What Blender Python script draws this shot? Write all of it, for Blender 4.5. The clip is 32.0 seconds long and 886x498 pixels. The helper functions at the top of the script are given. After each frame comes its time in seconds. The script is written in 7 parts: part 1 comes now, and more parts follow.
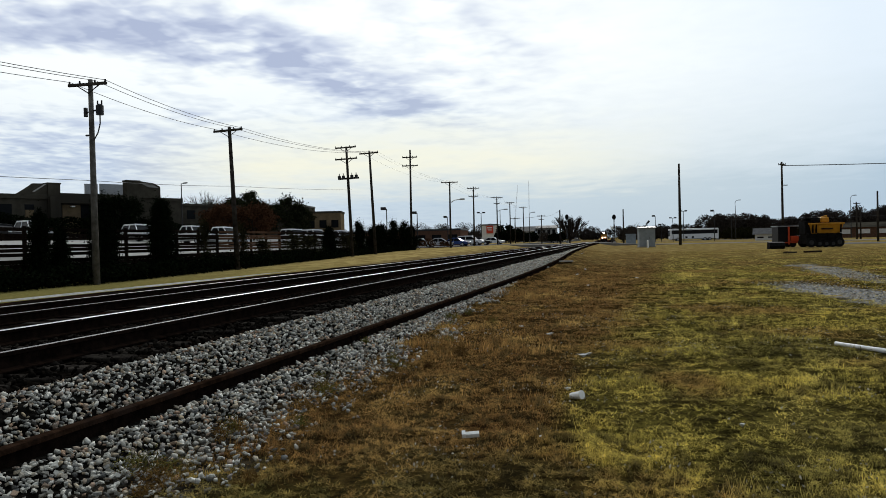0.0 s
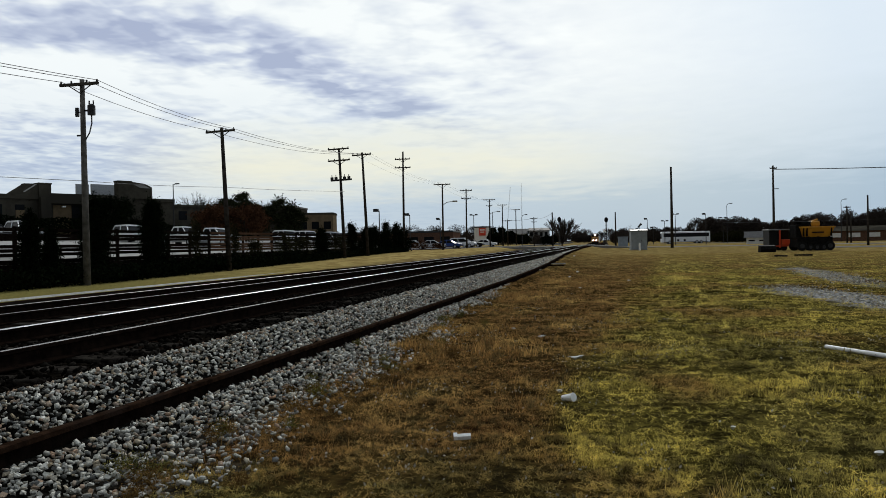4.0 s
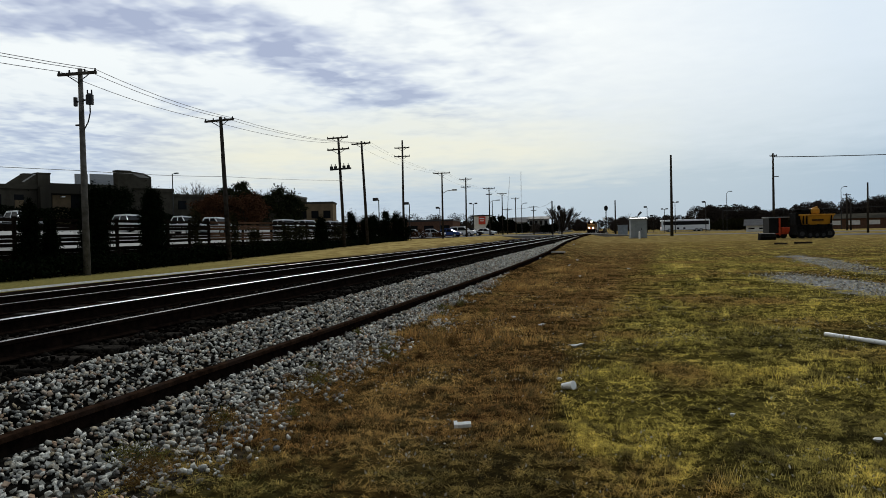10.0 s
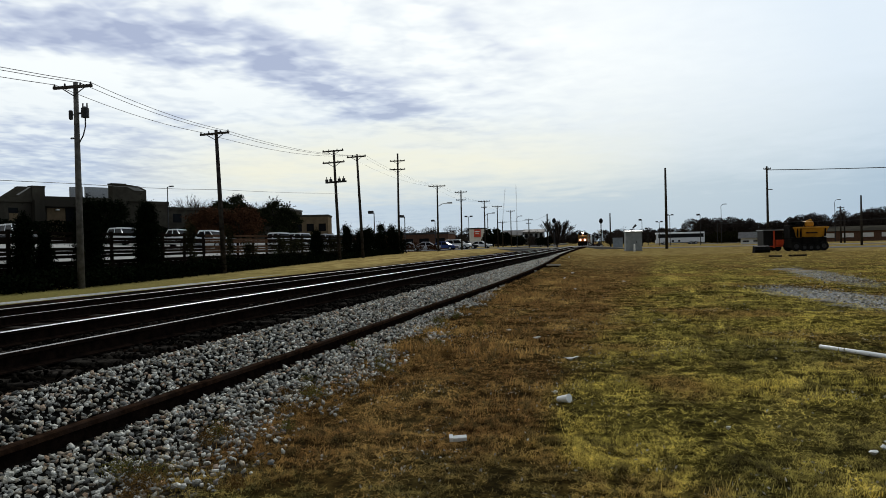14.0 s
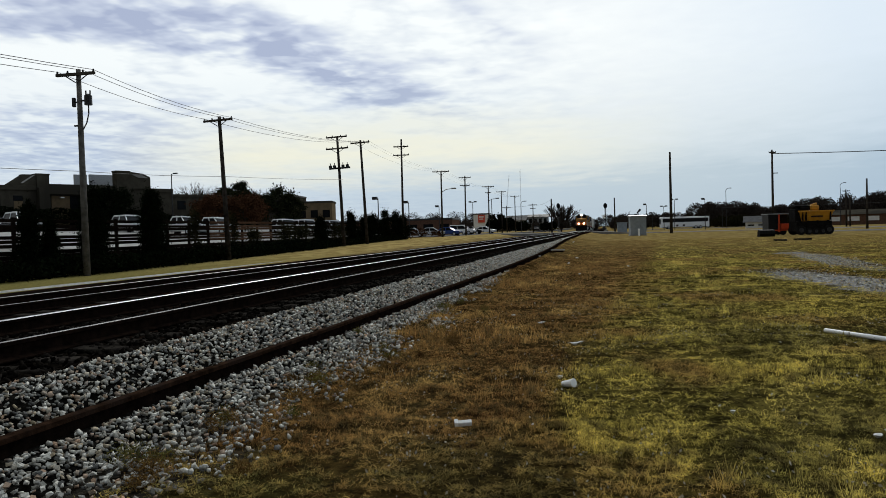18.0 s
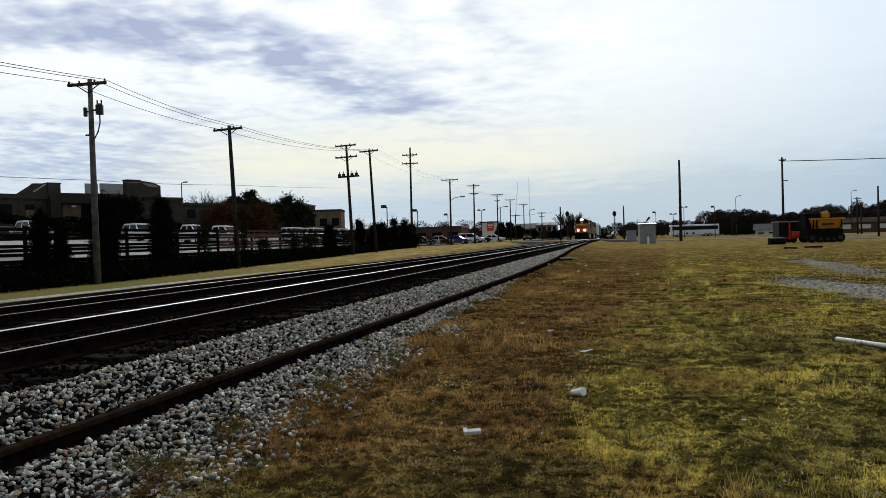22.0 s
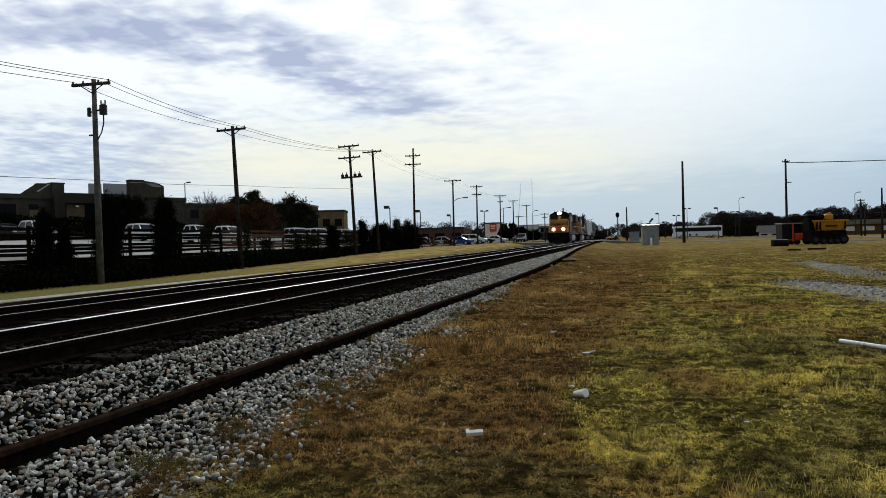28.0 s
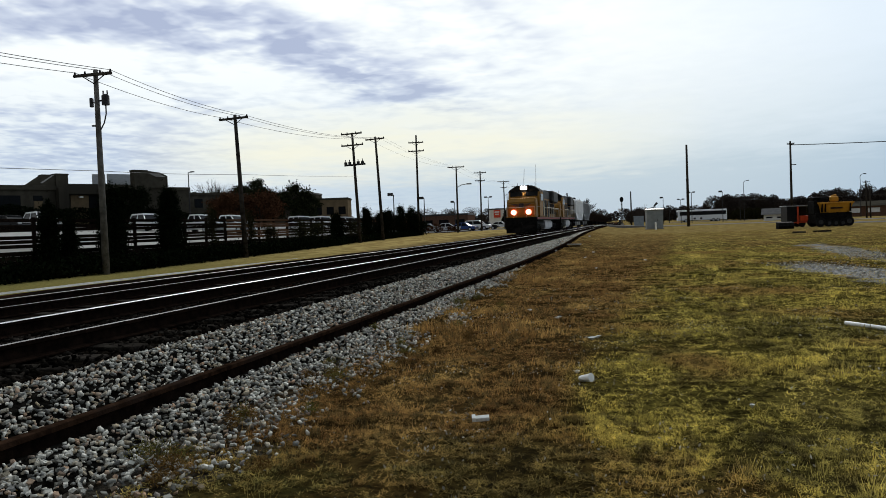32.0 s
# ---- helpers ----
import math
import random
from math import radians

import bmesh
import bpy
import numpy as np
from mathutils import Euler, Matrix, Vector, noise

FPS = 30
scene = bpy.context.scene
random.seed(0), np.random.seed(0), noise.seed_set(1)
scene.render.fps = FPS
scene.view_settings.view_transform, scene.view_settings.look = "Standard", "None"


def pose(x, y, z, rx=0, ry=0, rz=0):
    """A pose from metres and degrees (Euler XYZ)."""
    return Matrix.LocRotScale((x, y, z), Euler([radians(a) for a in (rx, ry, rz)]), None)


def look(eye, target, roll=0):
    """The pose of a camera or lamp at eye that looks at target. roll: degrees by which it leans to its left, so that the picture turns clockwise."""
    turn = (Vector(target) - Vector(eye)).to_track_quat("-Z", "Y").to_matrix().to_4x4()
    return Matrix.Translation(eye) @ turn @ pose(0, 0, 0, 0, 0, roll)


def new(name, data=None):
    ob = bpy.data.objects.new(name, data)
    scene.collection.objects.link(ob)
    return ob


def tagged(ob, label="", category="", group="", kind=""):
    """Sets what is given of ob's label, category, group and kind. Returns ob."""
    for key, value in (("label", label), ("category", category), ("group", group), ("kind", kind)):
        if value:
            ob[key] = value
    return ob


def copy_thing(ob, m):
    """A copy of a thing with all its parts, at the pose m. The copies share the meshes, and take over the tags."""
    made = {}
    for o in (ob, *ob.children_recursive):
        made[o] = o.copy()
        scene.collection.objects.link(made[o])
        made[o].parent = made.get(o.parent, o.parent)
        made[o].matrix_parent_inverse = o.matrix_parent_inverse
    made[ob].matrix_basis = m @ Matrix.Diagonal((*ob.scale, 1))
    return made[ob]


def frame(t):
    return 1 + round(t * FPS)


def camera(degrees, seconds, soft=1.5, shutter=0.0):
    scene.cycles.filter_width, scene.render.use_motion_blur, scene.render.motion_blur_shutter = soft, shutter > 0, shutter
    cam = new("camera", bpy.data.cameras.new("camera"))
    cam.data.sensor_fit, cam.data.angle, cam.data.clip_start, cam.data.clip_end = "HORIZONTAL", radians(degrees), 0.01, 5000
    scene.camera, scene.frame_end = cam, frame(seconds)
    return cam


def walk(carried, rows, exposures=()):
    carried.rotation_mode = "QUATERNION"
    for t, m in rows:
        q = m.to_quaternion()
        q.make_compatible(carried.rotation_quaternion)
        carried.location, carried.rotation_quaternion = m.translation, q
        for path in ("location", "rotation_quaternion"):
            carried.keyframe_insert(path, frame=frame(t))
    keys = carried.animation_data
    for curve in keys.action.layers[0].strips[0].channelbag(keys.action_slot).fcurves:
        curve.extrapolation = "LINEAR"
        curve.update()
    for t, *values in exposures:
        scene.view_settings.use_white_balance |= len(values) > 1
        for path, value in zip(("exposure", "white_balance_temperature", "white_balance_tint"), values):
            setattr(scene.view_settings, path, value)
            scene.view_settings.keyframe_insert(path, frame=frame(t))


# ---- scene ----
cam = camera(60.0, 32.0, soft=0.8)
EYE = (0.0, 0.0, 1.5)
PATH = [
    (0, 89.42, 1.43, 12.30), (0.5, 89.48, 1.32, 12.07), (1, 89.74, 1.38, 11.68),
    (1.5, 89.68, 1.13, 11.76), (2, 89.49, 1.08, 11.49), (2.5, 89.53, 1.12, 11.65),
    (3, 89.21, 0.90, 11.92), (3.5, 89.62, 1.18, 11.82), (5.5, 89.16, 1.11, 11.49),
    (6, 89.12, 1.28, 11.52), (6.5, 88.83, 1.18, 11.79), (7, 88.86, 1.22, 11.69),
    (7.5, 88.89, 1.33, 11.91), (8, 88.81, 1.30, 11.59), (8.5, 88.95, 1.25, 11.64),
    (9, 88.85, 1.33, 11.77), (9.5, 88.60, 1.35, 11.70), (10, 88.72, 1.37, 11.72),
    (10.5, 88.57, 1.33, 11.78), (11, 88.65, 1.35, 11.84), (11.5, 88.09, 1.21, 11.58),
    (12, 88.53, 1.35, 11.53), (12.5, 88.60, 1.35, 11.51), (13, 89.01, 1.48, 11.73),
    (13.5, 89.75, 1.33, 11.44), (15.5, 88.97, 1.64, 11.42), (16, 88.77, 1.69, 11.59),
    (16.5, 88.63, 1.65, 11.56), (17, 88.67, 1.72, 11.52), (17.5, 88.70, 1.85, 11.53),
    (18, 88.61, 1.71, 11.68), (18.5, 88.30, 1.70, 11.75), (19, 88.37, 1.64, 11.79),
    (19.5, 88.24, 1.43, 11.72), (20, 88.30, 1.53, 11.90), (20.5, 88.73, 1.54, 12.00),
    (21, 88.76, 1.57, 12.11), (21.5, 89.21, 1.64, 12.01), (22, 89.24, 1.77, 12.34),
    (22.5, 88.75, 1.81, 11.98), (23, 88.47, 1.81, 12.12), (23.5, 88.40, 1.85, 12.18),
    (24, 88.28, 1.77, 12.41), (24.5, 88.14, 1.92, 12.46), (25, 88.26, 1.99, 12.60),
    (25.5, 88.43, 1.85, 12.38), (27.5, 88.82, 1.90, 12.71), (28, 89.31, 1.62, 12.55),
    (28.5, 89.08, 1.68, 12.44), (29, 88.86, 1.88, 12.72), (29.5, 88.66, 2.03, 12.62),
    (30, 88.42, 2.10, 12.57), (30.5, 88.32, 2.25, 12.81), (31, 88.26, 2.32, 12.79),
    (31.5, 88.26, 2.06, 12.62), (32, 88.32, 2.28, 12.85),
]
# the clip darkens by a tenth of a stop or so and comes back
LEVELS = ((0, 0.0), (1, -0.09), (3, -0.11), (11.5, -0.10), (13, -0.03), (16, -0.11), (18, -0.08), (20, -0.02), (32, 0.0))
walk(cam, [(t, pose(*EYE, rx, ry, rz)) for t, rx, ry, rz in PATH], [(t, stops, 6300, 10) for t, stops in LEVELS])

# ---- daylight: bright overcast, the sun veiled ahead above the line ----
SUN_EL, SUN_AZ = 24.0, 3.0      # degrees above the horizon, to the right of the +y axis
world = bpy.data.worlds.new("world")
scene.world = world
world.use_nodes = True
wn, wl = world.node_tree.nodes, world.node_tree.links
wn.clear()


def wnode(kind, **values):
    n = wn.new(kind)
    for key, value in values.items():
        n.inputs[int(key[1:])].default_value = value
    return n


def wmath(op, a, b=None, clamp=False):
    n = wn.new("ShaderNodeMath")
    n.operation, n.use_clamp = op, clamp
    for i, v in enumerate((a, b)):
        if v is None:
            continue
        if isinstance(v, (int, float)):
            n.inputs[i].default_value = v
        else:
            wl.new(v, n.inputs[i])
    return n.outputs[0]


def wramp(fac, stops):
    n = wn.new("ShaderNodeValToRGB")
    while len(n.color_ramp.elements) < len(stops):
        n.color_ramp.elements.new(0.5)
    for e, (p, c) in zip(n.color_ramp.elements, stops):
        e.position, e.color = p, (*c, 1)
    wl.new(fac, n.inputs[0])
    return n.outputs[0]


def wmix(fac, a, b, mode="MIX"):
    n = wn.new("ShaderNodeMix")
    n.data_type, n.blend_type = "RGBA", mode
    for i, v in ((0, fac), (6, a), (7, b)):
        if isinstance(v, (int, float)):
            n.inputs[i].default_value = v
        elif isinstance(v, tuple):
            n.inputs[i].default_value = (*v, 1)
        else:
            wl.new(v, n.inputs[i])
    return n.outputs[2]


sky = wn.new("ShaderNodeTexSky")
sky.sky_type, sky.sun_disc = "NISHITA", False
sky.sun_elevation, sky.sun_rotation = radians(SUN_EL), radians(SUN_AZ)
where = wn.new("ShaderNodeTexCoord")
axes = wn.new("ShaderNodeSeparateXYZ")
wl.new(where.outputs["Generated"], axes.inputs[0])
dx, dy, dz = axes.outputs
up = wmath("MAXIMUM", dz, 0.0)


# axes of the open sky over the line: along it, across it, and height over distance
SIDE = radians(11.7)
ahead = wmath("MAXIMUM", wmath("SUBTRACT", wmath("MULTIPLY", dy, math.cos(SIDE)), wmath("MULTIPLY", dx, math.sin(SIDE))), 0.15)
across = wmath("DIVIDE", wmath("ADD", wmath("MULTIPLY", dx, math.cos(SIDE)), wmath("MULTIPLY", dy, math.sin(SIDE))), ahead)
height = wmath("DIVIDE", up, ahead)
plane = wn.new("ShaderNodeCombineXYZ")
wl.new(across, plane.inputs[0])
wl.new(height, plane.inputs[1])


def layer(scale, detail, rough, ox, oy, stretch=1.0, twist=0.0, lift=0.10):
    """Noise on a flat cloud deck seen from below."""
    far = wmath("ADD", height, lift)
    co = wn.new("ShaderNodeCombineXYZ")
    wl.new(wmath("DIVIDE", across, far), co.inputs[0])
    wl.new(wmath("DIVIDE", 1.0, far), co.inputs[1])
    mp = wn.new("ShaderNodeMapping")
    mp.inputs[1].default_value = (ox, oy, 0)
    mp.inputs[2].default_value = (0, 0, radians(twist))
    mp.inputs[3].default_value = (stretch, 1, 1)
    wl.new(co.outputs[0], mp.inputs[0])
    nz = wn.new("ShaderNodeTexNoise")
    nz.inputs["Scale"].default_value, nz.inputs["Detail"].default_value = scale, detail
    nz.inputs["Roughness"].default_value = rough
    nz.inputs["Distortion"].default_value = 0.25
    wl.new(mp.outputs[0], nz.inputs[0])
    return wmath("SUBTRACT", nz.outputs[0], 0.5)


def patch(cu, cv, ru, rv, a, weight):
    """A soft oval of thicker (or, below nought, thinner) cloud."""
    mp = wn.new("ShaderNodeMapping")
    mp.vector_type = "TEXTURE"
    mp.inputs[1].default_value, mp.inputs[2].default_value, mp.inputs[3].default_value = (cu, cv, 0), (0, 0, radians(a)), (ru, rv, 1)
    wl.new(plane.outputs[0], mp.inputs[0])
    ln = wn.new("ShaderNodeVectorMath")
    ln.operation = "LENGTH"
    wl.new(mp.outputs[0], ln.inputs[0])
    mr = wn.new("ShaderNodeMapRange")
    mr.interpolation_type = "SMOOTHSTEP"
    mr.inputs[1].default_value, mr.inputs[2].default_value = 1.35, 0.15
    mr.inputs[3].default_value, mr.inputs[4].default_value = 0.0, weight
    wl.new(ln.outputs[1], mr.inputs[0])
    return mr.outputs[0]


big = layer(1.1, 3, 0.5, 3.1, 1.7, 0.8, 20)
fine = layer(4.0, 3, 0.48, 7.3, 4.1, 0.95, 14)
tufts = layer(9.5, 2.5, 0.5, 2.2, 9.4, 0.9, 12)
# a long lavender bank slanting down to the right, breaks in it, and thinner veils
thick = None
for oval in ((-0.49, 0.296, 0.27, 0.055, -7, 0.85), (-0.29, 0.268, 0.16, 0.055, -14, 0.60), (-0.165, 0.226, 0.13, 0.042, -22, 0.85), (-0.068, 0.180, 0.115, 0.030, -17, 0.85),
             (-0.55, 0.138, 0.20, 0.046, -4, 0.85), (-0.40, 0.105, 0.18, 0.022, -3, 0.42), (-0.33, 0.160, 0.10, 0.020, -8, 0.30), (0.06, 0.265, 0.10, 0.022, -30, 0.22),
             (-0.50, 0.240, 0.12, 0.022, -6, -0.75), (-0.26, 0.205, 0.10, 0.020, -14, -0.35), (-0.20, 0.300, 0.09, 0.018, -10, -0.35)):
    q = patch(*oval)
    thick = q if thick is None else wmath("ADD", thick, q)
rough_part = wramp(wmath("ADD", across, 0.6), ((0.0, (1, 1, 1)), (0.62, (0.9, 0.9, 0.9)), (0.82, (0.20, 0.20, 0.20))))
mottle = wmath("ADD", wmath("ADD", wmath("MULTIPLY", big, 1.1), wmath("MULTIPLY", fine, 2.0)), wmath("MULTIPLY", tufts, 1.5))
thick = wmath("MULTIPLY", thick, wmath("ADD", wmath("MULTIPLY", mottle, 0.55), 0.56))
thick = wmath("ADD", wmath("ADD", thick, wmath("MULTIPLY", wmath("MULTIPLY", mottle, 0.60), rough_part)), 0.10)
cloud = wramp(thick, ((0.0, (1.06, 1.09, 1.06)), (0.22, (0.92, 0.965, 0.98)), (0.55, (0.67, 0.73, 0.845)), (1.0, (0.46, 0.52, 0.68))))
# glow of the veiled sun
az, el = radians(SUN_AZ), radians(SUN_EL)
toward = (math.sin(az) * math.cos(el), math.cos(az) * math.cos(el), math.sin(el))
dot = wmath("ADD", wmath("ADD", wmath("MULTIPLY", dx, toward[0]), wmath("MULTIPLY", dy, toward[1])), wmath("MULTIPLY", dz, toward[2]))
# clear pale blue veil towards the upper right
veil = wramp(wmath("ADD", across, wmath("MULTIPLY", height, 0.35)), ((0.30, (0, 0, 0)), (0.62, (0.85, 0.85, 0.85))))
cloud = wmix(veil, cloud, (0.80, 0.90, 0.985))
away = wramp(dot, ((0.0, (0.32, 0.32, 0.32)), (0.25, (0.62, 0.62, 0.62)), (0.6, (1, 1, 1))))
# blue-grey haze at the horizon, thicker to the right, and a warm bright gap under the deck to the left
rim = wmath("ADD", dz, wmath("MULTIPLY", wmath("ADD", fine, big), 0.045))
low = wramp(rim, ((0.0, (1, 1, 1)), (0.06, (0.95, 0.95, 0.95)), (0.12, (0.45, 0.45, 0.45)), (0.20, (0.08, 0.08, 0.08)), (0.27, (0, 0, 0))))
low = wmix(1.0, low, wramp(wmath("ADD", dx, 0.6), ((0.1, (0.62, 0.62, 0.62)), (0.62, (1, 1, 1)))), "MULTIPLY")
haze = wramp(dot, ((0.78, (0.46, 0.58, 0.71)), (0.90, (0.41, 0.545, 0.665)), (0.95, (0.53, 0.64, 0.70))))
deck = wmix(low, cloud, haze)
gap_el = wramp(rim, ((0.05, (0, 0, 0)), (0.10, (1, 1, 1)), (0.165, (0, 0, 0))))
gap_az = wramp(wmath("ADD", dx, 0.7), ((0.12, (0, 0, 0)), (0.27, (0.9, 0.9, 0.9)), (0.60, (0.78, 0.78, 0.78)), (0.82, (0, 0, 0))))
deck = wmix(wmix(1.0, gap_el, gap_az, "MULTIPLY"), deck, (0.985, 0.955, 0.755))
blue = wmix(1.0, sky.outputs[0], (0.05, 0.05, 0.05), "MULTIPLY")
final = wmix(1.0, wmix(0.95, blue, deck), away, "MULTIPLY")
back = wn.new("ShaderNodeBackground")
back.inputs[1].default_value = 1.0
wl.new(final, back.inputs[0])
out = wn.new("ShaderNodeOutputWorld")
wl.new(back.outputs[0], out.inputs[0])

sun_data = bpy.data.lights.new("sun", "SUN")
sun_data.energy, sun_data.angle, sun_data.color = 1.5, radians(13), (1.0, 0.95, 0.86)
sun = new("sun", sun_data)
sun.matrix_basis = look((0, 200, 200 * math.tan(el)), (-200 * math.tan(az), 0, 0))


# ---- materials ----
def mat(name, a, b=None, rough=0.8, metal=0.0, scale=4.0, detail=6.0, bump=0.0, bscale=None, spread=(0.35, 0.65), per=0.0, c=None, cscale=0.4, cspread=(0.5, 0.62), spec=None, emit=0.0):
    """Two colours mixed by noise, a third in larger patches, relief, and a difference from piece to piece."""
    m = bpy.data.materials.new(name)
    m.use_nodes = True
    n, l = m.node_tree.nodes, m.node_tree.links
    bsdf = n["Principled BSDF"]
    bsdf.inputs["Roughness"].default_value, bsdf.inputs["Metallic"].default_value = rough, metal
    bsdf.inputs["Specular IOR Level"].default_value = (0.5 if rough < 0.5 else 0.25 if rough < 0.8 else 0.0) if spec is None else spec
    geo = n.new("ShaderNodeTexCoord")
    nz = n.new("ShaderNodeTexNoise")
    nz.inputs["Scale"].default_value, nz.inputs["Detail"].default_value = scale, detail
    l.new(geo.outputs["Object"], nz.inputs["Vector"])
    rp = n.new("ShaderNodeValToRGB")
    rp.color_ramp.elements[0].position, rp.color_ramp.elements[1].position = spread
    rp.color_ramp.elements[0].color = (*a, 1)
    rp.color_ramp.elements[1].color = (*(b or tuple(v * 1.25 for v in a)), 1)
    l.new(nz.outputs[0], rp.inputs[0])
    col = rp.outputs[0]
    if c:
        n2 = n.new("ShaderNodeTexNoise")
        n2.inputs["Scale"].default_value, n2.inputs["Detail"].default_value = cscale, 5
        l.new(geo.outputs["Object"], n2.inputs["Vector"])
        r2 = n.new("ShaderNodeMapRange")
        r2.inputs[1].default_value, r2.inputs[2].default_value = cspread
        l.new(n2.outputs[0], r2.inputs[0])
        mx = n.new("ShaderNodeMix")
        mx.data_type = "RGBA"
        l.new(r2.outputs[0], mx.inputs[0])
        l.new(col, mx.inputs[6])
        mx.inputs[7].default_value = (*c, 1)
        col = mx.outputs[2]
    if per:
        info = n.new("ShaderNodeObjectInfo")
        isl = n.new("ShaderNodeNewGeometry")
        add = n.new("ShaderNodeMath")
        add.operation = "ADD"
        l.new(info.outputs["Random"], add.inputs[0])
        l.new(isl.outputs["Random Per Island"], add.inputs[1])
        frac = n.new("ShaderNodeMath")
        frac.operation = "FRACT"
        l.new(add.outputs[0], frac.inputs[0])
        mr = n.new("ShaderNodeMapRange")
        mr.inputs[3].default_value, mr.inputs[4].default_value = 1 - per, 1 + per
        l.new(frac.outputs[0], mr.inputs[0])
        hv = n.new("ShaderNodeHueSaturation")
        l.new(mr.outputs[0], hv.inputs["Value"])
        l.new(col, hv.inputs["Color"])
        col = hv.outputs[0]
    l.new(col, bsdf.inputs["Base Color"])
    if bump:
        n3 = n.new("ShaderNodeTexNoise")
        n3.inputs["Scale"].default_value, n3.inputs["Detail"].default_value = bscale or scale * 4, 6
        l.new(geo.outputs["Object"], n3.inputs["Vector"])
        bp = n.new("ShaderNodeBump")
        bp.inputs["Strength"].default_value, bp.inputs["Distance"].default_value = bump, 0.05
        l.new(n3.outputs[0], bp.inputs["Height"])
        l.new(bp.outputs[0], bsdf.inputs["Normal"])
    if emit:
        bsdf.inputs["Emission Color"].default_value = (*a, 1)
        bsdf.inputs["Emission Strength"].default_value = emit
    return m


def glass(name, col=(0.008, 0.009, 0.010), rough=0.10):
    m = mat(name, col, rough=rough, scale=2)
    m.node_tree.nodes["Principled BSDF"].inputs["Specular IOR Level"].default_value = 0.05
    return m


M = {}
M["rail_worn"] = mat("worn rail steel", (0.30, 0.30, 0.31), (0.46, 0.46, 0.47), 0.42, 1.0, 3, bump=0.05)
M["rail_rust"] = mat("rusty rail steel", (0.012, 0.007, 0.0045), (0.036, 0.020, 0.0125), 0.85, 0.0, 9, bump=0.3, bscale=40, c=(0.025, 0.016, 0.012), cscale=2)
# Rail sides far darker than the heads: shade under the head, painted in.
M["rail_shade"] = mat("grimy dark rail sides", (0.004, 0.003, 0.0025), (0.013, 0.008, 0.006), 0.9, 0.0, 9, bump=0.3, bscale=40)
M["rail_dull"] = mat("dull rail steel", (0.14, 0.13, 0.125), (0.24, 0.23, 0.22), 0.45, 1.0, 3, bump=0.05)
M["tie"] = mat("creosoted timber", (0.013, 0.011, 0.010), (0.042, 0.037, 0.031), 0.9, 0, 6, bump=0.5, bscale=25, per=0.4)
M["ballast_dark"] = mat("oily dark ballast", (0.003, 0.0025, 0.002), (0.011, 0.009, 0.007), 0.95, 0, 14, bump=0.9, bscale=18, c=(0.018, 0.009, 0.006), cscale=0.5)
# Near black: the bed's colour carries the shade in gaps between stones.
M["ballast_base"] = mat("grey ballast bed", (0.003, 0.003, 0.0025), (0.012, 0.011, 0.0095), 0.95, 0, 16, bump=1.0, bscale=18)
M["stone_dark"] = mat("oily black crushed stone", (0.004, 0.0035, 0.003), (0.014, 0.012, 0.010), 0.9, 0, 7, bump=0.3, bscale=30, per=0.8)
M["dirt_red"] = mat("red-brown dirt and fines", (0.022, 0.009, 0.006), (0.065, 0.027, 0.016), 0.95, 0, 5, bump=0.7, bscale=16, c=(0.012, 0.008, 0.007), cscale=0.6)
M["concrete"] = mat("weathered concrete", (0.30, 0.295, 0.28), (0.42, 0.41, 0.39), 0.9, 0, 2, bump=0.15, c=(0.24, 0.235, 0.22), cscale=0.2)
M["white_gravel"] = mat("pale limestone gravel", (0.50, 0.49, 0.46), (0.72, 0.71, 0.68), 0.9, 0, 12, bump=0.3)
M["asphalt"] = mat("worn asphalt", (0.10, 0.10, 0.10), (0.17, 0.165, 0.16), 0.9, 0, 5, bump=0.2, c=(0.2, 0.19, 0.18), cscale=0.15)
M["asphalt_pale"] = mat("bleached asphalt", (0.17, 0.165, 0.155), (0.25, 0.24, 0.225), 0.9, 0, 5, bump=0.2)
M["pole"] = mat("weathered pole timber", (0.020, 0.017, 0.015), (0.055, 0.048, 0.041), 0.9, 0, 5, bump=0.5, bscale=20, c=(0.10, 0.09, 0.075), cscale=0.25)
M["pole_grey"] = mat("bleached pole timber", (0.085, 0.080, 0.072), (0.16, 0.15, 0.135), 0.9, 0, 5, bump=0.5, bscale=20, c=(0.05, 0.045, 0.04), cscale=0.35)
M["steel_dark"] = mat("dark painted steel", (0.02, 0.02, 0.022), (0.04, 0.04, 0.042), 0.55, 0.2, 6)
M["galv"] = mat("galvanised steel", (0.28, 0.29, 0.30), (0.38, 0.39, 0.40), 0.5, 0.6, 8)
M["wire"] = mat("weathered conductor", (0.05, 0.05, 0.055), (0.08, 0.08, 0.085), 0.6, 0.3, 8)
M["wall_brown"] = mat("brown stucco", (0.044, 0.040, 0.031), (0.066, 0.060, 0.047), 0.9, 0, 1.2, bump=0.2, bscale=30, c=(0.035, 0.032, 0.026), cscale=0.15)
M["wall_tan"] = mat("tan render", (0.12, 0.09, 0.055), (0.17, 0.125, 0.075), 0.9, 0, 1.0, bump=0.2, bscale=30)
M["wall_light"] = mat("pale panel wall", (0.66, 0.67, 0.68), (0.78, 0.79, 0.80), 0.7, 0, 1.0)
M["wall_pale"] = mat("pale grey render", (0.24, 0.25, 0.26), (0.32, 0.33, 0.34), 0.9, 0, 1.0)
M["brick"] = mat("red-brown brickwork", (0.09, 0.05, 0.035), (0.14, 0.08, 0.055), 0.9, 0, 3, bump=0.2)
M["glass"] = glass("dark glazing")
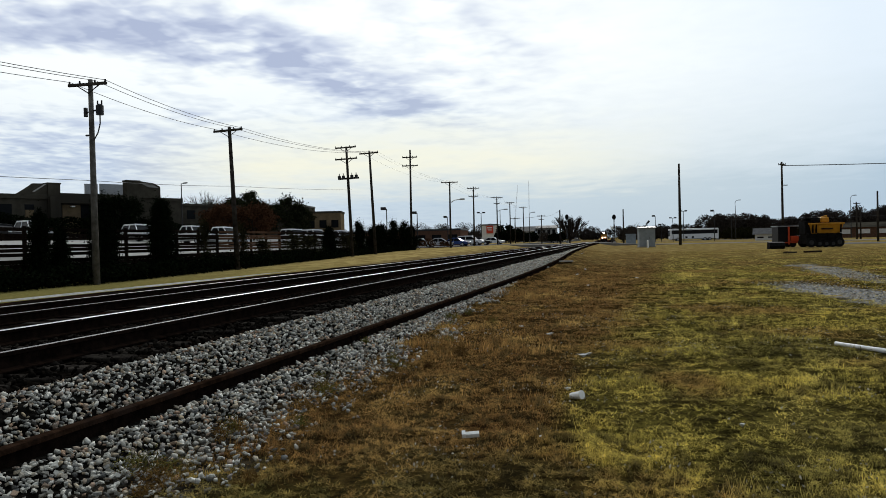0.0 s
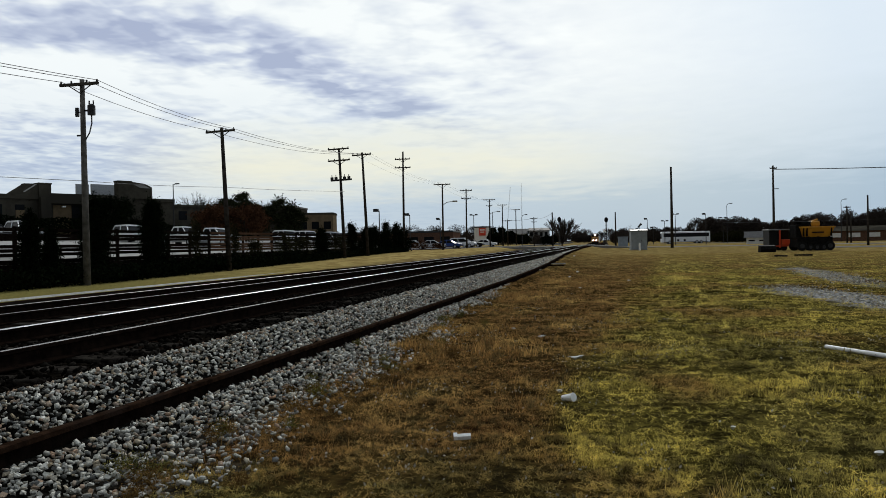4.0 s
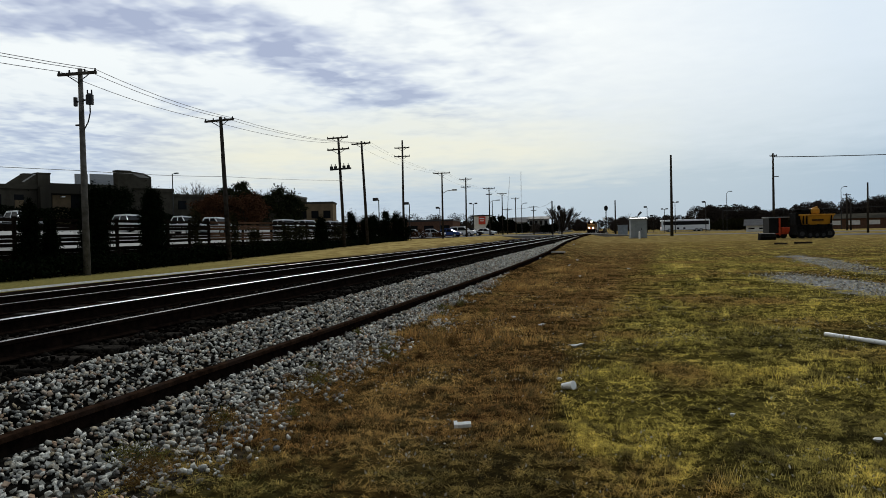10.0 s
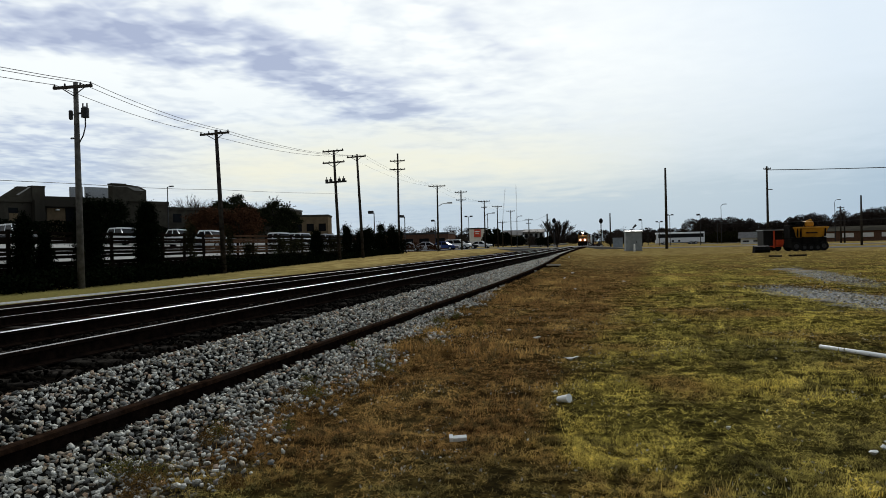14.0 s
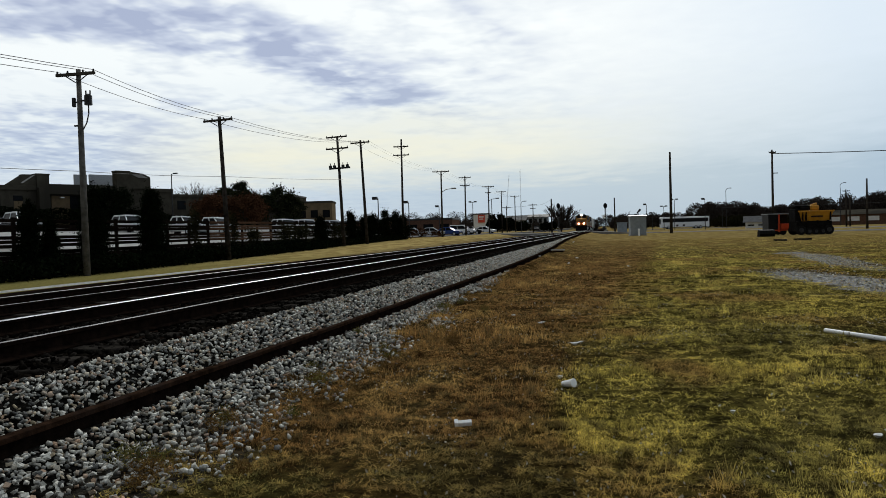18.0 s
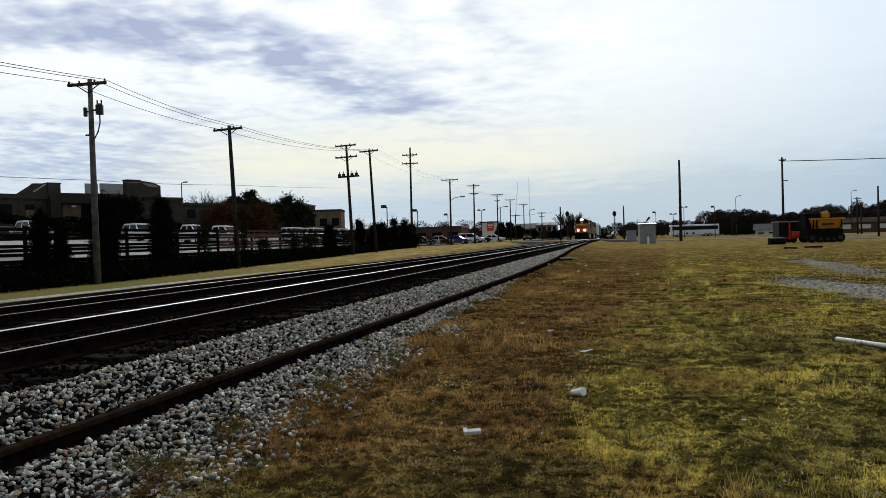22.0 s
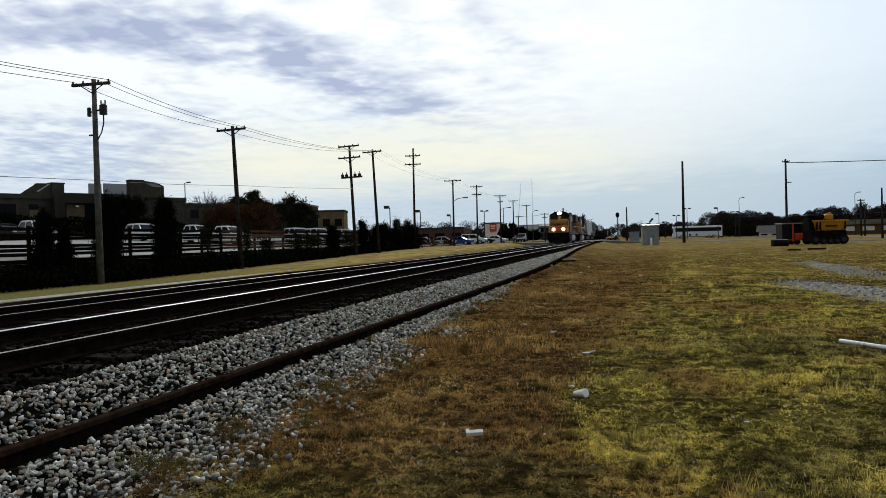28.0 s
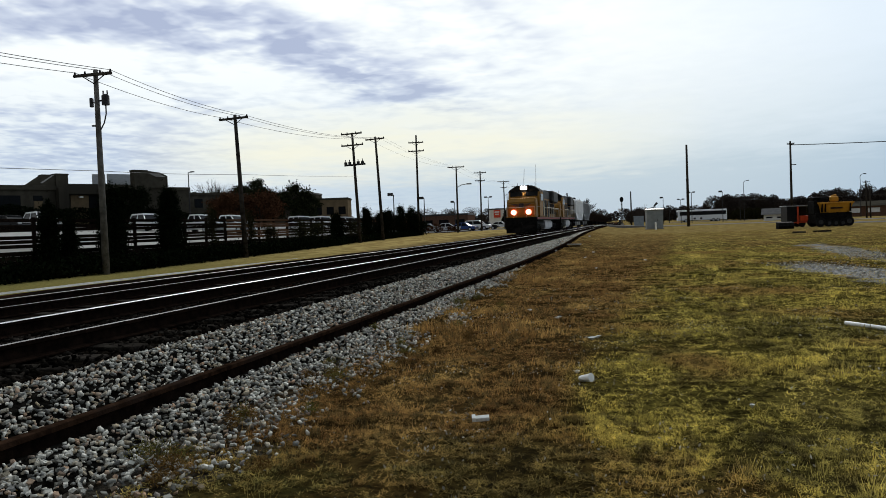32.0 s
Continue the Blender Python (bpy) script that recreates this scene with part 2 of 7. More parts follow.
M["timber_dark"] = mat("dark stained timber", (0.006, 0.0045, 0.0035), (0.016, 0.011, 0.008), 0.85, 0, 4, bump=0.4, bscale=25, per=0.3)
# Second fence timber colour: the brown paints a stretch that looks lit.
M["timber_brown"] = mat("brown weathered timber", (0.055, 0.03, 0.018), (0.10, 0.055, 0.032), 0.85, 0, 4, bump=0.4, bscale=25, per=0.3)
M["white_paint"] = mat("white vehicle paint", (0.80, 0.81, 0.82), (0.86, 0.87, 0.88), 0.25, 0, 1)
M["silver_paint"] = mat("silver vehicle paint", (0.45, 0.46, 0.48), (0.52, 0.53, 0.55), 0.3, 0.4, 1)
M["blue_paint"] = mat("blue vehicle paint", (0.02, 0.05, 0.19), (0.03, 0.07, 0.25), 0.5, 0, 1)
M["black_paint"] = mat("black vehicle paint", (0.006, 0.006, 0.007), (0.011, 0.011, 0.012), 0.5, 0, 1, spec=0.15)
M["rubber"] = mat("black rubber", (0.010, 0.010, 0.010), (0.02, 0.02, 0.02), 0.9, 0, 10)
M["loco_yellow"] = mat("grimy armour yellow paint", (0.22, 0.105, 0.009), (0.29, 0.14, 0.013), 0.55, 0, 1.5, c=(0.15, 0.078, 0.016), cscale=0.6, cspread=(0.46, 0.7))
M["loco_grey"] = mat("sooty grey paint", (0.028, 0.028, 0.029), (0.06, 0.061, 0.062), 0.7, 0, 2)
M["loco_black"] = mat("black running gear paint", (0.004, 0.004, 0.004), (0.012, 0.011, 0.010), 0.8, 0, 4, bump=0.1, spec=0.05)
M["loco_cream"] = mat("faded cream grille paint", (0.48, 0.42, 0.30), (0.58, 0.52, 0.40), 0.6, 0, 3)
M["tank_silver"] = mat("dull silver tank paint", (0.38, 0.38, 0.38), (0.5, 0.5, 0.5), 0.5, 0.3, 2)
M["red_stripe"] = mat("red paint", (0.16, 0.015, 0.01), (0.22, 0.025, 0.015), 0.6, 0, 4)
M["hopper_white"] = mat("dusty off-white wagon paint", (0.80, 0.81, 0.81), (0.86, 0.87, 0.87), 0.6, 0, 1.2, c=(0.55, 0.54, 0.52), cscale=0.4, cspread=(0.55, 0.9))
M["hopper_grey"] = mat("grey wagon paint", (0.20, 0.21, 0.22), (0.28, 0.29, 0.30), 0.6, 0, 1.2)
M["wagon_dark"] = mat("dark rusty wagon paint", (0.022, 0.016, 0.013), (0.05, 0.034, 0.026), 0.8, 0, 2)
M["lamp_warm"] = mat("lit headlamp lens", (1.0, 0.80, 0.62), rough=0.3, emit=40.0)
# Emission for the added ring that imitates glare round the ditch lights.
M["lamp_glare"] = mat("warm lit lens ring", (1.0, 0.20, 0.11), rough=0.3, emit=3.0)
M["cabinet"] = mat("pale aluminium cabinet", (0.22, 0.25, 0.27), (0.28, 0.31, 0.33), 0.6, 0.0, 2)
M["machine_yellow"] = mat("worn yellow machine paint", (0.46, 0.21, 0.015), (0.56, 0.27, 0.025), 0.5, 0, 2, c=(0.25, 0.13, 0.02), cscale=1.2, cspread=(0.52, 0.8))
M["machine_red"] = mat("red-orange machine paint", (0.55, 0.06, 0.02), (0.66, 0.09, 0.03), 0.5, 0, 2)
M["sign_red"] = mat("red sign face", (0.55, 0.06, 0.03), (0.62, 0.08, 0.05), 0.5, 0, 2)
M["plastic_white"] = mat("white plastic", (0.84, 0.84, 0.82), (0.88, 0.88, 0.86), 0.4, 0, 12)
M["paper"] = mat("dirty white paper", (0.60, 0.60, 0.57), (0.76, 0.76, 0.73), 0.8, 0, 20)
M["yellow_plastic"] = mat("yellow plastic cap", (0.60, 0.42, 0.03), (0.7, 0.5, 0.05), 0.5, 0, 5)
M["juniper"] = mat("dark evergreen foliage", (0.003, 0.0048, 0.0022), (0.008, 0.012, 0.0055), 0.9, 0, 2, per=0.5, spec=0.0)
M["tree_dark"] = mat("dull dark green foliage", (0.010, 0.013, 0.006), (0.028, 0.031, 0.015), 0.9, 0, 2, per=0.5, spec=0.0)
M["shrub"] = mat("dry dark shrub foliage", (0.012, 0.013, 0.006), (0.034, 0.031, 0.014), 0.9, 0, 2, per=0.5, spec=0.0)
M["oak_red"] = mat("red-brown winter leaves", (0.040, 0.018, 0.010), (0.085, 0.042, 0.022), 0.9, 0, 2, per=0.5, spec=0.0)
M["weed_olive"] = mat("soft olive weeds", (0.09, 0.085, 0.026), (0.22, 0.19, 0.055), 0.9, 0, 5, per=0.4)
M["weed_rust"] = mat("rust-brown weeds", (0.10, 0.058, 0.022), (0.25, 0.15, 0.05), 0.9, 0, 5, per=0.4)
M["dead_leaf"] = mat("bleached dead leaf", (0.30, 0.27, 0.21), (0.52, 0.49, 0.42), 0.9, 0, 5, per=0.5)
M["bark"] = mat("grey bark", (0.025, 0.02, 0.016), (0.055, 0.045, 0.036), 0.9, 0, 6, bump=0.5)
M["twig"] = mat("bare winter twigs", (0.035, 0.028, 0.024), (0.06, 0.05, 0.044), 0.9, 0, 3, per=0.3)


def stone_mix(name, tones):
    """Crushed stone: one tone from stone to stone, mottled."""
    m = mat(name, (0.7, 0.7, 0.7), (1.0, 1.0, 1.0), 0.9, 0, 30, bump=0.4, bscale=60)
    n, l = m.node_tree.nodes, m.node_tree.links
    bsdf = n["Principled BSDF"]
    grain = bsdf.inputs["Base Color"].links[0].from_socket
    info, isl, add, frac = n.new("ShaderNodeObjectInfo"), n.new("ShaderNodeNewGeometry"), n.new("ShaderNodeMath"), n.new("ShaderNodeMath")
    add.operation, frac.operation = "ADD", "FRACT"
    l.new(info.outputs["Random"], add.inputs[0])
    l.new(isl.outputs["Random Per Island"], add.inputs[1])
    l.new(add.outputs[0], frac.inputs[0])
    rp = n.new("ShaderNodeValToRGB")
    while len(rp.color_ramp.elements) < len(tones):
        rp.color_ramp.elements.new(0.5)
    for k, (e, c) in enumerate(zip(rp.color_ramp.elements, tones)):
        e.position, e.color = k / (len(tones) - 1), (*c, 1)
    l.new(frac.outputs[0], rp.inputs[0])
    mx = n.new("ShaderNodeMix")
    mx.data_type, mx.blend_type = "RGBA", "MULTIPLY"
    mx.inputs[0].default_value = 1.0
    l.new(grain, mx.inputs[6])
    l.new(rp.outputs[0], mx.inputs[7])
    l.new(mx.outputs[2], bsdf.inputs["Base Color"])
    return m


M["stone"] = stone_mix("crushed grey stone", ((0.07, 0.068, 0.06), (0.17, 0.172, 0.165), (0.42, 0.415, 0.375), (0.44, 0.36, 0.245), (0.54, 0.53, 0.475), (0.78, 0.765, 0.69), (0.58, 0.57, 0.51), (0.26, 0.26, 0.25), (0.42, 0.28, 0.185), (0.36, 0.35, 0.305), (0.70, 0.685, 0.61), (0.11, 0.105, 0.09)))


# ---- mesh helpers ----
def part(name, bm, material, parent=None, label="", m=None, smooth=False):
    """One mesh object from a bmesh, under a thing or a part."""
    me = bpy.data.meshes.new(name)
    bm.to_mesh(me)
    bm.free()
    me.materials.append(material)
    if smooth:
        me.polygons.foreach_set("use_smooth", [True] * len(me.polygons))
    ob = new(name, me)
    ob.parent = parent
    if m is not None:
        ob.matrix_basis = m
    if label:
        tagged(ob, label)
    return ob


def again(ob, m, parent=None):
    """Another object on the same mesh."""
    o = new(ob.name.split(".")[0], ob.data)
    o.parent = parent or ob.parent
    o.matrix_basis = m
    if "label" in ob:
        o["label"] = ob["label"]
    return o


def thing(name, label, category, group="", m=None, kind=""):
    e = new(name)
    e.empty_display_size = 0.3
    if m is not None:
        e.matrix_basis = m
    return tagged(e, label, category, group, kind)


def box(bm, x0, x1, y0, y1, z0, z1, bev=0.0):
    """A box, its edges bevelled."""
    r = bmesh.ops.create_cube(bm, size=1.0, matrix=Matrix.Translation(((x0 + x1) / 2, (y0 + y1) / 2, (z0 + z1) / 2)) @ Matrix.Diagonal((x1 - x0, y1 - y0, z1 - z0, 1)))
    if bev:
        edges = list({e for v in r["verts"] for e in v.link_edges})
        bmesh.ops.bevel(bm, geom=edges, offset=bev, segments=2, affect="EDGES", profile=0.5)
    return bm


def tube(bm, p0, p1, r0, r1=None, n=8, caps=True):
    """A tapered round bar from p0 to p1."""
    p0, p1 = Vector(p0), Vector(p1)
    d = p1 - p0
    m = Matrix.Translation((p0 + p1) / 2) @ d.to_track_quat("Z", "Y").to_matrix().to_4x4()
    bmesh.ops.create_cone(bm, cap_ends=caps, segments=n, radius1=r0, radius2=r0 if r1 is None else r1, depth=d.length, matrix=m)
    return bm


def prism(bm, outline, x0, x1):
    """A side outline of (y, z) points drawn out from x0 to x1."""
    a = [bm.verts.new((x0, y, z)) for y, z in outline]
    b = [bm.verts.new((x1, y, z)) for y, z in outline]
    n = len(outline)
    for i in range(n):
        bm.faces.new((a[i], a[(i + 1) % n], b[(i + 1) % n], b[i]))
    bm.faces.new(a[::-1])
    bm.faces.new(b)
    bmesh.ops.recalc_face_normals(bm, faces=bm.faces)
    return bm


def B():
    return bmesh.new()


def from_arrays(name, verts, faces, material, parent=None, label="", smooth=False):
    me = bpy.data.meshes.new(name)
    if isinstance(faces, np.ndarray):
        v, f = np.asarray(verts, np.float32), np.asarray(faces, np.int32)
        k = f.shape[1]
        me.vertices.add(len(v))
        me.vertices.foreach_set("co", v.ravel())
        me.loops.add(f.size)
        me.loops.foreach_set("vertex_index", f.ravel())
        me.polygons.add(len(f))
        me.polygons.foreach_set("loop_start", np.arange(0, f.size, k, dtype=np.int32))
        me.validate()
    else:
        me.from_pydata([tuple(v) for v in verts], [], [tuple(f) for f in faces])
    me.materials.append(material)
    if smooth:
        me.polygons.foreach_set("use_smooth", [True] * len(me.polygons))
    me.update(calc_edges=True)
    ob = new(name, me)
    ob.parent = parent
    if label:
        tagged(ob, label)
    return ob


def vnoise(x, y, scale, seed):
    """Smooth noise on arrays, about -1 to 1."""
    table = np.random.default_rng(seed).uniform(-1, 1, (256, 256))
    x, y = np.asarray(x) * scale + 640.3, np.asarray(y) * scale + 640.7
    i, j = np.floor(x).astype(int), np.floor(y).astype(int)
    u, v = x - i, y - j
    u, v = u * u * (3 - 2 * u), v * v * (3 - 2 * v)
    i, j, i1, j1 = i % 256, j % 256, (i + 1) % 256, (j + 1) % 256
    return (table[i, j] * (1 - u) + table[i1, j] * u) * (1 - v) + (table[i, j1] * (1 - u) + table[i1, j1] * u) * v


# ---- plan: three lines along +y ----
def line_a(s):          # near main track
    q = max(s, -20) / 100
    return -6.09 + 1.5172 * q + 0.4898 * q * q - 0.0969 * q ** 3 if s < 460 else 1.8


def line_b(s):          # far track, the train's
    q = max(s, -20) / 100
    return -11.1 + 2.698 * q + 0.0568 * q * q - 0.0603 * q ** 3 if s < 460 else -3.36 - 0.0075 * (s - 460)


def line_s(s):          # loose rail beside the near track
    f = min(max((s - 12) / 30, 0), 1)
    return max(-3.22 - 0.85 * math.exp(-max(s, 0) / 13.0) + 0.6 * f * f * (3 - 2 * f), line_a(s) + 1.62)


def shelf(s):
    """The ground beside the stones climbs to the level of the track."""
    f = min(max((s - 18) / 45, 0), 1)
    return 0.36 * f * f * (3 - 2 * f) if s < 134 else 0.0


ZA, ZB, ZS = 0.62, 0.444, 0.25      # rail tops
STEPS = [-18 + 1.5 * i for i in range(60)] + [72 + 6 * i for i in range(30)] + [252 + 25 * i for i in range(22)]


def rise(x, y):
    """Height of the ground."""
    left = min(max((-x - 14.5) / 4.0, 0), 1)
    if y > 150:
        return left * min(max((y - 32) * 0.011, 0), 0.55) + fall(y) * min(1, max(0, (x + 19) / 3)) * min(1, max(0, (9 - x) / 4))
    return left * min(max((y - 32) * 0.011, 0), 0.55)


def fall(s):
    """The line drops away beyond the crossing."""
    return -float(np.interp(s, [150, 197, 218, 244, 280, 345], [0.0, 0.2, 0.33, 0.54, 0.78, 1.25]))


def sweep(name, path, profile, steps, z, material, parent=None, label="", closed=True, kind="", jitter=0.0, lift=lambda s: 0.0):
    """A profile of (offset to the right, height) drawn along a line."""
    rnd = random.Random(len(name) * 7 + len(steps))
    verts, faces, n = [], [], len(profile)
    for s in steps:
        slope = (path(s + 1) - path(s - 1)) / 2
        for u, h in profile:
            verts.append((path(s) + u + rnd.uniform(-jitter, jitter), s - slope * u, z + fall(s) + lift(s) + h + rnd.uniform(-jitter, jitter) * 0.4))
    for i in range(len(steps) - 1):
        for j in range(n if closed else n - 1):
            k = (j + 1) % n
            faces.append((i * n + j, i * n + k, (i + 1) * n + k, (i + 1) * n + j))
    if closed:
        faces += [tuple(range(n))[::-1], tuple((len(steps) - 1) * n + j for j in range(n))]
    ob = from_arrays(name, verts, faces, material, parent, label)
    if kind:
        tagged(ob, kind=kind)
    return ob


# ---- ground ----
def soil(m, blades=False):
    """Dry lawn: a rust-brown strip beside the track, olive grass, bare gravel patches; shade between the blades is in
    the colour.
    """
    m.use_nodes = True
    n, l = m.node_tree.nodes, m.node_tree.links
    bsdf = n["Principled BSDF"]
    bsdf.inputs["Roughness"].default_value = 0.95
    bsdf.inputs["Specular IOR Level"].default_value = 0.0
    co = n.new("ShaderNodeTexCoord").outputs["Object"]
    sp = n.new("ShaderNodeSeparateXYZ")
    l.new(co, sp.inputs[0])

    def mth(op, a, b=0.0, clamp=False):
        q = n.new("ShaderNodeMath")
        q.operation, q.use_clamp = op, clamp
        for i, v in enumerate((a, b)):
            if isinstance(v, (int, float)):
                q.inputs[i].default_value = v
            else:
                l.new(v, q.inputs[i])
        return q.outputs[0]

    def nz(scale, detail=5, rough=0.55, stretch=1.0):
        mp = n.new("ShaderNodeMapping")
        mp.inputs[3].default_value = (1, stretch, 0.3)
        l.new(co, mp.inputs[0])
        q = n.new("ShaderNodeTexNoise")
        q.inputs["Scale"].default_value, q.inputs["Detail"].default_value, q.inputs["Roughness"].default_value = scale, detail, rough
        l.new(mp.outputs[0], q.inputs[0])
        return q.outputs[0]

    def rng(v, a, b):
        q = n.new("ShaderNodeMapRange")
        q.interpolation_type = "SMOOTHSTEP"
        q.inputs[1].default_value, q.inputs[2].default_value = a, b
        l.new(v, q.inputs[0])
        return q.outputs[0]

    def mix(f, a, b):
        q = n.new("ShaderNodeMix")
        q.data_type = "RGBA"
        for i, v in ((0, f), (6, a), (7, b)):
            if isinstance(v, tuple):
                q.inputs[i].default_value = (*v, 1)
            else:
                l.new(v, q.inputs[i])
        return q.outputs[2]

    x, y = sp.outputs[0], sp.outputs[1]
    n1, n2, n3, n4 = nz(0.35), nz(1.6, 6, 0.6), nz(9, 8, 0.7), nz(0.9, 6, 0.6, 0.55)
    wob = mth("ADD", mth("MULTIPLY", mth("SUBTRACT", n1, 0.5), 2.4), mth("MULTIPLY", mth("SUBTRACT", n2, 0.5), 2.0))
    xw = mth("ADD", x, wob)
    brown_f = rng(mth("SUBTRACT", mth("ADD", xw, mth("MULTIPLY", mth("SUBTRACT", nz(0.16, 3), 0.5), 1.6)), mth("MULTIPLY", mth("MINIMUM", mth("MAXIMUM", mth("SUBTRACT", y, 9.0), 0.0), 55.0), 0.085)), 0.35, -0.85)
    # Ground takes the blade colours cut down, which paints the shade between blades.
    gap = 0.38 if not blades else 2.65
    brown_f = mth("MULTIPLY", brown_f, mth("ADD", mth("MULTIPLY", rng(mth("ADD", y, mth("MULTIPLY", wob, 0.6)), 3.6, 5.0), 0.25), 0.75))
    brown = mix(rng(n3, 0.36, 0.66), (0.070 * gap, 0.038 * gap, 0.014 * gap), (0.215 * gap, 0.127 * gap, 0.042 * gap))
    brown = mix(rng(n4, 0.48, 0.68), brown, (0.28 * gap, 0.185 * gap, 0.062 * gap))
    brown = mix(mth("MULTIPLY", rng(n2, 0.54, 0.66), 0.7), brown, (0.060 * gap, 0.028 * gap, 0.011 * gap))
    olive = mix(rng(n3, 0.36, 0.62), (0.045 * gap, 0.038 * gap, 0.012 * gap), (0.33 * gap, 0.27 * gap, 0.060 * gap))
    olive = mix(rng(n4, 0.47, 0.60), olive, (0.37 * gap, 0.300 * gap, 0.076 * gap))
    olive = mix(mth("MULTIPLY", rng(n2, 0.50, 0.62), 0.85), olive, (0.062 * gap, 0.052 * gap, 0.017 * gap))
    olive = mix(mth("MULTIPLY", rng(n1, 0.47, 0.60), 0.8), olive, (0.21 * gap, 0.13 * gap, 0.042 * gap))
    col = mix(brown_f, olive, brown)
    def ellipse(cx, cy, rx, ry, a):
        mp = n.new("ShaderNodeMapping")
        mp.vector_type = "TEXTURE"
        mp.inputs[1].default_value, mp.inputs[2].default_value, mp.inputs[3].default_value = (cx, cy, 0), (0, 0, radians(a)), (rx, ry, 1000)
        l.new(co, mp.inputs[0])
        ln = n.new("ShaderNodeVectorMath")
        ln.operation = "LENGTH"
        l.new(mp.outputs[0], ln.inputs[0])
        return rng(mth("ADD", ln.outputs[1], mth("MULTIPLY", wob, 0.75)), 1.15, 0.6)
    weeds = mth("MAXIMUM", ellipse(0.95, 5.0, 0.42, 0.5, 10), mth("MAXIMUM", ellipse(1.9, 5.9, 0.6, 0.8, 0), mth("MAXIMUM", ellipse(2.6, 10.5, 1.3, 1.0, 10), ellipse(-0.75, 4.6, 0.6, 0.9, 0))))
    col = mix(mth("MULTIPLY", weeds, 0.55), col, mix(rng(n3, 0.4, 0.62), (0.035 * gap, 0.034 * gap, 0.012 * gap), (0.13 * gap, 0.11 * gap, 0.035 * gap)))
    lush = mth("MAXIMUM", ellipse(0.15, 6.4, 0.55, 2.4, 4), mth("MAXIMUM", ellipse(1.35, 8.2, 0.5, 1.0, 0), ellipse(3.6, 14.0, 1.2, 1.6, 10)))
    col = mix(mth("MULTIPLY", lush, 0.75), col, mix(rng(n3, 0.36, 0.62), (0.13 * gap, 0.105 * gap, 0.026 * gap), (0.40 * gap, 0.325 * gap, 0.072 * gap)))
    # Dark blotches, then specks, painted as shaded gaps between tufts.
    shade_blot = nz(5.5, 6, 0.7, 0.5)
    col = mix(mth("MULTIPLY", rng(shade_blot, 0.51, 0.59), 0.72), col, (0.042 * gap, 0.033 * gap, 0.014 * gap))
    shade_speck = nz(19.0, 4, 0.65)
    col = mix(mth("MULTIPLY", rng(shade_speck, 0.52, 0.61), 0.9), col, (0.030 * gap, 0.025 * gap, 0.012 * gap))
    front = mth("MULTIPLY", rng(mth("ADD", y, mth("MULTIPLY", wob, 0.6)), 5.2, 3.9), rng(xw, -1.2, -1.9))
    col = mix(mth("MULTIPLY", front, 0.4), col, mix(rng(n3, 0.36, 0.62), (0.05 * gap, 0.05 * gap, 0.016 * gap), (0.19 * gap, 0.18 * gap, 0.05 * gap)))
    stony = rng(mth("ADD", xw, mth("MULTIPLY", mth("MINIMUM", mth("MAXIMUM", mth("SUBTRACT", y, 5.0), 0.0), 14.0), 0.09)), -2.35, -3.05)
    col = col if blades else mix(stony, col, mix(rng(n3, 0.40, 0.62), (0.014, 0.011, 0.008), (0.075, 0.066, 0.052)))
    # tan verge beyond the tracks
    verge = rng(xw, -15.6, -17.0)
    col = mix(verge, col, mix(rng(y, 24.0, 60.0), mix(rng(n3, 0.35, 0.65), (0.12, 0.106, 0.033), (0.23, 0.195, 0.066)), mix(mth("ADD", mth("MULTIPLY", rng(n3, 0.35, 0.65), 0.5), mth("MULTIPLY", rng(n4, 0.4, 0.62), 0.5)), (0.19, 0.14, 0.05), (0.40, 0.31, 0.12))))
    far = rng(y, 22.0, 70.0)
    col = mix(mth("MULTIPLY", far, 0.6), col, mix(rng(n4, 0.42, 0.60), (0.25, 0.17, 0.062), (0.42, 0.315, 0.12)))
    if not blades:
        bare = mth("MAXIMUM", ellipse(5.9, 19.0, 1.05, 6.2, 8), ellipse(8.3, 32.0, 0.9, 7.5, -4))
        bare = mth("MULTIPLY", bare, rng(n3, 0.30, 0.52))
        col = mix(bare, col, mix(rng(n3, 0.4, 0.62), (0.15, 0.148, 0.145), (0.40, 0.395, 0.385)))
        bp = n.new("ShaderNodeBump")
        bp.inputs["Strength"].default_value, bp.inputs["Distance"].default_value = 0.9, 0.06
        l.new(mth("ADD", n3, mth("MULTIPLY", n2, 0.8)), bp.inputs["Height"])
        l.new(bp.outputs[0], bsdf.inputs["Normal"])
    else:
        isl = n.new("ShaderNodeNewGeometry")
        hv = n.new("ShaderNodeHueSaturation")
        mr = n.new("ShaderNodeMapRange")
        mr.inputs[3].default_value, mr.inputs[4].default_value = 0.75, 1.25
        l.new(isl.outputs["Random Per Island"], mr.inputs[0])
        l.new(mr.outputs[0], hv.inputs["Value"])
        l.new(col, hv.inputs["Color"])
        col = hv.outputs[0]
    l.new(col, bsdf.inputs["Base Color"])
    if blades:
        thin = n.new("ShaderNodeBsdfTranslucent")
        both = n.new("ShaderNodeMixShader")
        both.inputs[0].default_value = 0.45
        l.new(col, thin.inputs[0])
        l.new(bsdf.outputs[0], both.inputs[1])
        l.new(thin.outputs[0], both.inputs[2])
        l.new(both.outputs[0], n["Material Output"].inputs[0])
    return m


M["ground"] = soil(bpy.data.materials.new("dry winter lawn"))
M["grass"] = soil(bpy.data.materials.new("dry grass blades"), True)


def graded(lo, hi, step, ends):
    mid = list(np.arange(lo, hi + 1e-6, step))
    return [-e for e in ends[::-1] if -e < lo] + mid + [e for e in ends if e > hi]


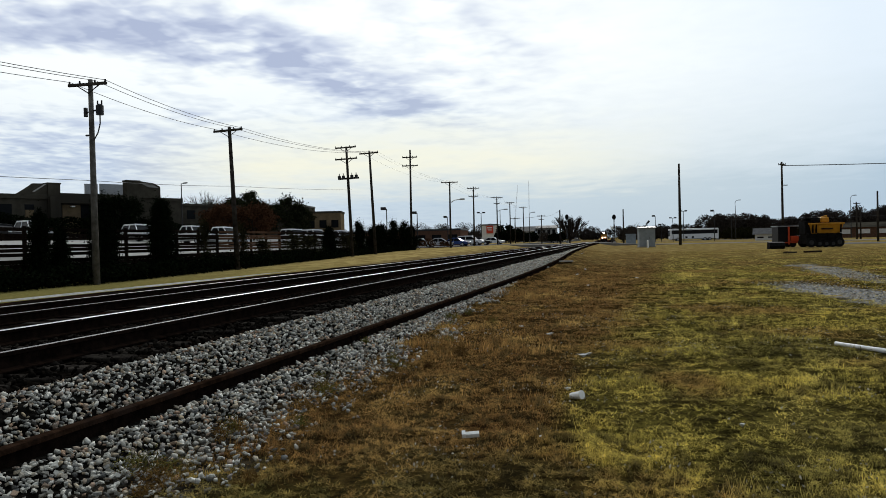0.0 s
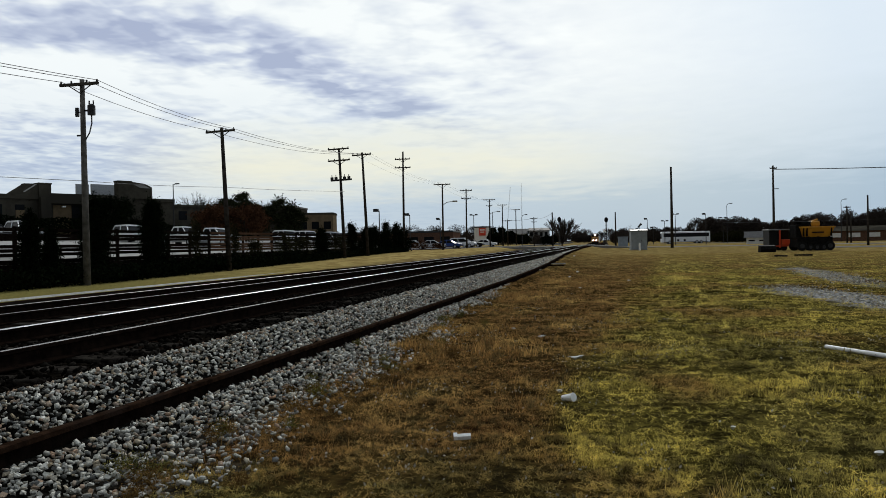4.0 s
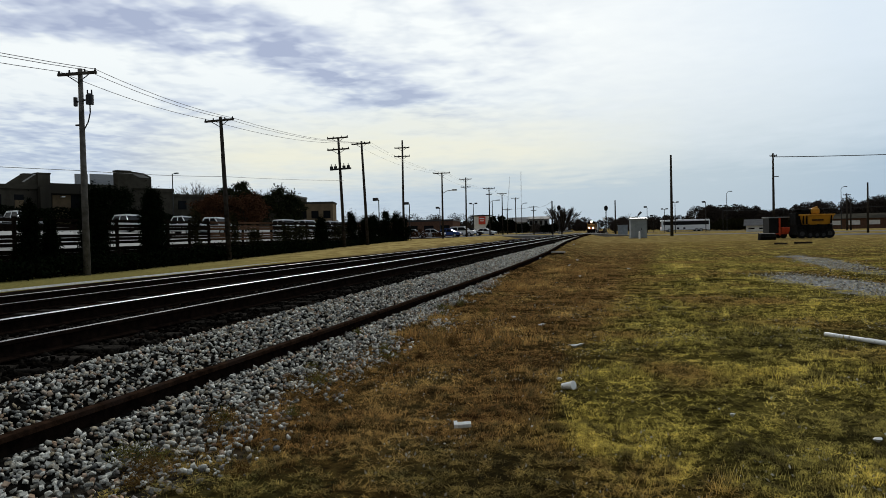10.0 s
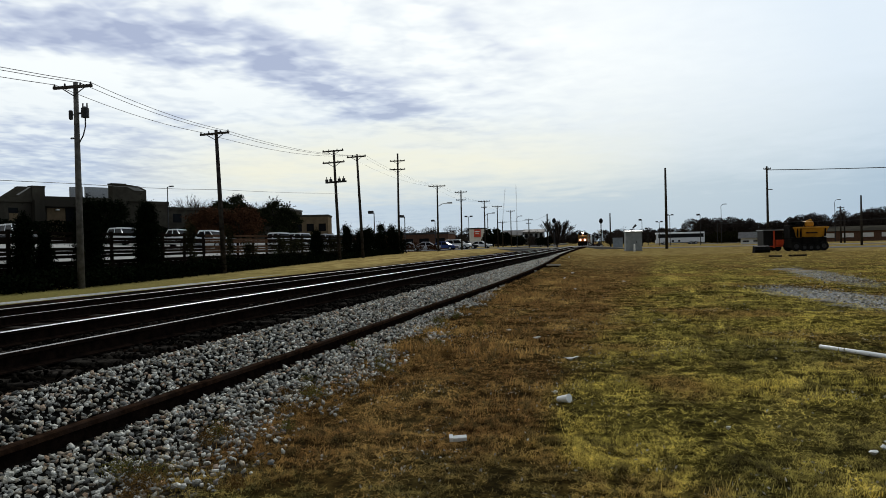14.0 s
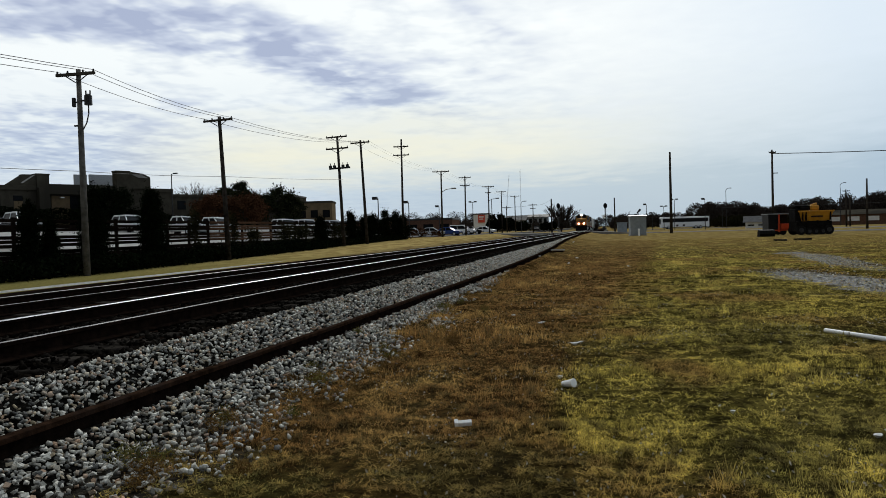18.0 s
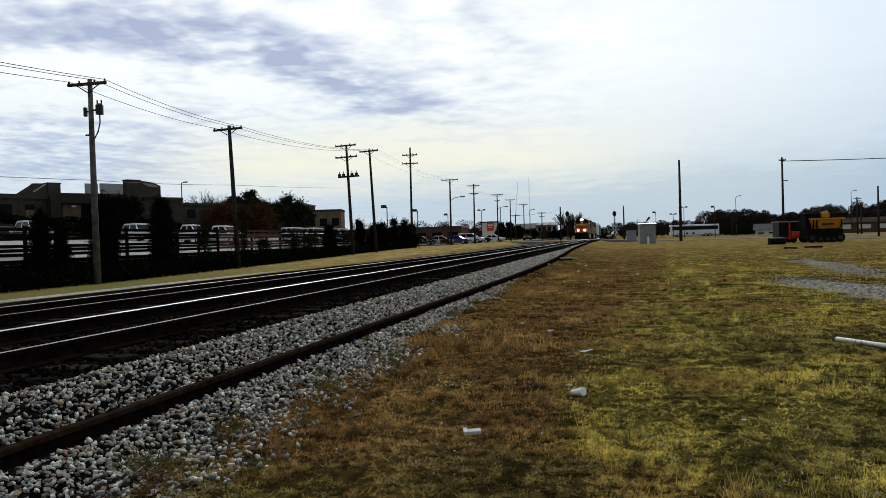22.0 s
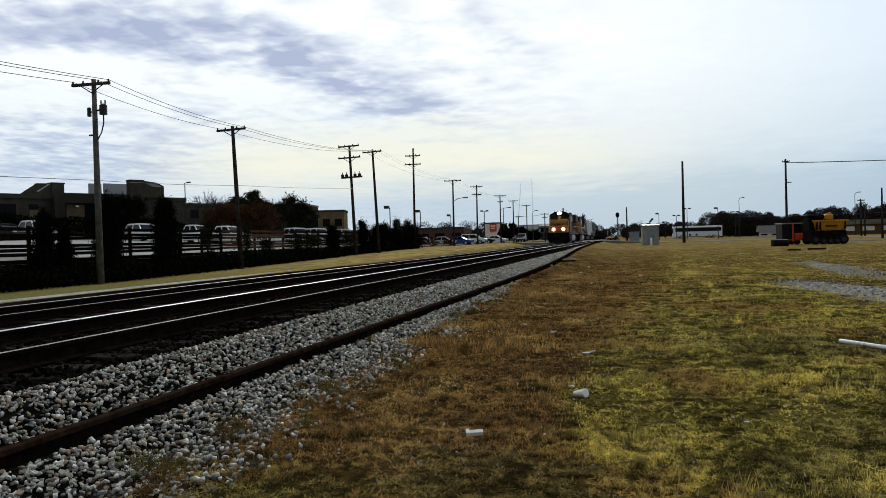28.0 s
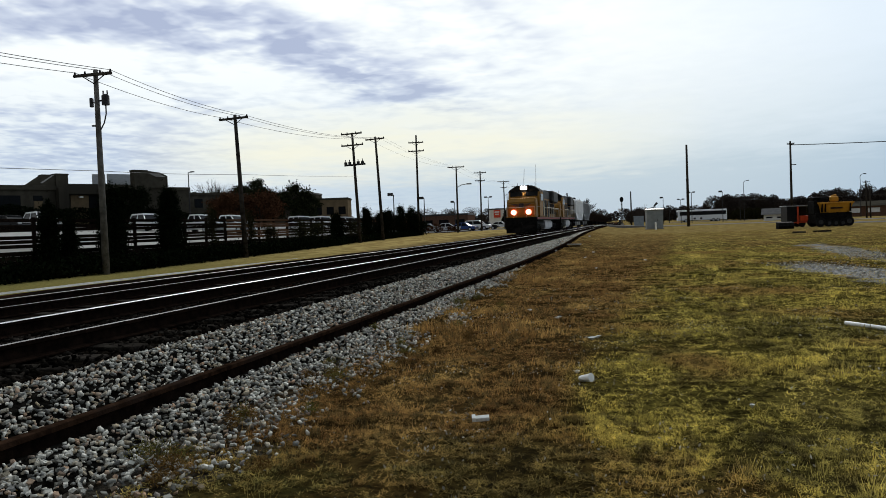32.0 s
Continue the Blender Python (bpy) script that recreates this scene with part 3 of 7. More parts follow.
def bank(x, y):
    """Turf beside the loose rail: a low lip at its foot, and the climb to track level farther on."""
    r, g = line_s(y), shelf(y)
    f = min(max((y - 16.0) / 8.0, 0.0), 1.0) * (1.0 if y < 134 else 0.0)
    lip = 0.10 * f * math.exp(-((x - r - 0.24) / 0.2) ** 2)
    return lip + g * math.exp(-((x - r) / (1.9 if x > r else 0.9)) ** 2)


def build_ground():
    far_ends = [0.5, 12, 15, 18, 20, 22, 24.2, 28, 35, 45, 60, 80, 110, 160, 240, 400, 700, 1200, 2200, 3600]
    xs = graded(-4.2, -2.7, 0.1, [0.5])[0:] + list(np.arange(-2.6, 10.01, 0.2)) + [12, 15, 18, 20, 22, 24.2, 28, 35, 45, 60, 80, 110, 160, 240, 400, 700, 1200, 2200, 3600]
    xs = sorted(set([round(float(q), 3) for q in xs if abs(q) > 0.001 or q == 0] + [-e for e in far_ends if e > 5]))
    ys = [-3600, -1200, -400, -150, -60, -25, -12, -6, -2, 0, 1] + list(np.arange(2, 26, 0.2)) + list(np.arange(26, 60, 2.0)) + [62, 66, 72, 80, 90, 100, 115, 130, 134.5, 145, 160, 180, 210, 250, 300, 400, 600, 900, 1400, 2200, 3600]
    verts, faces = [], []
    for y in ys:
        for x in xs:
            z = rise(x, y)
            if -4.3 < x < 12 and 1 < y < 134:
                z += bank(x, y)
                z += 0.028 * noise.noise((x * 0.8, y * 0.8, 0)) + 0.014 * noise.noise((x * 3.1, y * 3.1, 5))
            verts.append((x, y, z))
    w = len(xs)
    for i in range(len(ys) - 1):
        for j in range(w - 1):
            faces.append((i * w + j, i * w + j + 1, (i + 1) * w + j + 1, (i + 1) * w + j))
    return tagged(from_arrays("ground", verts, faces, M["ground"], smooth=True), "flat dry winter lawn, rust-brown beside the rails and olive elsewhere, shade under the blades in its colour", kind="structure")


build_ground()

# ---- track beds ----
RAIL = [(-0.075, -0.172), (0.075, -0.172), (0.075, -0.160), (0.014, -0.142), (0.010, -0.045), (0.037, -0.036), (0.037, -0.008), (0.028, 0.0), (-0.028, 0.0), (-0.037, -0.008), (-0.037, -0.036), (-0.010, -0.045), (-0.014, -0.142), (-0.075, -0.160)]
HEAD = [(-0.026, -0.003), (0.026, -0.003), (0.022, 0.003), (-0.022, 0.003)]
NEAR = [s for s in STEPS if s < 80]

dark_bed = sweep("track_bed", line_a, [(-3.1, -0.05), (-2.4, 0.12), (-1.55, 0.40), (-0.7, 0.43), (0.7, 0.43), (1.34, 0.40), (1.46, 0.18)], STEPS, 0, M["ballast_dark"], closed=False, kind="structure", jitter=0.03)
tagged(dark_bed, "oily black ballast bed under the near track")


def narrow(s):
    """How much the stone shelf beside the sleepers narrows with distance."""
    return 0.4 * min(max((s - 45) / 25, 0), 1)


def stone_shoulder():
    """Slope of stone from the sleeper ends down past the loose rail."""
    rnd = random.Random(17)
    verts, faces, n = [], [], 8
    steps = [s for s in STEPS if s < 135]
    for s in steps:
        a, r = line_a(s), line_s(s)
        w, e = min(1.0, max(0.02, 1.0 - 0.085 * (s - 6))), narrow(s)
        row = [(a + 1.2, 0.34), (a + 1.5 - e * 0.6, 0.385), (a + 1.7 - e, 0.34), ((a + 1.7 - e) * 0.5 + (r - 0.15) * 0.5, 0.21), (r - 0.15, 0.12), (r + 0.05 + 0.05 * w, 0.04 + 0.06 * w), (r + 0.07 + 0.38 * w, 0.035), (r + 0.1 + 0.6 * w, -0.06)]
        row = [(x, z if k < 3 else min(z + shelf(s), 0.46)) for k, (x, z) in enumerate(row)]
        for k, (x, z) in enumerate(row):
            verts.append((x + rnd.uniform(-0.03, 0.03), s, z + rnd.uniform(-0.01, 0.01)))
    for i in range(len(steps) - 1):
        for j in range(n - 1):
            faces.append((i * n + j, i * n + j + 1, (i + 1) * n + j + 1, (i + 1) * n + j))
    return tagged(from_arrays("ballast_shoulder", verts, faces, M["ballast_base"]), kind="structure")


shoulder = stone_shoulder()
tagged(shoulder, "sloping shoulder under pale grey crushed stone, coloured near black as gap shade")
cess = sweep("track_side_dirt", lambda s: (line_a(s) + line_b(s)) / 2, [(-2.4, -0.02), (-1.6, 0.05), (1.0, 0.07), (2.0, 0.04)], STEPS, 0, M["dirt_red"], closed=False, kind="structure", jitter=0.03)
tagged(cess, "red-brown dirt between the two tracks")
far_bed = sweep("far_track_bed", line_b, [(-7.2, -0.04), (-6.4, 0.05), (-2.6, 0.10), (-1.6, 0.25), (1.5, 0.25), (2.1, 0.06)], STEPS, 0, M["ballast_dark"], closed=False, kind="structure", jitter=0.03)
tagged(far_bed, "dark ballast bed under the far track")
curb = sweep("gravel_edge", line_b, [(-7.42, -0.02), (-7.38, 0.06), (-7.30, 0.065), (-7.28, 0.0)], [s for s in STEPS if s < 133], 0, M["white_gravel"], closed=False, kind="structure", jitter=0.012)
tagged(curb, "pale gravel edge between ballast and verge")


def track(name, label, path, z, worn, ties_to):
    root = thing(name, label, "railway track")
    for side in (-1, 1):
        off = side * 0.7545
        rail = sweep("rail", lambda s: path(s) + off, RAIL, STEPS, z, M["rail_shade"], root, "steel rail with a worn bright head")
        sweep("rail_head", lambda s: path(s) + off, [(u * (1.3 if side < 0 else 0.9), h) for u, h in HEAD], STEPS, z, worn if side < 0 else M["rail_dull"], rail)
    bm = B()
    box(bm, -1.3, 1.3, -0.115, 0.115, -0.16, 0.0, 0.012)
    first = None
    s, rnd = 2.5, random.Random(4)
    while s < ties_to:
        a = math.degrees(math.atan((path(s + 1) - path(s - 1)) / 2))
        m = pose(path(s) + rnd.uniform(-0.06, 0.06), s, z - 0.175 + rnd.uniform(-0.02, 0.006), 0, rnd.uniform(-0.4, 0.4), -a + rnd.uniform(-1.5, 1.5))
        if first is None:
            first = part("tie", bm, M["tie"], root, "", m)
        else:
            again(first, m)
        s += 0.53
    return root


track("near_track", "straight railway track with polished rails on black ballast", line_a, ZA, M["rail_worn"], 90)
track("far_track", "second railway track with dull rails", line_b, ZB, M["rail_dull"], 90)
spare = thing("loose_rail", "long rusty loose rail lying along the ballast shoulder", "rail")
SPARE_STEPS = [s for s in STEPS if s < 133]
sweep("foot", line_s, [(-0.075, -0.172), (0.075, -0.172), (0.075, -0.160), (0.02, -0.144), (-0.02, -0.144), (-0.075, -0.160)], SPARE_STEPS, ZS, M["rail_shade"], spare, lift=shelf)
sweep("web", line_s, [(-0.011, -0.146), (0.011, -0.146), (0.010, -0.04), (-0.010, -0.04)], SPARE_STEPS, ZS, M["rail_shade"], spare, lift=shelf)
sweep("head", line_s, [(-0.037, -0.044), (0.037, -0.044), (0.037, -0.008), (0.028, 0.0), (-0.028, 0.0), (-0.037, -0.008)], SPARE_STEPS, ZS, M["rail_rust"], spare, "rust-brown rail head", lift=shelf)


# ---- train ----
def wheelset(root, y, r=0.5):
    bm = B()
    for x in (-0.76, 0.76):
        tube(bm, (x - 0.07, y, r), (x + 0.07, y, r), r, n=20)
    tube(bm, (-0.9, y, r), (0.9, y, r), 0.09, n=8)
    return part("wheelset", bm, M["loco_black"], root)


def truck(root, y, axles, r=0.5, gap=1.75):
    bm = B()
    ln = gap * (axles - 1) / 2
    for x in (-1.05, 1.05):
        box(bm, x - 0.1, x + 0.1, y - ln - 0.5, y + ln + 0.5, 0.55, 0.95, 0.05)
        for i in range(axles):
            yy = y - ln + gap * i
            box(bm, x - 0.16, x + 0.16, yy - 0.22, yy + 0.22, 0.32, 0.78, 0.05)
            if i:
                tube(bm, (x, yy - gap / 2, 0.35), (x, yy - gap / 2, 0.85), 0.16, n=10)
    box(bm, -1.0, 1.0, y - 0.4, y + 0.4, 0.5, 1.1)
    t = part("truck", bm, M["loco_black"], root, "black sprung truck frame")
    for i in range(axles):
        wheelset(t, y - ln + gap * i, r)


def locomotive(name, label):
    """Front at y = 0, facing -y; rail top at z = 0."""
    root = thing(name, label, "locomotive", "locomotives of the train")
    L = 22.3
    bm = B()
    box(bm, -1.55, 1.55, 0.35, L - 0.35, 1.30, 1.62, 0.04)
    part("deck", bm, M["loco_black"], root)
    bm = B()
    box(bm, -1.56, 1.56, 0.5, L - 0.5, 1.42, 1.58)
    part("sill_stripe", bm, M["red_stripe"], root, "red stripe along the deck edge")
    bm = B()
    prism(bm, [(0.30, 0.55), (0.30, 1.62), (0.62, 1.62), (0.62, 0.45)], -1.55, 1.55)
    part("pilot", bm, M["loco_black"], root, "black pilot plate")
    bm = B()
    a = [bm.verts.new(p) for p in ((-1.5, 0.45, 0.12), (0, -0.15, 0.12), (1.5, 0.45, 0.12), (1.5, 0.35, 0.85), (0, 0.1, 0.85), (-1.5, 0.35, 0.85))]
    b = [bm.verts.new((v.co.x, v.co.y + 0.12, v.co.z)) for v in a]
    for i, j, k, q in ((0, 1, 4, 5), (1, 2, 3, 4)):
        bm.faces.new((a[i], a[j], a[k], a[q]))
        bm.faces.new((b[q], b[k], b[j], b[i]))
    for i in range(6):
        bm.faces.new((a[i], a[(i + 1) % 6], b[(i + 1) % 6], b[i]))
    part("snowplough", bm, M["loco_black"], root)
    bm = B()
    tube(bm, (0, 0.35, 0.95), (0, -0.35, 0.95), 0.12, n=8)
    box(bm, -0.16, 0.16, -0.5, -0.25, 0.72, 1.12, 0.04)
    part("coupler", bm, M["loco_black"], root)
    # wide nose, sloped at the top, over a yellow front sheet
    bm = B()
    prism(bm, [(0.72, 1.62), (0.68, 3.02), (1.0, 3.48), (3.0, 3.62), (3.0, 1.62)], -1.38, 1.38)
    bmesh.ops.bevel(bm, geom=bm.edges[:], offset=0.12, segments=2, affect="EDGES")
    nose = part("nose", bm, M["loco_yellow"], root, "yellow wide nose")
    bm = B()
    box(bm, -1.46, 1.46, 0.36, 0.44, 1.22, 1.72, 0.02)
    part("front_sheet", bm, M["loco_yellow"], root, "yellow front sheet over the pilot")
    bm = B()
    box(bm, -1.42, 1.42, 0.33, 0.41, 0.80, 1.24, 0.02)
    part("front_apron", bm, M["loco_black"], root, "black front apron")
    bm = B()
    box(bm, -0.36, 0.36, 0.655, 0.72, 1.75, 2.42, 0.02)
    part("nose_door", bm, M["loco_yellow"], nose)
    # shield of wings on the nose: plain shapes
    bm = B()
    prism(bm, [(0.645, 2.60), (0.66, 2.98), (0.69, 2.98), (0.70, 2.60)], -0.24, 0.24)
    part("crest", bm, M["loco_grey"], nose, "plain dark shield on the nose")
    for sx in (-1, 1):
        bm = B()
        for k in range(4):
            x0, x1 = sx * 0.26, sx * (0.95 - 0.15 * k)
            box(bm, min(x0, x1), max(x0, x1), 0.645, 0.69, 2.90 - 0.1 * k, 2.95 - 0.1 * k)
        part("wing", bm, M["loco_grey"], nose, "grey wing bars beside the shield")
    # cab with sloped shoulders
    bm = B()
    prism(bm, [(2.7, 1.62), (2.62, 3.62), (2.90, 4.30), (5.6, 4.30), (5.6, 1.62)], -1.56, 1.56)
    bmesh.ops.bevel(bm, geom=bm.edges[:], offset=0.06, segments=2, affect="EDGES")
    cab = part("cab", bm, M["loco_yellow"], root, "yellow cab")
    bm = B()
    lo = [bm.verts.new(p) for p in ((-1.58, 2.74, 4.18), (1.58, 2.74, 4.18), (1.58, 5.72, 4.18), (-1.58, 5.72, 4.18))]
    mi = [bm.verts.new(p) for p in ((-1.42, 2.80, 4.42), (1.42, 2.80, 4.42), (1.42, 5.66, 4.42), (-1.42, 5.66, 4.42))]
    hi = [bm.verts.new(p) for p in ((-0.78, 3.0, 4.80), (0.78, 3.0, 4.80), (0.78, 5.5, 4.80), (-0.78, 5.5, 4.80))]
    for lower, upper in ((lo, mi), (mi, hi)):
        for i in range(4):
            bm.faces.new((lower[i], lower[(i + 1) % 4], upper[(i + 1) % 4], upper[i]))
    bm.faces.new(hi)
    bm.faces.new(lo[::-1])
    part("cab_roof", bm, M["loco_black"], cab, "sooty black cab roof with sloped shoulders")
    tilt = math.degrees(math.atan2(0.28, 0.68))
    bm = B()
    box(bm, -1.5, 1.5, -0.02, 0.02, -0.34, 0.34, 0.015)
    part("windscreen_surround", bm, M["loco_yellow"], cab, "yellow windscreen surround", pose(0, 2.74, 3.96, -tilt))
    for x0, x1 in ((-1.38, -0.16), (0.16, 1.38)):
        bm = B()
        box(bm, x0, x1, -0.03, 0.03, -0.26, 0.26, 0.02)
        part("windscreen", bm, M["glass"], cab, "dark windscreen", pose(0, 2.73, 3.96, -tilt))
    for x in (-1.57, 1.57):
        for y0, y1 in ((3.35, 4.15), (4.3, 5.15)):
            bm = B()
            box(bm, x - 0.03, x + 0.03, y0, y1, 3.25, 3.95, 0.02)
            part("side_window", bm, M["glass"], cab)
        bm = B()
        box(bm, x - 0.02, x + 0.02, 5.2, 5.55, 1.8, 3.7, 0.02)
        part("cab_door", bm, M["loco_grey"], cab)
    bm = B()
    box(bm, -0.45, 0.45, 2.68, 3.1, 4.3, 4.80, 0.06)
    part("headlight_box", bm, M["loco_black"], cab)
    for x in (-0.13, 0.13):
        bm = B()
        tube(bm, (x, 2.6, 4.56), (x, 2.8, 4.56), 0.20, n=16)
        part("headlight", bm, M["lamp_warm"], root, "lit headlight")
    for x in (-0.72, 0.72):
        bm = B()
        # Added glowing ring in place of glare; the lamp itself is the inner disc.
        tube(bm, (x, 0.30, 2.13), (x, 0.70, 2.13), 0.27, n=18)
        part("lamp_rim", bm, M["lamp_glare"], root, "added glowing ring for the lamp's orange-red glare")
        bm = B()
        tube(bm, (x, 0.26, 2.13), (x, 0.34, 2.13), 0.18, n=16)
        part("ditch_light", bm, M["lamp_warm"], root, "lit ditch light")
    bm = B()
    for k in (-1, 1):
        tube(bm, (k * 0.9, 4.6, 4.7), (k * 0.9, 4.6, 5.15), 0.02, n=5)
    part("aerial", bm, M["steel_dark"], cab)
    # long hood
    bm = B()
    prism(bm, [(5.6, 1.62), (5.6, 4.15), (21.3, 4.15), (21.3, 1.62)], -1.0, 1.0)
    bmesh.ops.bevel(bm, geom=bm.edges[:], offset=0.04, segments=1, affect="EDGES")
    hood = part("long_hood", bm, M["loco_yellow"], root, "yellow engine hood")
    bm = B()
    prism(bm, [(5.6, 3.6), (5.6, 4.55), (21.2, 4.55), (21.3, 3.6)], -1.03, 1.03)
    bmesh.ops.bevel(bm, geom=bm.edges[:], offset=0.1, segments=2, affect="EDGES")
    part("hood_roof", bm, M["loco_grey"], hood, "sooty grey hood roof")
    bm = B()
    prism(bm, [(16.0, 3.3), (16.0, 4.68), (20.8, 4.68), (20.8, 3.3)], -1.5, 1.5)
    bmesh.ops.bevel(bm, geom=bm.edges[:], offset=0.15, segments=1, affect="EDGES")
    part("radiator", bm, M["loco_grey"], hood, "flared grey radiator housing")
    for y in (17.2, 18.8, 20.2):
        bm = B()
        tube(bm, (0, y, 4.6), (0, y, 4.8), 0.6, n=16)
        part("roof_fan", bm, M["loco_black"], hood)
    bm = B()
    box(bm, -0.5, 0.5, 10.4, 11.8, 4.35, 4.85, 0.05)
    part("exhaust_stack", bm, M["loco_grey"], hood)
    bm = B()
    box(bm, -1.3, 1.3, 6.2, 8.6, 3.35, 4.5, 0.1)
    part("blower_housing", bm, M["loco_grey"], hood, "grey dynamic brake housing")
    for x in (-1, 1):
        for y0, y1, z0, z1, mm in ((5.75, 6.4, 1.9, 3.1, "loco_grey"), (7.0, 8.2, 2.2, 3.2, "loco_cream"), (8.5, 9.6, 1.7, 3.55, "loco_black"), (9.9, 10.6, 1.8, 3.5, "loco_cream"), (11.0, 12.9, 1.7, 3.5, "loco_black"), (14.0, 15.6, 1.7, 3.5, "loco_grey"), (16.3, 20.4, 2.0, 3.2, "loco_black")):
            bm = B()
            box(bm, x * 1.02 - 0.04, x * 1.02 + 0.04, y0, y1, z0, z1, 0.02)
            part("hood_panel", bm, M[mm], hood, "louvred hood door")
    # handrails, tank, trucks
    for x in (-1.5, 1.5):
        bm = B()
        for i in range(11):
            y = 1.0 + i * 2.02
            tube(bm, (x, y, 1.6), (x, y, 2.65), 0.025, n=5)
        tube(bm, (x, 1.0, 2.65), (x, 21.3, 2.65), 0.025, n=5)
        part("handrail", bm, M["loco_cream"], root, "pale side handrail")
    bm = B()
    for x in (-1.35, -0.5, 0.5, 1.35):
        tube(bm, (x, 0.38, 1.6), (x, 0.38, 2.6), 0.025, n=5)
    tube(bm, (-1.35, 0.38, 2.6), (1.35, 0.38, 2.6), 0.025, n=5)
    part("front_rail", bm, M["loco_cream"], root)
    bm = B()
    prism(bm, [(7.6, 0.35), (7.3, 0.7), (7.3, 1.3), (14.2, 1.3), (14.2, 0.7), (13.9, 0.35)], -1.45, 1.45)
    bmesh.ops.bevel(bm, geom=bm.edges[:], offset=0.15, segments=2, affect="EDGES")
    part("fuel_tank", bm, M["tank_silver"], root, "dull silver fuel tank")
    truck(root, 3.9, 3)
    truck(root, L - 3.9, 3)
    bm = B()
    for x in (-1.4, 1.4):
        for k in range(3):
            box(bm, x - 0.22, x + 0.22, 0.45, 0.85, 0.5 + 0.36 * k, 0.54 + 0.36 * k)
    part("steps", bm, M["loco_black"], root, "cab steps")
    bm = B()
    for x in (-0.35, 0.0, 0.35):
        tube(bm, (x, 3.9, 4.72), (x, 3.4, 4.8), 0.05, 0.1, n=8)
    tube(bm, (0, 4.3, 4.6), (0, 4.3, 4.74), 0.06)
    part("horn", bm, M["loco_grey"], root)
    return root


def hopper(name, label, paint, L=17.6):
    root = thing(name, label, "hopper wagon", "hopper wagons of the train")
    bm = B()
    prism(bm, [(0.6, 2.2), (0.6, 4.2), (1.0, 4.5), (L - 1.0, 4.5), (L - 0.6, 4.2), (L - 0.6, 2.2), (L - 3.4, 1.1), (3.4, 1.1)], -1.58, 1.58)
    bmesh.ops.bevel(bm, geom=bm.edges[:], offset=0.12, segments=2, affect="EDGES")
    body = part("body", bm, paint, root, "ribbed wagon body")
    for x in (-1.6, 1.6):
        for i in range(11):
            y = 1.0 + i * (L - 2) / 10
            bm = B()
            z0 = 1.3 if 3 < y < L - 3 else 2.3
            box(bm, x - 0.05, x + 0.05, y - 0.06, y + 0.06, z0, 4.2)
            part("rib", bm, paint, body)
    bm = B()
    box(bm, -0.6, 0.6, 0.8, L - 0.8, 4.52, 4.6)
    for i in range(6):
        y = 1.8 + i * (L - 3.6) / 5
        box(bm, -0.35, 0.35, y - 0.8, y + 0.8, 4.6, 4.72, 0.03)
    part("roof_hatches", bm, M["hopper_grey"], body)
    for y in (4.6, L / 2, L - 4.6):
        bm = B()
        prism(bm, [(y - 1.5, 1.2), (y - 0.4, 0.4), (y + 0.4, 0.4), (y + 1.5, 1.2)], -1.2, 1.2)
        part("discharge_bay", bm, paint, body)
    bm = B()
    box(bm, -1.5, 1.5, 0.25, L - 0.25, 1.0, 1.28)
    for y0, y1 in ((0.3, 0.5), (L - 0.5, L - 0.3)):
        for x in (-1.3, 0, 1.3):
            box(bm, x - 0.05, x + 0.05, y0, y1, 1.2, 4.3)
    part("end_frame", bm, M["loco_black"], root)
    truck(root, 2.0, 2, 0.45)
    truck(root, L - 2.0, 2, 0.45)
    return root


def gondola(name, label, paint, L=16.4, load=True):
    root = thing(name, label, "gondola wagon", "low wagons of the train")
    bm = B()
    for x in (-1.5, 1.5):
        box(bm, x - 0.06, x + 0.06, 0.3, L - 0.3, 1.05, 2.45)
        for i in range(13):
            y = 0.5 + i * (L - 1) / 12
            box(bm, x - 0.12, x + 0.12, y - 0.06, y + 0.06, 1.05, 2.4)
    for y in (0.3, L - 0.3):
        box(bm, -1.5, 1.5, y - 0.06, y + 0.06, 1.05, 2.45)
    box(bm, -1.5, 1.5, 0.3, L - 0.3, 0.95, 1.1)
    part("tub", bm, paint, root, "ribbed steel tub")
    if load:
        bm = B()
        prism(bm, [(0.8, 1.2), (1.8, 2.3), (L / 2, 2.65), (L - 1.8, 2.3), (L - 0.8, 1.2)], -1.4, 1.4)
        part("load", bm, M["ballast_dark"], root, "dark heaped load")
    truck(root, 2.0, 2, 0.45)
    truck(root, L - 2.0, 2, 0.45)
    return root


FRONT, SPEED = 73.6, 10.3      # metres along the line at 32 s, metres a second
TRAIN = []
pos_along = 0.0
loco = locomotive("locomotive", "yellow and grey diesel locomotive with lit headlights")
TRAIN.append((loco, pos_along, 22.3))
pos_along += 23.0
second = copy_thing(loco, Matrix())
tagged(second, "second yellow and grey diesel locomotive, lamps dark")
for ch in second.children_recursive:
    if ch.name.startswith(("headlight.", "ditch_light", "lamp_rim")):
        ch.data = ch.data.copy()
        ch.data.materials[0] = M["glass"]
        ch["label"] = "unlit lamp"
TRAIN.append((second, pos_along, 22.3))
pos_along += 23.0
white_hopper = hopper("hopper_wagon", "dusty off-white covered hopper wagon", M["hopper_white"])
TRAIN.append((white_hopper, pos_along, 17.6))
pos_along += 18.3
grey_hopper = hopper("hopper_wagon", "grey covered hopper wagon", M["hopper_grey"])
TRAIN.append((grey_hopper, pos_along, 17.6))
pos_along += 18.3
low = gondola("gondola_wagon", "dark rusty gondola wagon with a low load", M["wagon_dark"])
TRAIN.append((low, pos_along, 16.4))
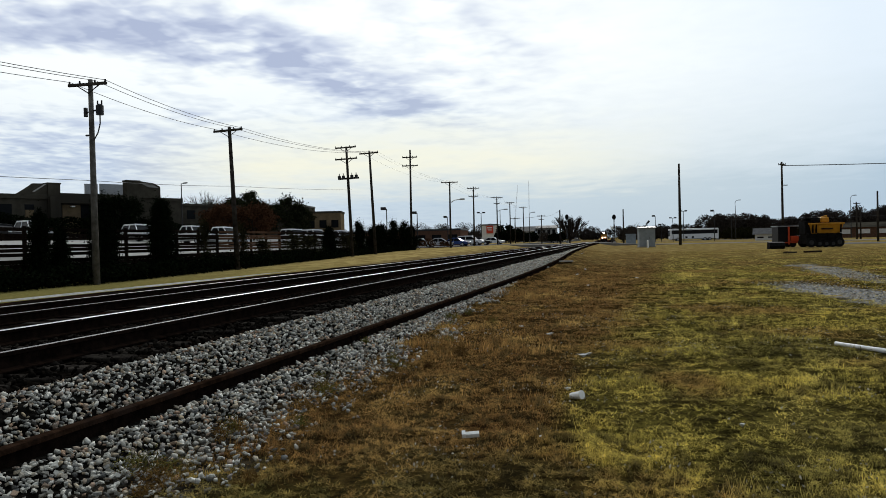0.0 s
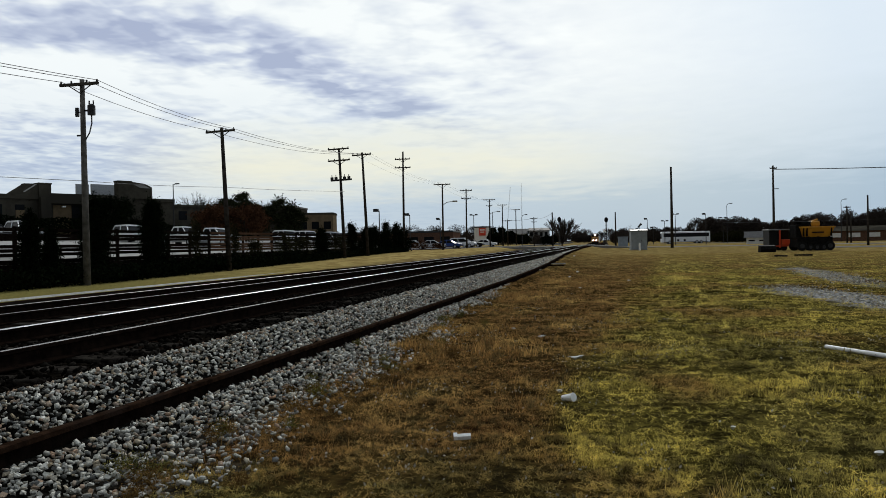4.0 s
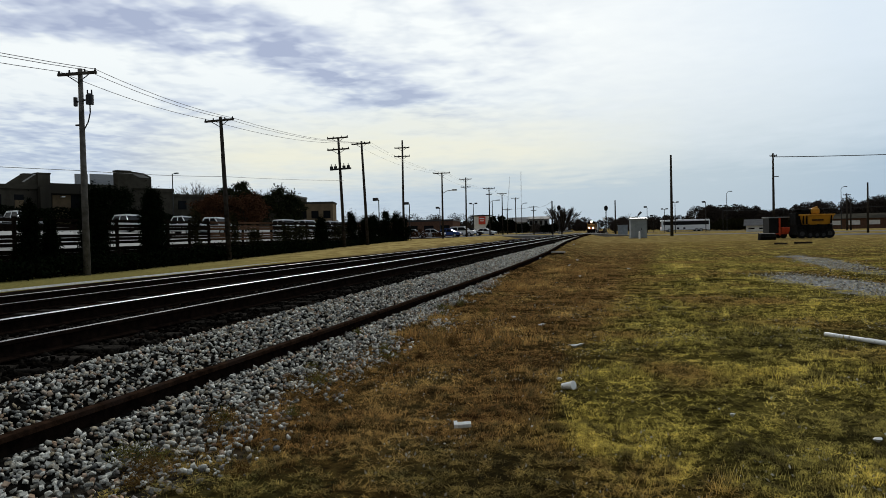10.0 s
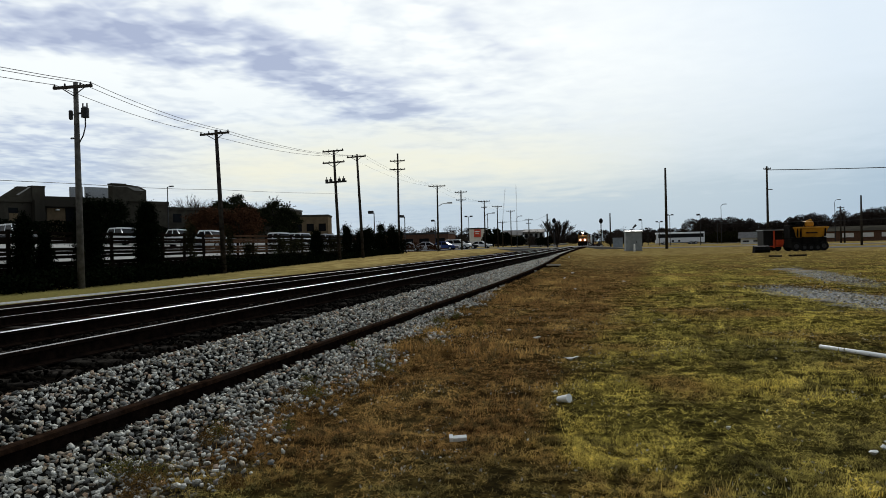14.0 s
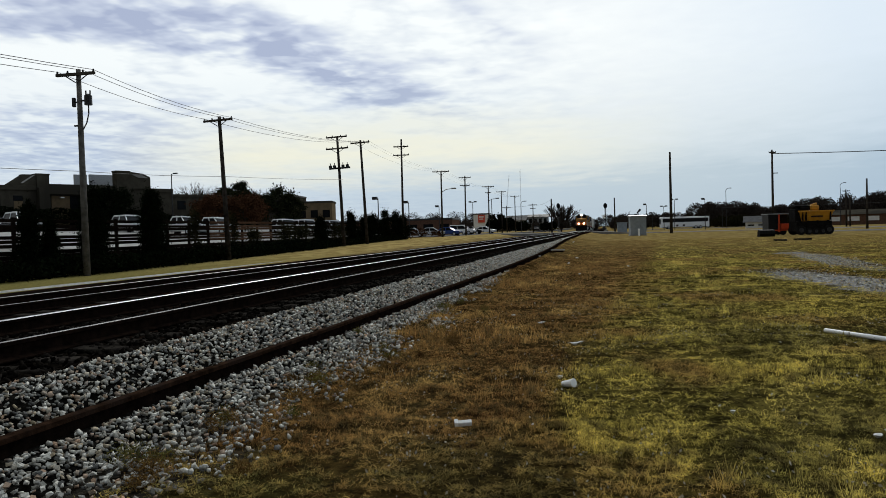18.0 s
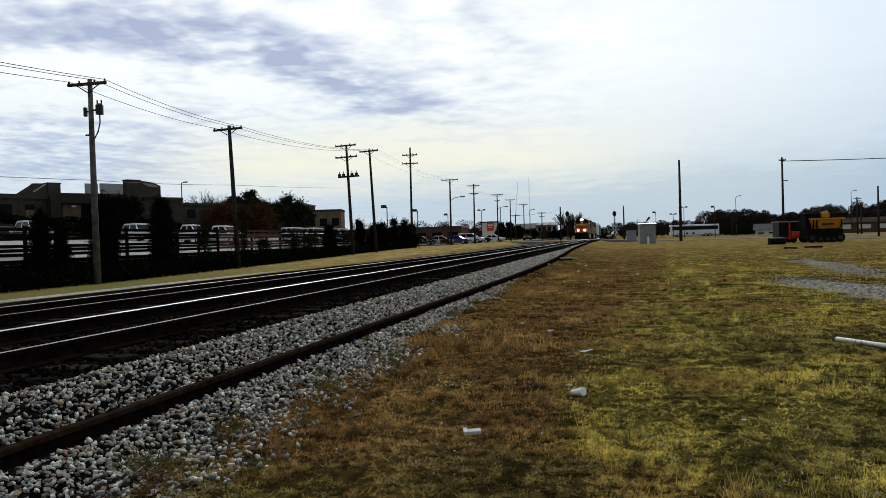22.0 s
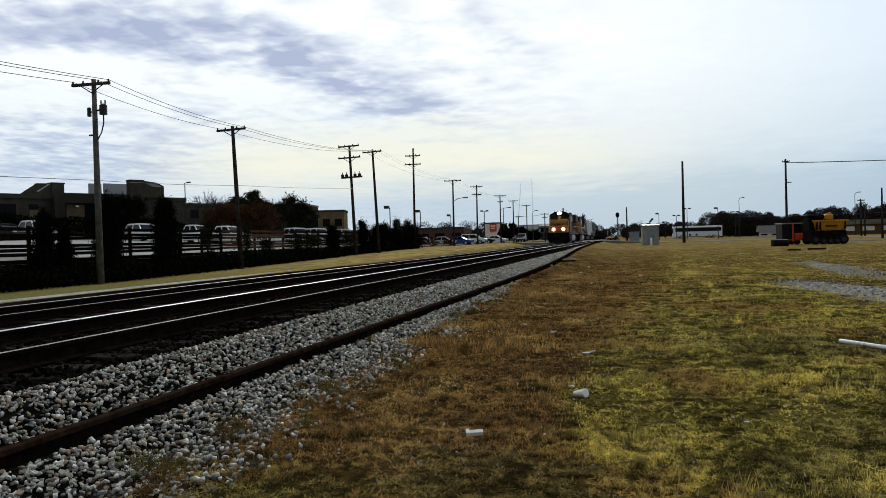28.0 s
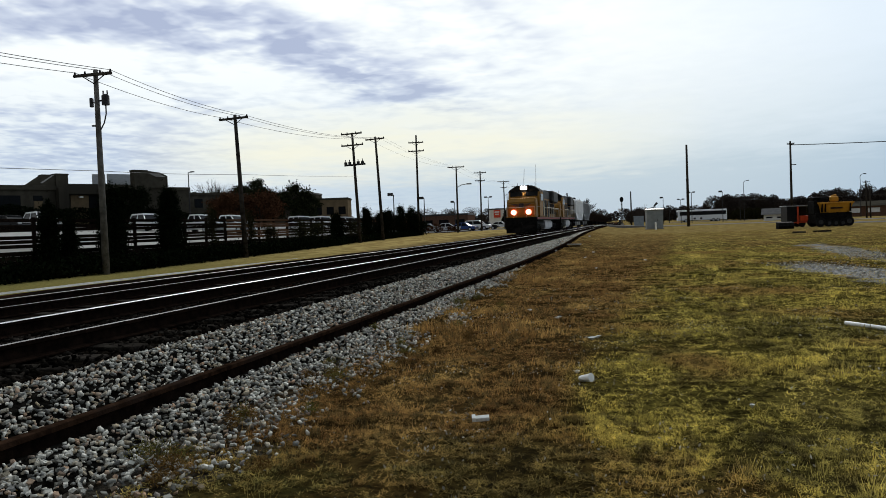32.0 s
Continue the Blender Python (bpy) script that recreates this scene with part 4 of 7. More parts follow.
for i in range(5):
    pos_along += 17.1
    TRAIN.append((copy_thing(low, Matrix()), pos_along, 16.4))


def train_rows(back, length):
    rows = []
    for k in range(17):
        t = 2.0 * k
        s = FRONT + SPEED * (32 - t) + back
        x0, x1 = line_b(s), line_b(s + length)
        z0, z1 = fall(s), fall(s + length)
        rows.append((t, pose(x0, s, ZB + 0.004 + z0, math.degrees(math.atan2(z1 - z0, length)), 0, -math.degrees(math.atan2(x1 - x0, length)))))
    return rows


def motions():
    for ob, back, length in TRAIN:
        walk(ob, train_rows(back, length))
    for car, rows in TRAFFIC:
        walk(car, rows)


# ---- utility poles ----
def pole(name, label, x, y, z0, top, lean_x=0.0, arms=((0.25, 1.85),), extras="", r=0.16, group="poles beside the tracks", turn=0.0):
    h = top - z0
    root = thing(name, label, "utility pole", group, pose(x, y, z0, 0, lean_x, turn))
    bm = B()
    tube(bm, (0, 0, -0.3), (0, 0, h), r, r * 0.6, 12)
    part("shaft", bm, M["pole_grey" if "transformer" in extras else "pole"], root, "weathered round timber shaft", smooth=True)
    for down, width in arms:
        z = h - down
        bm = B()
        box(bm, -width / 2, width / 2, -0.26, -0.14, z - 0.06, z + 0.06, 0.01)
        arm = part("crossarm", bm, M["pole"], root, "timber crossarm")
        bm = B()
        for sx in (-1, 1):
            tube(bm, (sx * width * 0.32, -0.15, z), (0, -0.15, z - width * 0.2), 0.024, n=5)
        part("brace", bm, M["steel_dark"], arm)
        for k in (-0.47, -0.2, 0.2, 0.47):
            bm = B()
            tube(bm, (k * width, -0.2, z + 0.05), (k * width, -0.2, z + 0.17), 0.05, 0.03, 8)
            part("insulator", bm, M["steel_dark"], arm)
    if "transformer" in extras:
        for sx, zz in ((0.42, h - 1.35),):
            bm = B()
            tube(bm, (sx, 0, zz - 0.2), (sx, 0, zz + 0.2), 0.16, n=14)
            tube(bm, (sx, 0, zz + 0.2), (sx, 0, zz + 0.27), 0.16, 0.07, 14)
            tube(bm, (0, 0, zz), (sx, 0, zz), 0.04, n=5)
            for k in (-0.1, 0.1):
                tube(bm, (sx + k, 0, zz + 0.22), (sx + k, 0, zz + 0.42), 0.03, n=6)
            part("transformer", bm, M["steel_dark"], root, "grey can transformer")
        bm = B()
        box(bm, -0.34, -0.2, -0.07, 0.07, h - 1.6, h - 1.2, 0.03)
        tube(bm, (-0.3, 0, h - 1.4), (0, 0, h - 1.4), 0.03, n=5)
        part("cutout_switch", bm, M["steel_dark"], root)
        bm = B()
        pts = [(0.42, 0, h - 1.55), (0.42, 0, h - 1.9), (0.3, 0, h - 2.3), (0.1, 0, h - 2.6)]
        for p, q in zip(pts, pts[1:]):
            tube(bm, p, q, 0.03, n=5)
        part("lead_wire", bm, M["wire"], root)
        bm = B()
        tube(bm, (-0.3, 0, h - 2.4), (0, 0, h - 2.4), 0.04, n=6)
        part("bracket", bm, M["steel_dark"], root)
    if "bank" in extras:
        z = h - 2.75
        bm = B()
        box(bm, -0.95, 0.95, 0.1, 0.25, z - 0.1, z + 0.05, 0.01)
        part("platform_arm", bm, M["pole"], root)
        for k in (-0.75, -0.38, 0.4, 0.8):
            bm = B()
            tube(bm, (k, -0.1, z - 0.12), (k, -0.1, z + 0.22), 0.14, n=12)
            tube(bm, (k, -0.1, z + 0.22), (k, -0.1, z + 0.42), 0.035, n=6)
            part("transformer", bm, M["steel_dark"], root, "grey can transformer")
    if "lamp" in extras:
        bm = B()
        pts = [(0, 0, h * 0.68), (0.7, -0.2, h * 0.72), (1.6, -0.4, h * 0.73)]
        for p, q in zip(pts, pts[1:]):
            tube(bm, p, q, 0.05, n=6)
        arm = part("lamp_arm", bm, M["galv"], root)
        bm = B()
        box(bm, 1.5, 2.2, -0.55, -0.3, h * 0.72, h * 0.742, 0.05)
        part("luminaire", bm, M["galv"], arm)
    return root


def wire(p0, p1, sag, r=0.013, n=14, label="thin overhead power wire"):
    """One sagging tube."""
    p0, p1 = Vector(p0), Vector(p1)
    d = (p1 - p0).normalized()
    side = d.cross(Vector((0, 0, 1))).normalized()
    top = side.cross(d)
    verts, faces = [], []
    for i in range(n + 1):
        f = i / n
        p = p0.lerp(p1, f)
        p.z -= sag * 4 * f * (1 - f)
        for k in range(4):
            a = k * math.pi / 2
            verts.append(tuple(p + side * math.cos(a) * r + top * math.sin(a) * r))
    for i in range(n):
        for k in range(4):
            faces.append((i * 4 + k, i * 4 + (k + 1) % 4, i * 4 + 4 + (k + 1) % 4, i * 4 + 4 + k))
    ob = from_arrays("wire", verts, faces, M["wire"])
    return tagged(ob, label, "wire", "overhead wires")


POLES = [(-21.74, 29.0, 8.74), (-22.06, 41.9, 8.52), (-22.1, 69.5, 10.12), (-22.0, 105.8, 9.85), (-22.0, 152.1, 10.05), (-22.0, 199.8, 9.95)]
pole("utility_pole", "tall weathered timber power pole with a transformer", -21.73, 29.19, 0.0, 8.85, -0.1, extras="transformer")
pole("utility_pole", "leaning timber power pole with one crossarm", -21.75, 42.1, 0.12, 8.65, -2.0)
pole("utility_pole", "timber power pole with a bank of transformers", -22.1, 64.0, 0.35, 10.0, -1.9, arms=((0.1, 1.9), (1.1, 2.0)), extras="bank")
pole("utility_pole", "leaning timber power pole with one crossarm", -21.75, 69.7, 0.4, 10.25, -2.2)
pole("utility_pole", "timber power pole with two crossarms", -23.0, 88.0, 0.55, 12.4, 0.45, arms=((0.9, 1.8), (1.9, 1.9)))
pole("utility_pole", "timber power pole with a street lamp arm", -22.0, 106.0, 0.5, 9.85, 0.3, arms=((0.1, 2.4),), extras="lamp")
pole("utility_pole", "timber power pole with two crossarms", -22.0, 125.2, 0.5, 10.4, 0.4, arms=((0.3, 2.0), (1.6, 1.6)))
pole("utility_pole", "timber power pole with two crossarms", -22.0, 152.3, 0.5, 10.15, 0, arms=((0.2, 2.4), (1.4, 1.2)), extras="lamp")
pole("utility_pole", "distant timber power pole", -22.0, 172.6, 0.5, 10.0, 0, arms=((0.2, 2.2),))
pole("utility_pole", "distant timber power pole", -22.0, 200.0, 0.5, 10.0, 0, arms=((0.2, 2.2),))
for (x0, y0, h0), (x1, y1, h1) in zip(POLES[:-1], POLES[1:]):
    for k in (-0.85, 0.38, 0.85):
        wire((x0 + k, y0, h0), (x1 + k, y1, h1), 0.5 * (y1 - y0) / 30, 0.013 if y0 < 60 else 0.008)
for k in (-0.85, 0.38, 0.85):
    wire((-21.74 + k, 29.0, 8.74), (-21.74 + k, -6.0, 7.9), 0.7)
for (y0, z0), (y1, z1) in (((-4.0, 3.3), (29.4, 4.52)), ((29.4, 4.52), (42.1, 5.1)), ((42.1, 5.1), (64.0, 6.2))):
    wire((-22.0, y0, z0), (-22.0, y1, z1), 0.06, 0.011, 12, "thin low telephone wire between poles")


# ---- plants ----
def leaf_cloud(name, points, size, material, parent, label="", seed=1, flat=0.6):
    """Many small leaf clumps, each a bent pair of triangles."""
    rng_ = np.random.default_rng(seed)
    n = len(points)
    p = np.asarray(points)
    a = rng_.normal(size=(n, 3))
    a /= np.linalg.norm(a, axis=1)[:, None]
    b = rng_.normal(size=(n, 3))
    b -= a * (a * b).sum(1)[:, None]
    b /= np.linalg.norm(b, axis=1)[:, None]
    c = np.cross(a, b)
    s = size * rng_.uniform(0.5, 1.3, (n, 1))
    v = np.empty((n, 4, 3))
    v[:, 0] = p - a * s
    v[:, 1] = p + b * s * flat + c * s * 0.2
    v[:, 2] = p + a * s
    v[:, 3] = p - b * s * flat + c * s * 0.2
    base = np.arange(n) * 4
    f = np.concatenate([np.stack([base, base + 1, base + 2], 1), np.stack([base, base + 2, base + 3], 1)])
    return from_arrays(name, v.reshape(-1, 3), f, material, parent, label)


def limbs(bm, start, direction, length, r, depth, rnd, spread=0.6, ends=None, droop=0.0):
    """Tapered limbs, forking."""
    d = Vector(direction).normalized()
    mid = Vector(start) + d * length * 0.5 + Vector((rnd.uniform(-1, 1), rnd.uniform(-1, 1), rnd.uniform(-0.3, 0.5))) * length * 0.06
    end = mid + (d + Vector((rnd.uniform(-1, 1), rnd.uniform(-1, 1), rnd.uniform(-0.2, 0.4))) * 0.12).normalized() * length * 0.5
    n = 6 if r > 0.05 else 4 if r > 0.02 else 3
    tube(bm, start, mid, r, r * 0.85, n, caps=False)
    tube(bm, mid, end, r * 0.85, r * 0.68, n, caps=False)
    if ends is not None and depth <= 1:
        ends.append(tuple(end))
    if depth == 0:
        return
    for k in range(rnd.choice((2, 3, 3))):
        side = Vector((rnd.uniform(-1, 1), rnd.uniform(-1, 1), rnd.uniform(-0.4, 0.8) - droop))
        limbs(bm, end if k else mid.lerp(end, 0.6), d + side * spread, length * rnd.uniform(0.6, 0.82), r * 0.6, depth - 1, rnd, spread, ends, droop)


def bare_tree(label, x, y, z, h, seed, fan=False, depth=4, spread=0.62):
    rnd = random.Random(seed)
    root = thing("bare_tree", label, "tree", "leafless trees", pose(x, y, z))
    bm = B()
    th = h * (0.12 if fan else 0.28)
    tube(bm, (0, 0, -0.2), (0, 0, th), h * 0.028, h * 0.02, 8)
    part("trunk", bm, M["bark"], root, smooth=True)
    bm = B()
    for k in range(20 if fan else 4):
        a = k * 6.283 / (20 if fan else 4) + rnd.uniform(-0.3, 0.3)
        out = 0.75 if fan else 0.55
        limbs(bm, (0, 0, th * rnd.uniform(0.8, 1.0)), (math.cos(a) * out * (rnd.uniform(0.3, 1.3) if fan else 1), math.sin(a) * out, 1.0), h * (0.30 if fan else 0.26), h * (0.026 if fan else 0.012), depth, rnd, 0.28 if fan else spread)
    part("crown", bm, M["twig"], root, "bare twiggy crown")
    return root


def evergreen(name, label, x, y, z, h, r, seed, material, n=2600, size=0.11, cone=0.75, category="evergreen", group="evergreens by the fence"):
    """A ragged upright evergreen: short trunk, boughs, and clumped sprays of foliage."""
    rnd = random.Random(seed)
    root = thing(name, label, category, group, pose(x, y, z))
    bm = B()
    tube(bm, (0, 0, -0.15), (0, 0, h * 0.9), r * 0.09 + 0.03, 0.015, 7)
    part("trunk", bm, M["bark"], root)
    rng_ = np.random.default_rng(seed)
    pts = []
    boughs = 26 + int(h * 7)
    for k in range(boughs):
        f = rng_.uniform(0.03, 1.0)
        a = rng_.uniform(0, 6.283)
        ln = r * (1 - cone * f ** 1.3) * rng_.uniform(0.6, 1.15)
        m = n // boughs
        t = rng_.uniform(0.0, 1.0, m) ** 0.8
        wid = 0.10 + 0.2 * r
        px = math.cos(a) * ln * t + rng_.normal(0, wid * 0.5, m)
        py = math.sin(a) * ln * t + rng_.normal(0, wid * 0.5, m)
        pz = h * f * 0.96 + ln * t * rng_.uniform(-0.1, 0.55) + rng_.normal(0, 0.10 + 0.04 * h, m)
        pts.append(np.stack([px, py, np.maximum(pz, 0.02)], 1))
    leaf_cloud("crown", np.concatenate(pts), size, material, root, "", seed, 0.3)
    return root


def round_tree(label, x, y, z, h, r, seed, material, n=3500, size=0.22, name="tree", bottom=0.25):
    rnd = random.Random(seed)
    root = thing(name, label, "tree", "background trees", pose(x, y, z))
    bm = B()
    tube(bm, (0, 0, -0.2), (0, 0, h * 0.4), h * 0.03, h * 0.02, 8)
    ends = []
    for k in range(5):
        a = k * 1.2566 + rnd.uniform(-0.3, 0.3)
        limbs(bm, (0, 0, h * 0.34), (math.cos(a) * 0.6, math.sin(a) * 0.6, 1), h * 0.2, h * 0.012, 2, rnd, 0.6, ends)
    part("trunk", bm, M["bark"], root)
    rng_ = np.random.default_rng(seed)
    pts = []
    for k in range(26):
        a, e = rng_.uniform(0, 6.283), rng_.uniform(-0.5, 1)
        q = rng_.uniform(0.45, 1.0)
        c = np.array([math.cos(a) * r * q * math.sqrt(max(1 - e * e * 0.8, 0.05)), math.sin(a) * r * q * math.sqrt(max(1 - e * e * 0.8, 0.05)), h * (bottom + 1) / 2 + e * h * (1 - bottom) / 2 * 0.86])
        pts.append(c + rng_.normal(0, 0.17 * r, (n // 26, 3)) * np.array([1, 1, 0.75]))
    leaf_cloud("crown", np.concatenate(pts), size, material, root, "", seed)
    return root


# ---- the raised car park beyond the verge ----
WX = -24.6


def lot_z(x):
    return 0.92 + 0.062 * max(WX - x, 0)


def lot():
    xs = [WX - 0.3, -30, -36, -44, -52, -62, -80, -110]
    ys = [-30, 10, 30, 50, 70, 88, 110, 140]
    v = [(x - max(y - 88, 0) * 0.36, y, lot_z(x - max(y - 88, 0) * 0.36)) for y in ys for x in xs]
    w = len(xs)
    f = [(i * w + j, (i + 1) * w + j, (i + 1) * w + j + 1, i * w + j + 1) for i in range(len(ys) - 1) for j in range(w - 1)]
    n = len(v)
    v += [(x, y, -0.2) for x, y, _ in v]
    edge = [j for j in range(w)] + [i * w + w - 1 for i in range(1, len(ys))] + [(len(ys) - 1) * w + j for j in range(w - 2, -1, -1)] + [i * w for i in range(len(ys) - 2, 0, -1)]
    f += [(a, b, b + n, a + n) for a, b in zip(edge, edge[1:] + edge[:1])]
    tagged(from_arrays("car_park", v, f, M["concrete"]), "raised pale concrete car park", kind="structure")


lot()


def retaining_wall():
    root = thing("retaining_wall", "low dark timber retaining wall below the car park", "retaining wall", kind="structure")
    rnd = random.Random(8)
    bm = B()
    box(bm, -0.09, 0.09, -1.48, 1.48, -0.095, 0.095, 0.012)
    first = None
    for row in range(6):
        y = -16.0 + (row % 2) * 1.5
        while y < 86:
            z = -0.02 + row * 0.196 + 0.09
            m = pose(WX + 0.02 + rnd.uniform(-0.012, 0.012) - row * 0.012, y, z, 0, 0, rnd.uniform(-0.2, 0.2))
            if first is None:
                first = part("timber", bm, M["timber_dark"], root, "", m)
            else:
                again(first, m)
            y += 3.0


retaining_wall()


def rail_fence():
    root = thing("rail_fence", "long dark brown timber rail fence along the car park", "fence", m=pose(WX - 0.35, 0, 0))
    rnd = random.Random(5)
    bm = B()
    box(bm, -0.07, 0.07, -0.07, 0.07, 0.0, 1.68, 0.015)
    post = None
    y = -12.0
    made = {}
    while y < 87:
        m = pose(0, y, 0.94, rnd.uniform(-0.8, 0.8), rnd.uniform(-0.8, 0.8))
        # Boards between these two ends get the painted lit colour.
        brown = 44 < y < 55
        if post is None:
            post = part("post", bm, M["timber_dark"], root, "", m)
        else:
            again(post, m)
        for z in (2.47, 2.20, 2.05, 1.72, 1.54, 1.36):
            m = pose(0.095, y + 1.2, z + rnd.uniform(-0.015, 0.015), rnd.uniform(-0.4, 0.4))
            kind = "brown" if brown else "dark"
            if kind not in made:
                made[kind] = part("board", box(B(), -0.025, 0.025, -1.21, 1.21, -0.075, 0.075, 0.008), M["timber_" + kind], root, "brown board, lit stretch in its colour" if brown else "", m)
            else:
                again(made[kind], m)
        y += 2.4
    return root


rail_fence()


# ---- vehicles ----
def wheel_pair(root, y, half, r):
    for x in (-half, half):
        bm = B()
        tube(bm, (x - 0.11, y, r), (x + 0.11, y, r), r, n=18)
        w = part("wheel", bm, M["rubber"], root)
        bm = B()
        s = 1 if x > 0 else -1
        tube(bm, (x + s * 0.10, y, r), (x + s * 0.125, y, r), r * 0.6, n=14)
        part("rim", bm, M["silver_paint"], w, "silver rim")


def vehicle(name, label, kind, paint, m, category="car", group="parked vehicles"):
    root = thing(name, label, category, group, m)
    if kind == "pickup":
        L, h, half = 5.6, 1.85, 0.95
        body = [(0.0, 0.5), (0.02, 1.0), (0.25, 1.08), (1.45, 1.15), (5.5, 1.15), (5.58, 0.6), (5.5, 0.45), (0.1, 0.42)]
        roof = [(1.35, 1.12), (2.1, 1.80), (3.35, 1.84), (3.75, 1.12)]
    elif kind == "suv":
        L, h, half = 4.9, 1.8, 0.93
        body = [(0.0, 0.5), (0.02, 0.95), (0.3, 1.05), (1.3, 1.12), (4.8, 1.12), (4.88, 0.6), (4.8, 0.42), (0.1, 0.4)]
        roof = [(1.2, 1.1), (1.95, 1.72), (4.4, 1.78), (4.85, 1.1)]
    else:
        L, h, half = 4.6, 1.45, 0.88
        body = [(0.0, 0.45), (0.02, 0.72), (0.35, 0.82), (1.3, 0.92), (3.75, 0.95), (4.55, 0.9), (4.6, 0.5), (4.5, 0.34), (0.1, 0.32)]
        roof = [(1.15, 0.9), (1.95, 1.40), (3.1, 1.44), (4.0, 0.93)]
    bm = B()
    prism(bm, body, -half, half)
    bmesh.ops.bevel(bm, geom=bm.edges[:], offset=0.07, segments=2, affect="EDGES")
    part("body", bm, paint, root, smooth=False)
    bm = B()
    (a, z0), (b, z1), (c, z2), (d, z3) = roof
    tw = half - 0.2
    lo = [bm.verts.new(p) for p in ((-half + 0.04, a, z0), (half - 0.04, a, z0), (half - 0.04, d, z3), (-half + 0.04, d, z3))]
    hi = [bm.verts.new(p) for p in ((-tw, b, z1), (tw, b, z1), (tw, c, z2), (-tw, c, z2))]
    for i in range(4):
        bm.faces.new((lo[i], lo[(i + 1) % 4], hi[(i + 1) % 4], hi[i]))
    bm.faces.new(hi)
    bm.faces.new(lo[::-1])
    cabin = part("window_band", bm, M["glass"], root, "dark windows")
    bm = B()
    box(bm, -tw - 0.03, tw + 0.03, b - 0.06, c + 0.06, z1 - 0.04, z2 + 0.05, 0.03)
    part("roof", bm, paint, root)
    for x in (-1, 1):
        for (p, zp), (q, zq) in (((a, z0), (b, z1)), ((d, z3), (c, z2)), (((a + d) / 2, (z0 + z3) / 2), ((b + c) / 2, (z1 + z2) / 2))):
            bm = B()
            tube(bm, (x * (half - 0.03), p, zp), (x * (tw + 0.01), q, zq), 0.05, n=5)
            part("pillar", bm, paint, root)
    if kind == "pickup":
        bm = B()
        box(bm, -half + 0.12, half - 0.12, 3.85, 5.45, 1.152, 1.165)
        part("bed_cover", bm, M["black_paint"], root, "black bed cover")
    bm = B()
    box(bm, -half + 0.05, half - 0.05, -0.05, 0.08, 0.42, 0.62, 0.03)
    part("bumper", bm, M["steel_dark"] if kind != "pickup" else M["silver_paint"], root)
    for x in (-half + 0.22, half - 0.22):
        bm = B()
        box(bm, x - 0.17, x + 0.17, -0.02, 0.06, 0.66, 0.82, 0.02)
        part("headlamp", bm, M["silver_paint"], root, "clear headlamp")
        bm = B()
        box(bm, x - 0.1, x + 0.1, L - 0.06, L + 0.0, 0.7, 0.9, 0.02)
        part("tail_lamp", bm, M["sign_red"], root, "red tail lamp")
    r = 0.38 if kind != "sedan" else 0.32
    wheel_pair(root, 0.95, half - 0.1, r)
    wheel_pair(root, L - 1.0, half - 0.1, r)
    return root


for kind, paint, word, x, y, turn in (
        ("suv", "white_paint", "white", -52.2, 62.7, 62), ("suv", "white_paint", "white", -44.4, 68.1, 60), ("pickup", "white_paint", "white", -37.5, 67.4, 70), ("pickup", "white_paint", "white", -34.4, 68.2, 76), ("suv", "white_paint", "white", -35.8, 86.0, 50), ("suv", "white_paint", "white", -35.9, 93.5, 55), ("suv", "silver_paint", "silver", -33.0, 95.2, 60), ("sedan", "black_paint", "black", -49.8, 56.7, 75)):
    vehicle("pickup" if kind == "pickup" else "parked_car", f"{word} {kind} parked on the raised car park", kind, M[paint], pose(x, y, lot_z(x) + 0.01, 0, 3, turn), "pickup truck" if kind == "pickup" else "car", "vehicles on the raised car park")


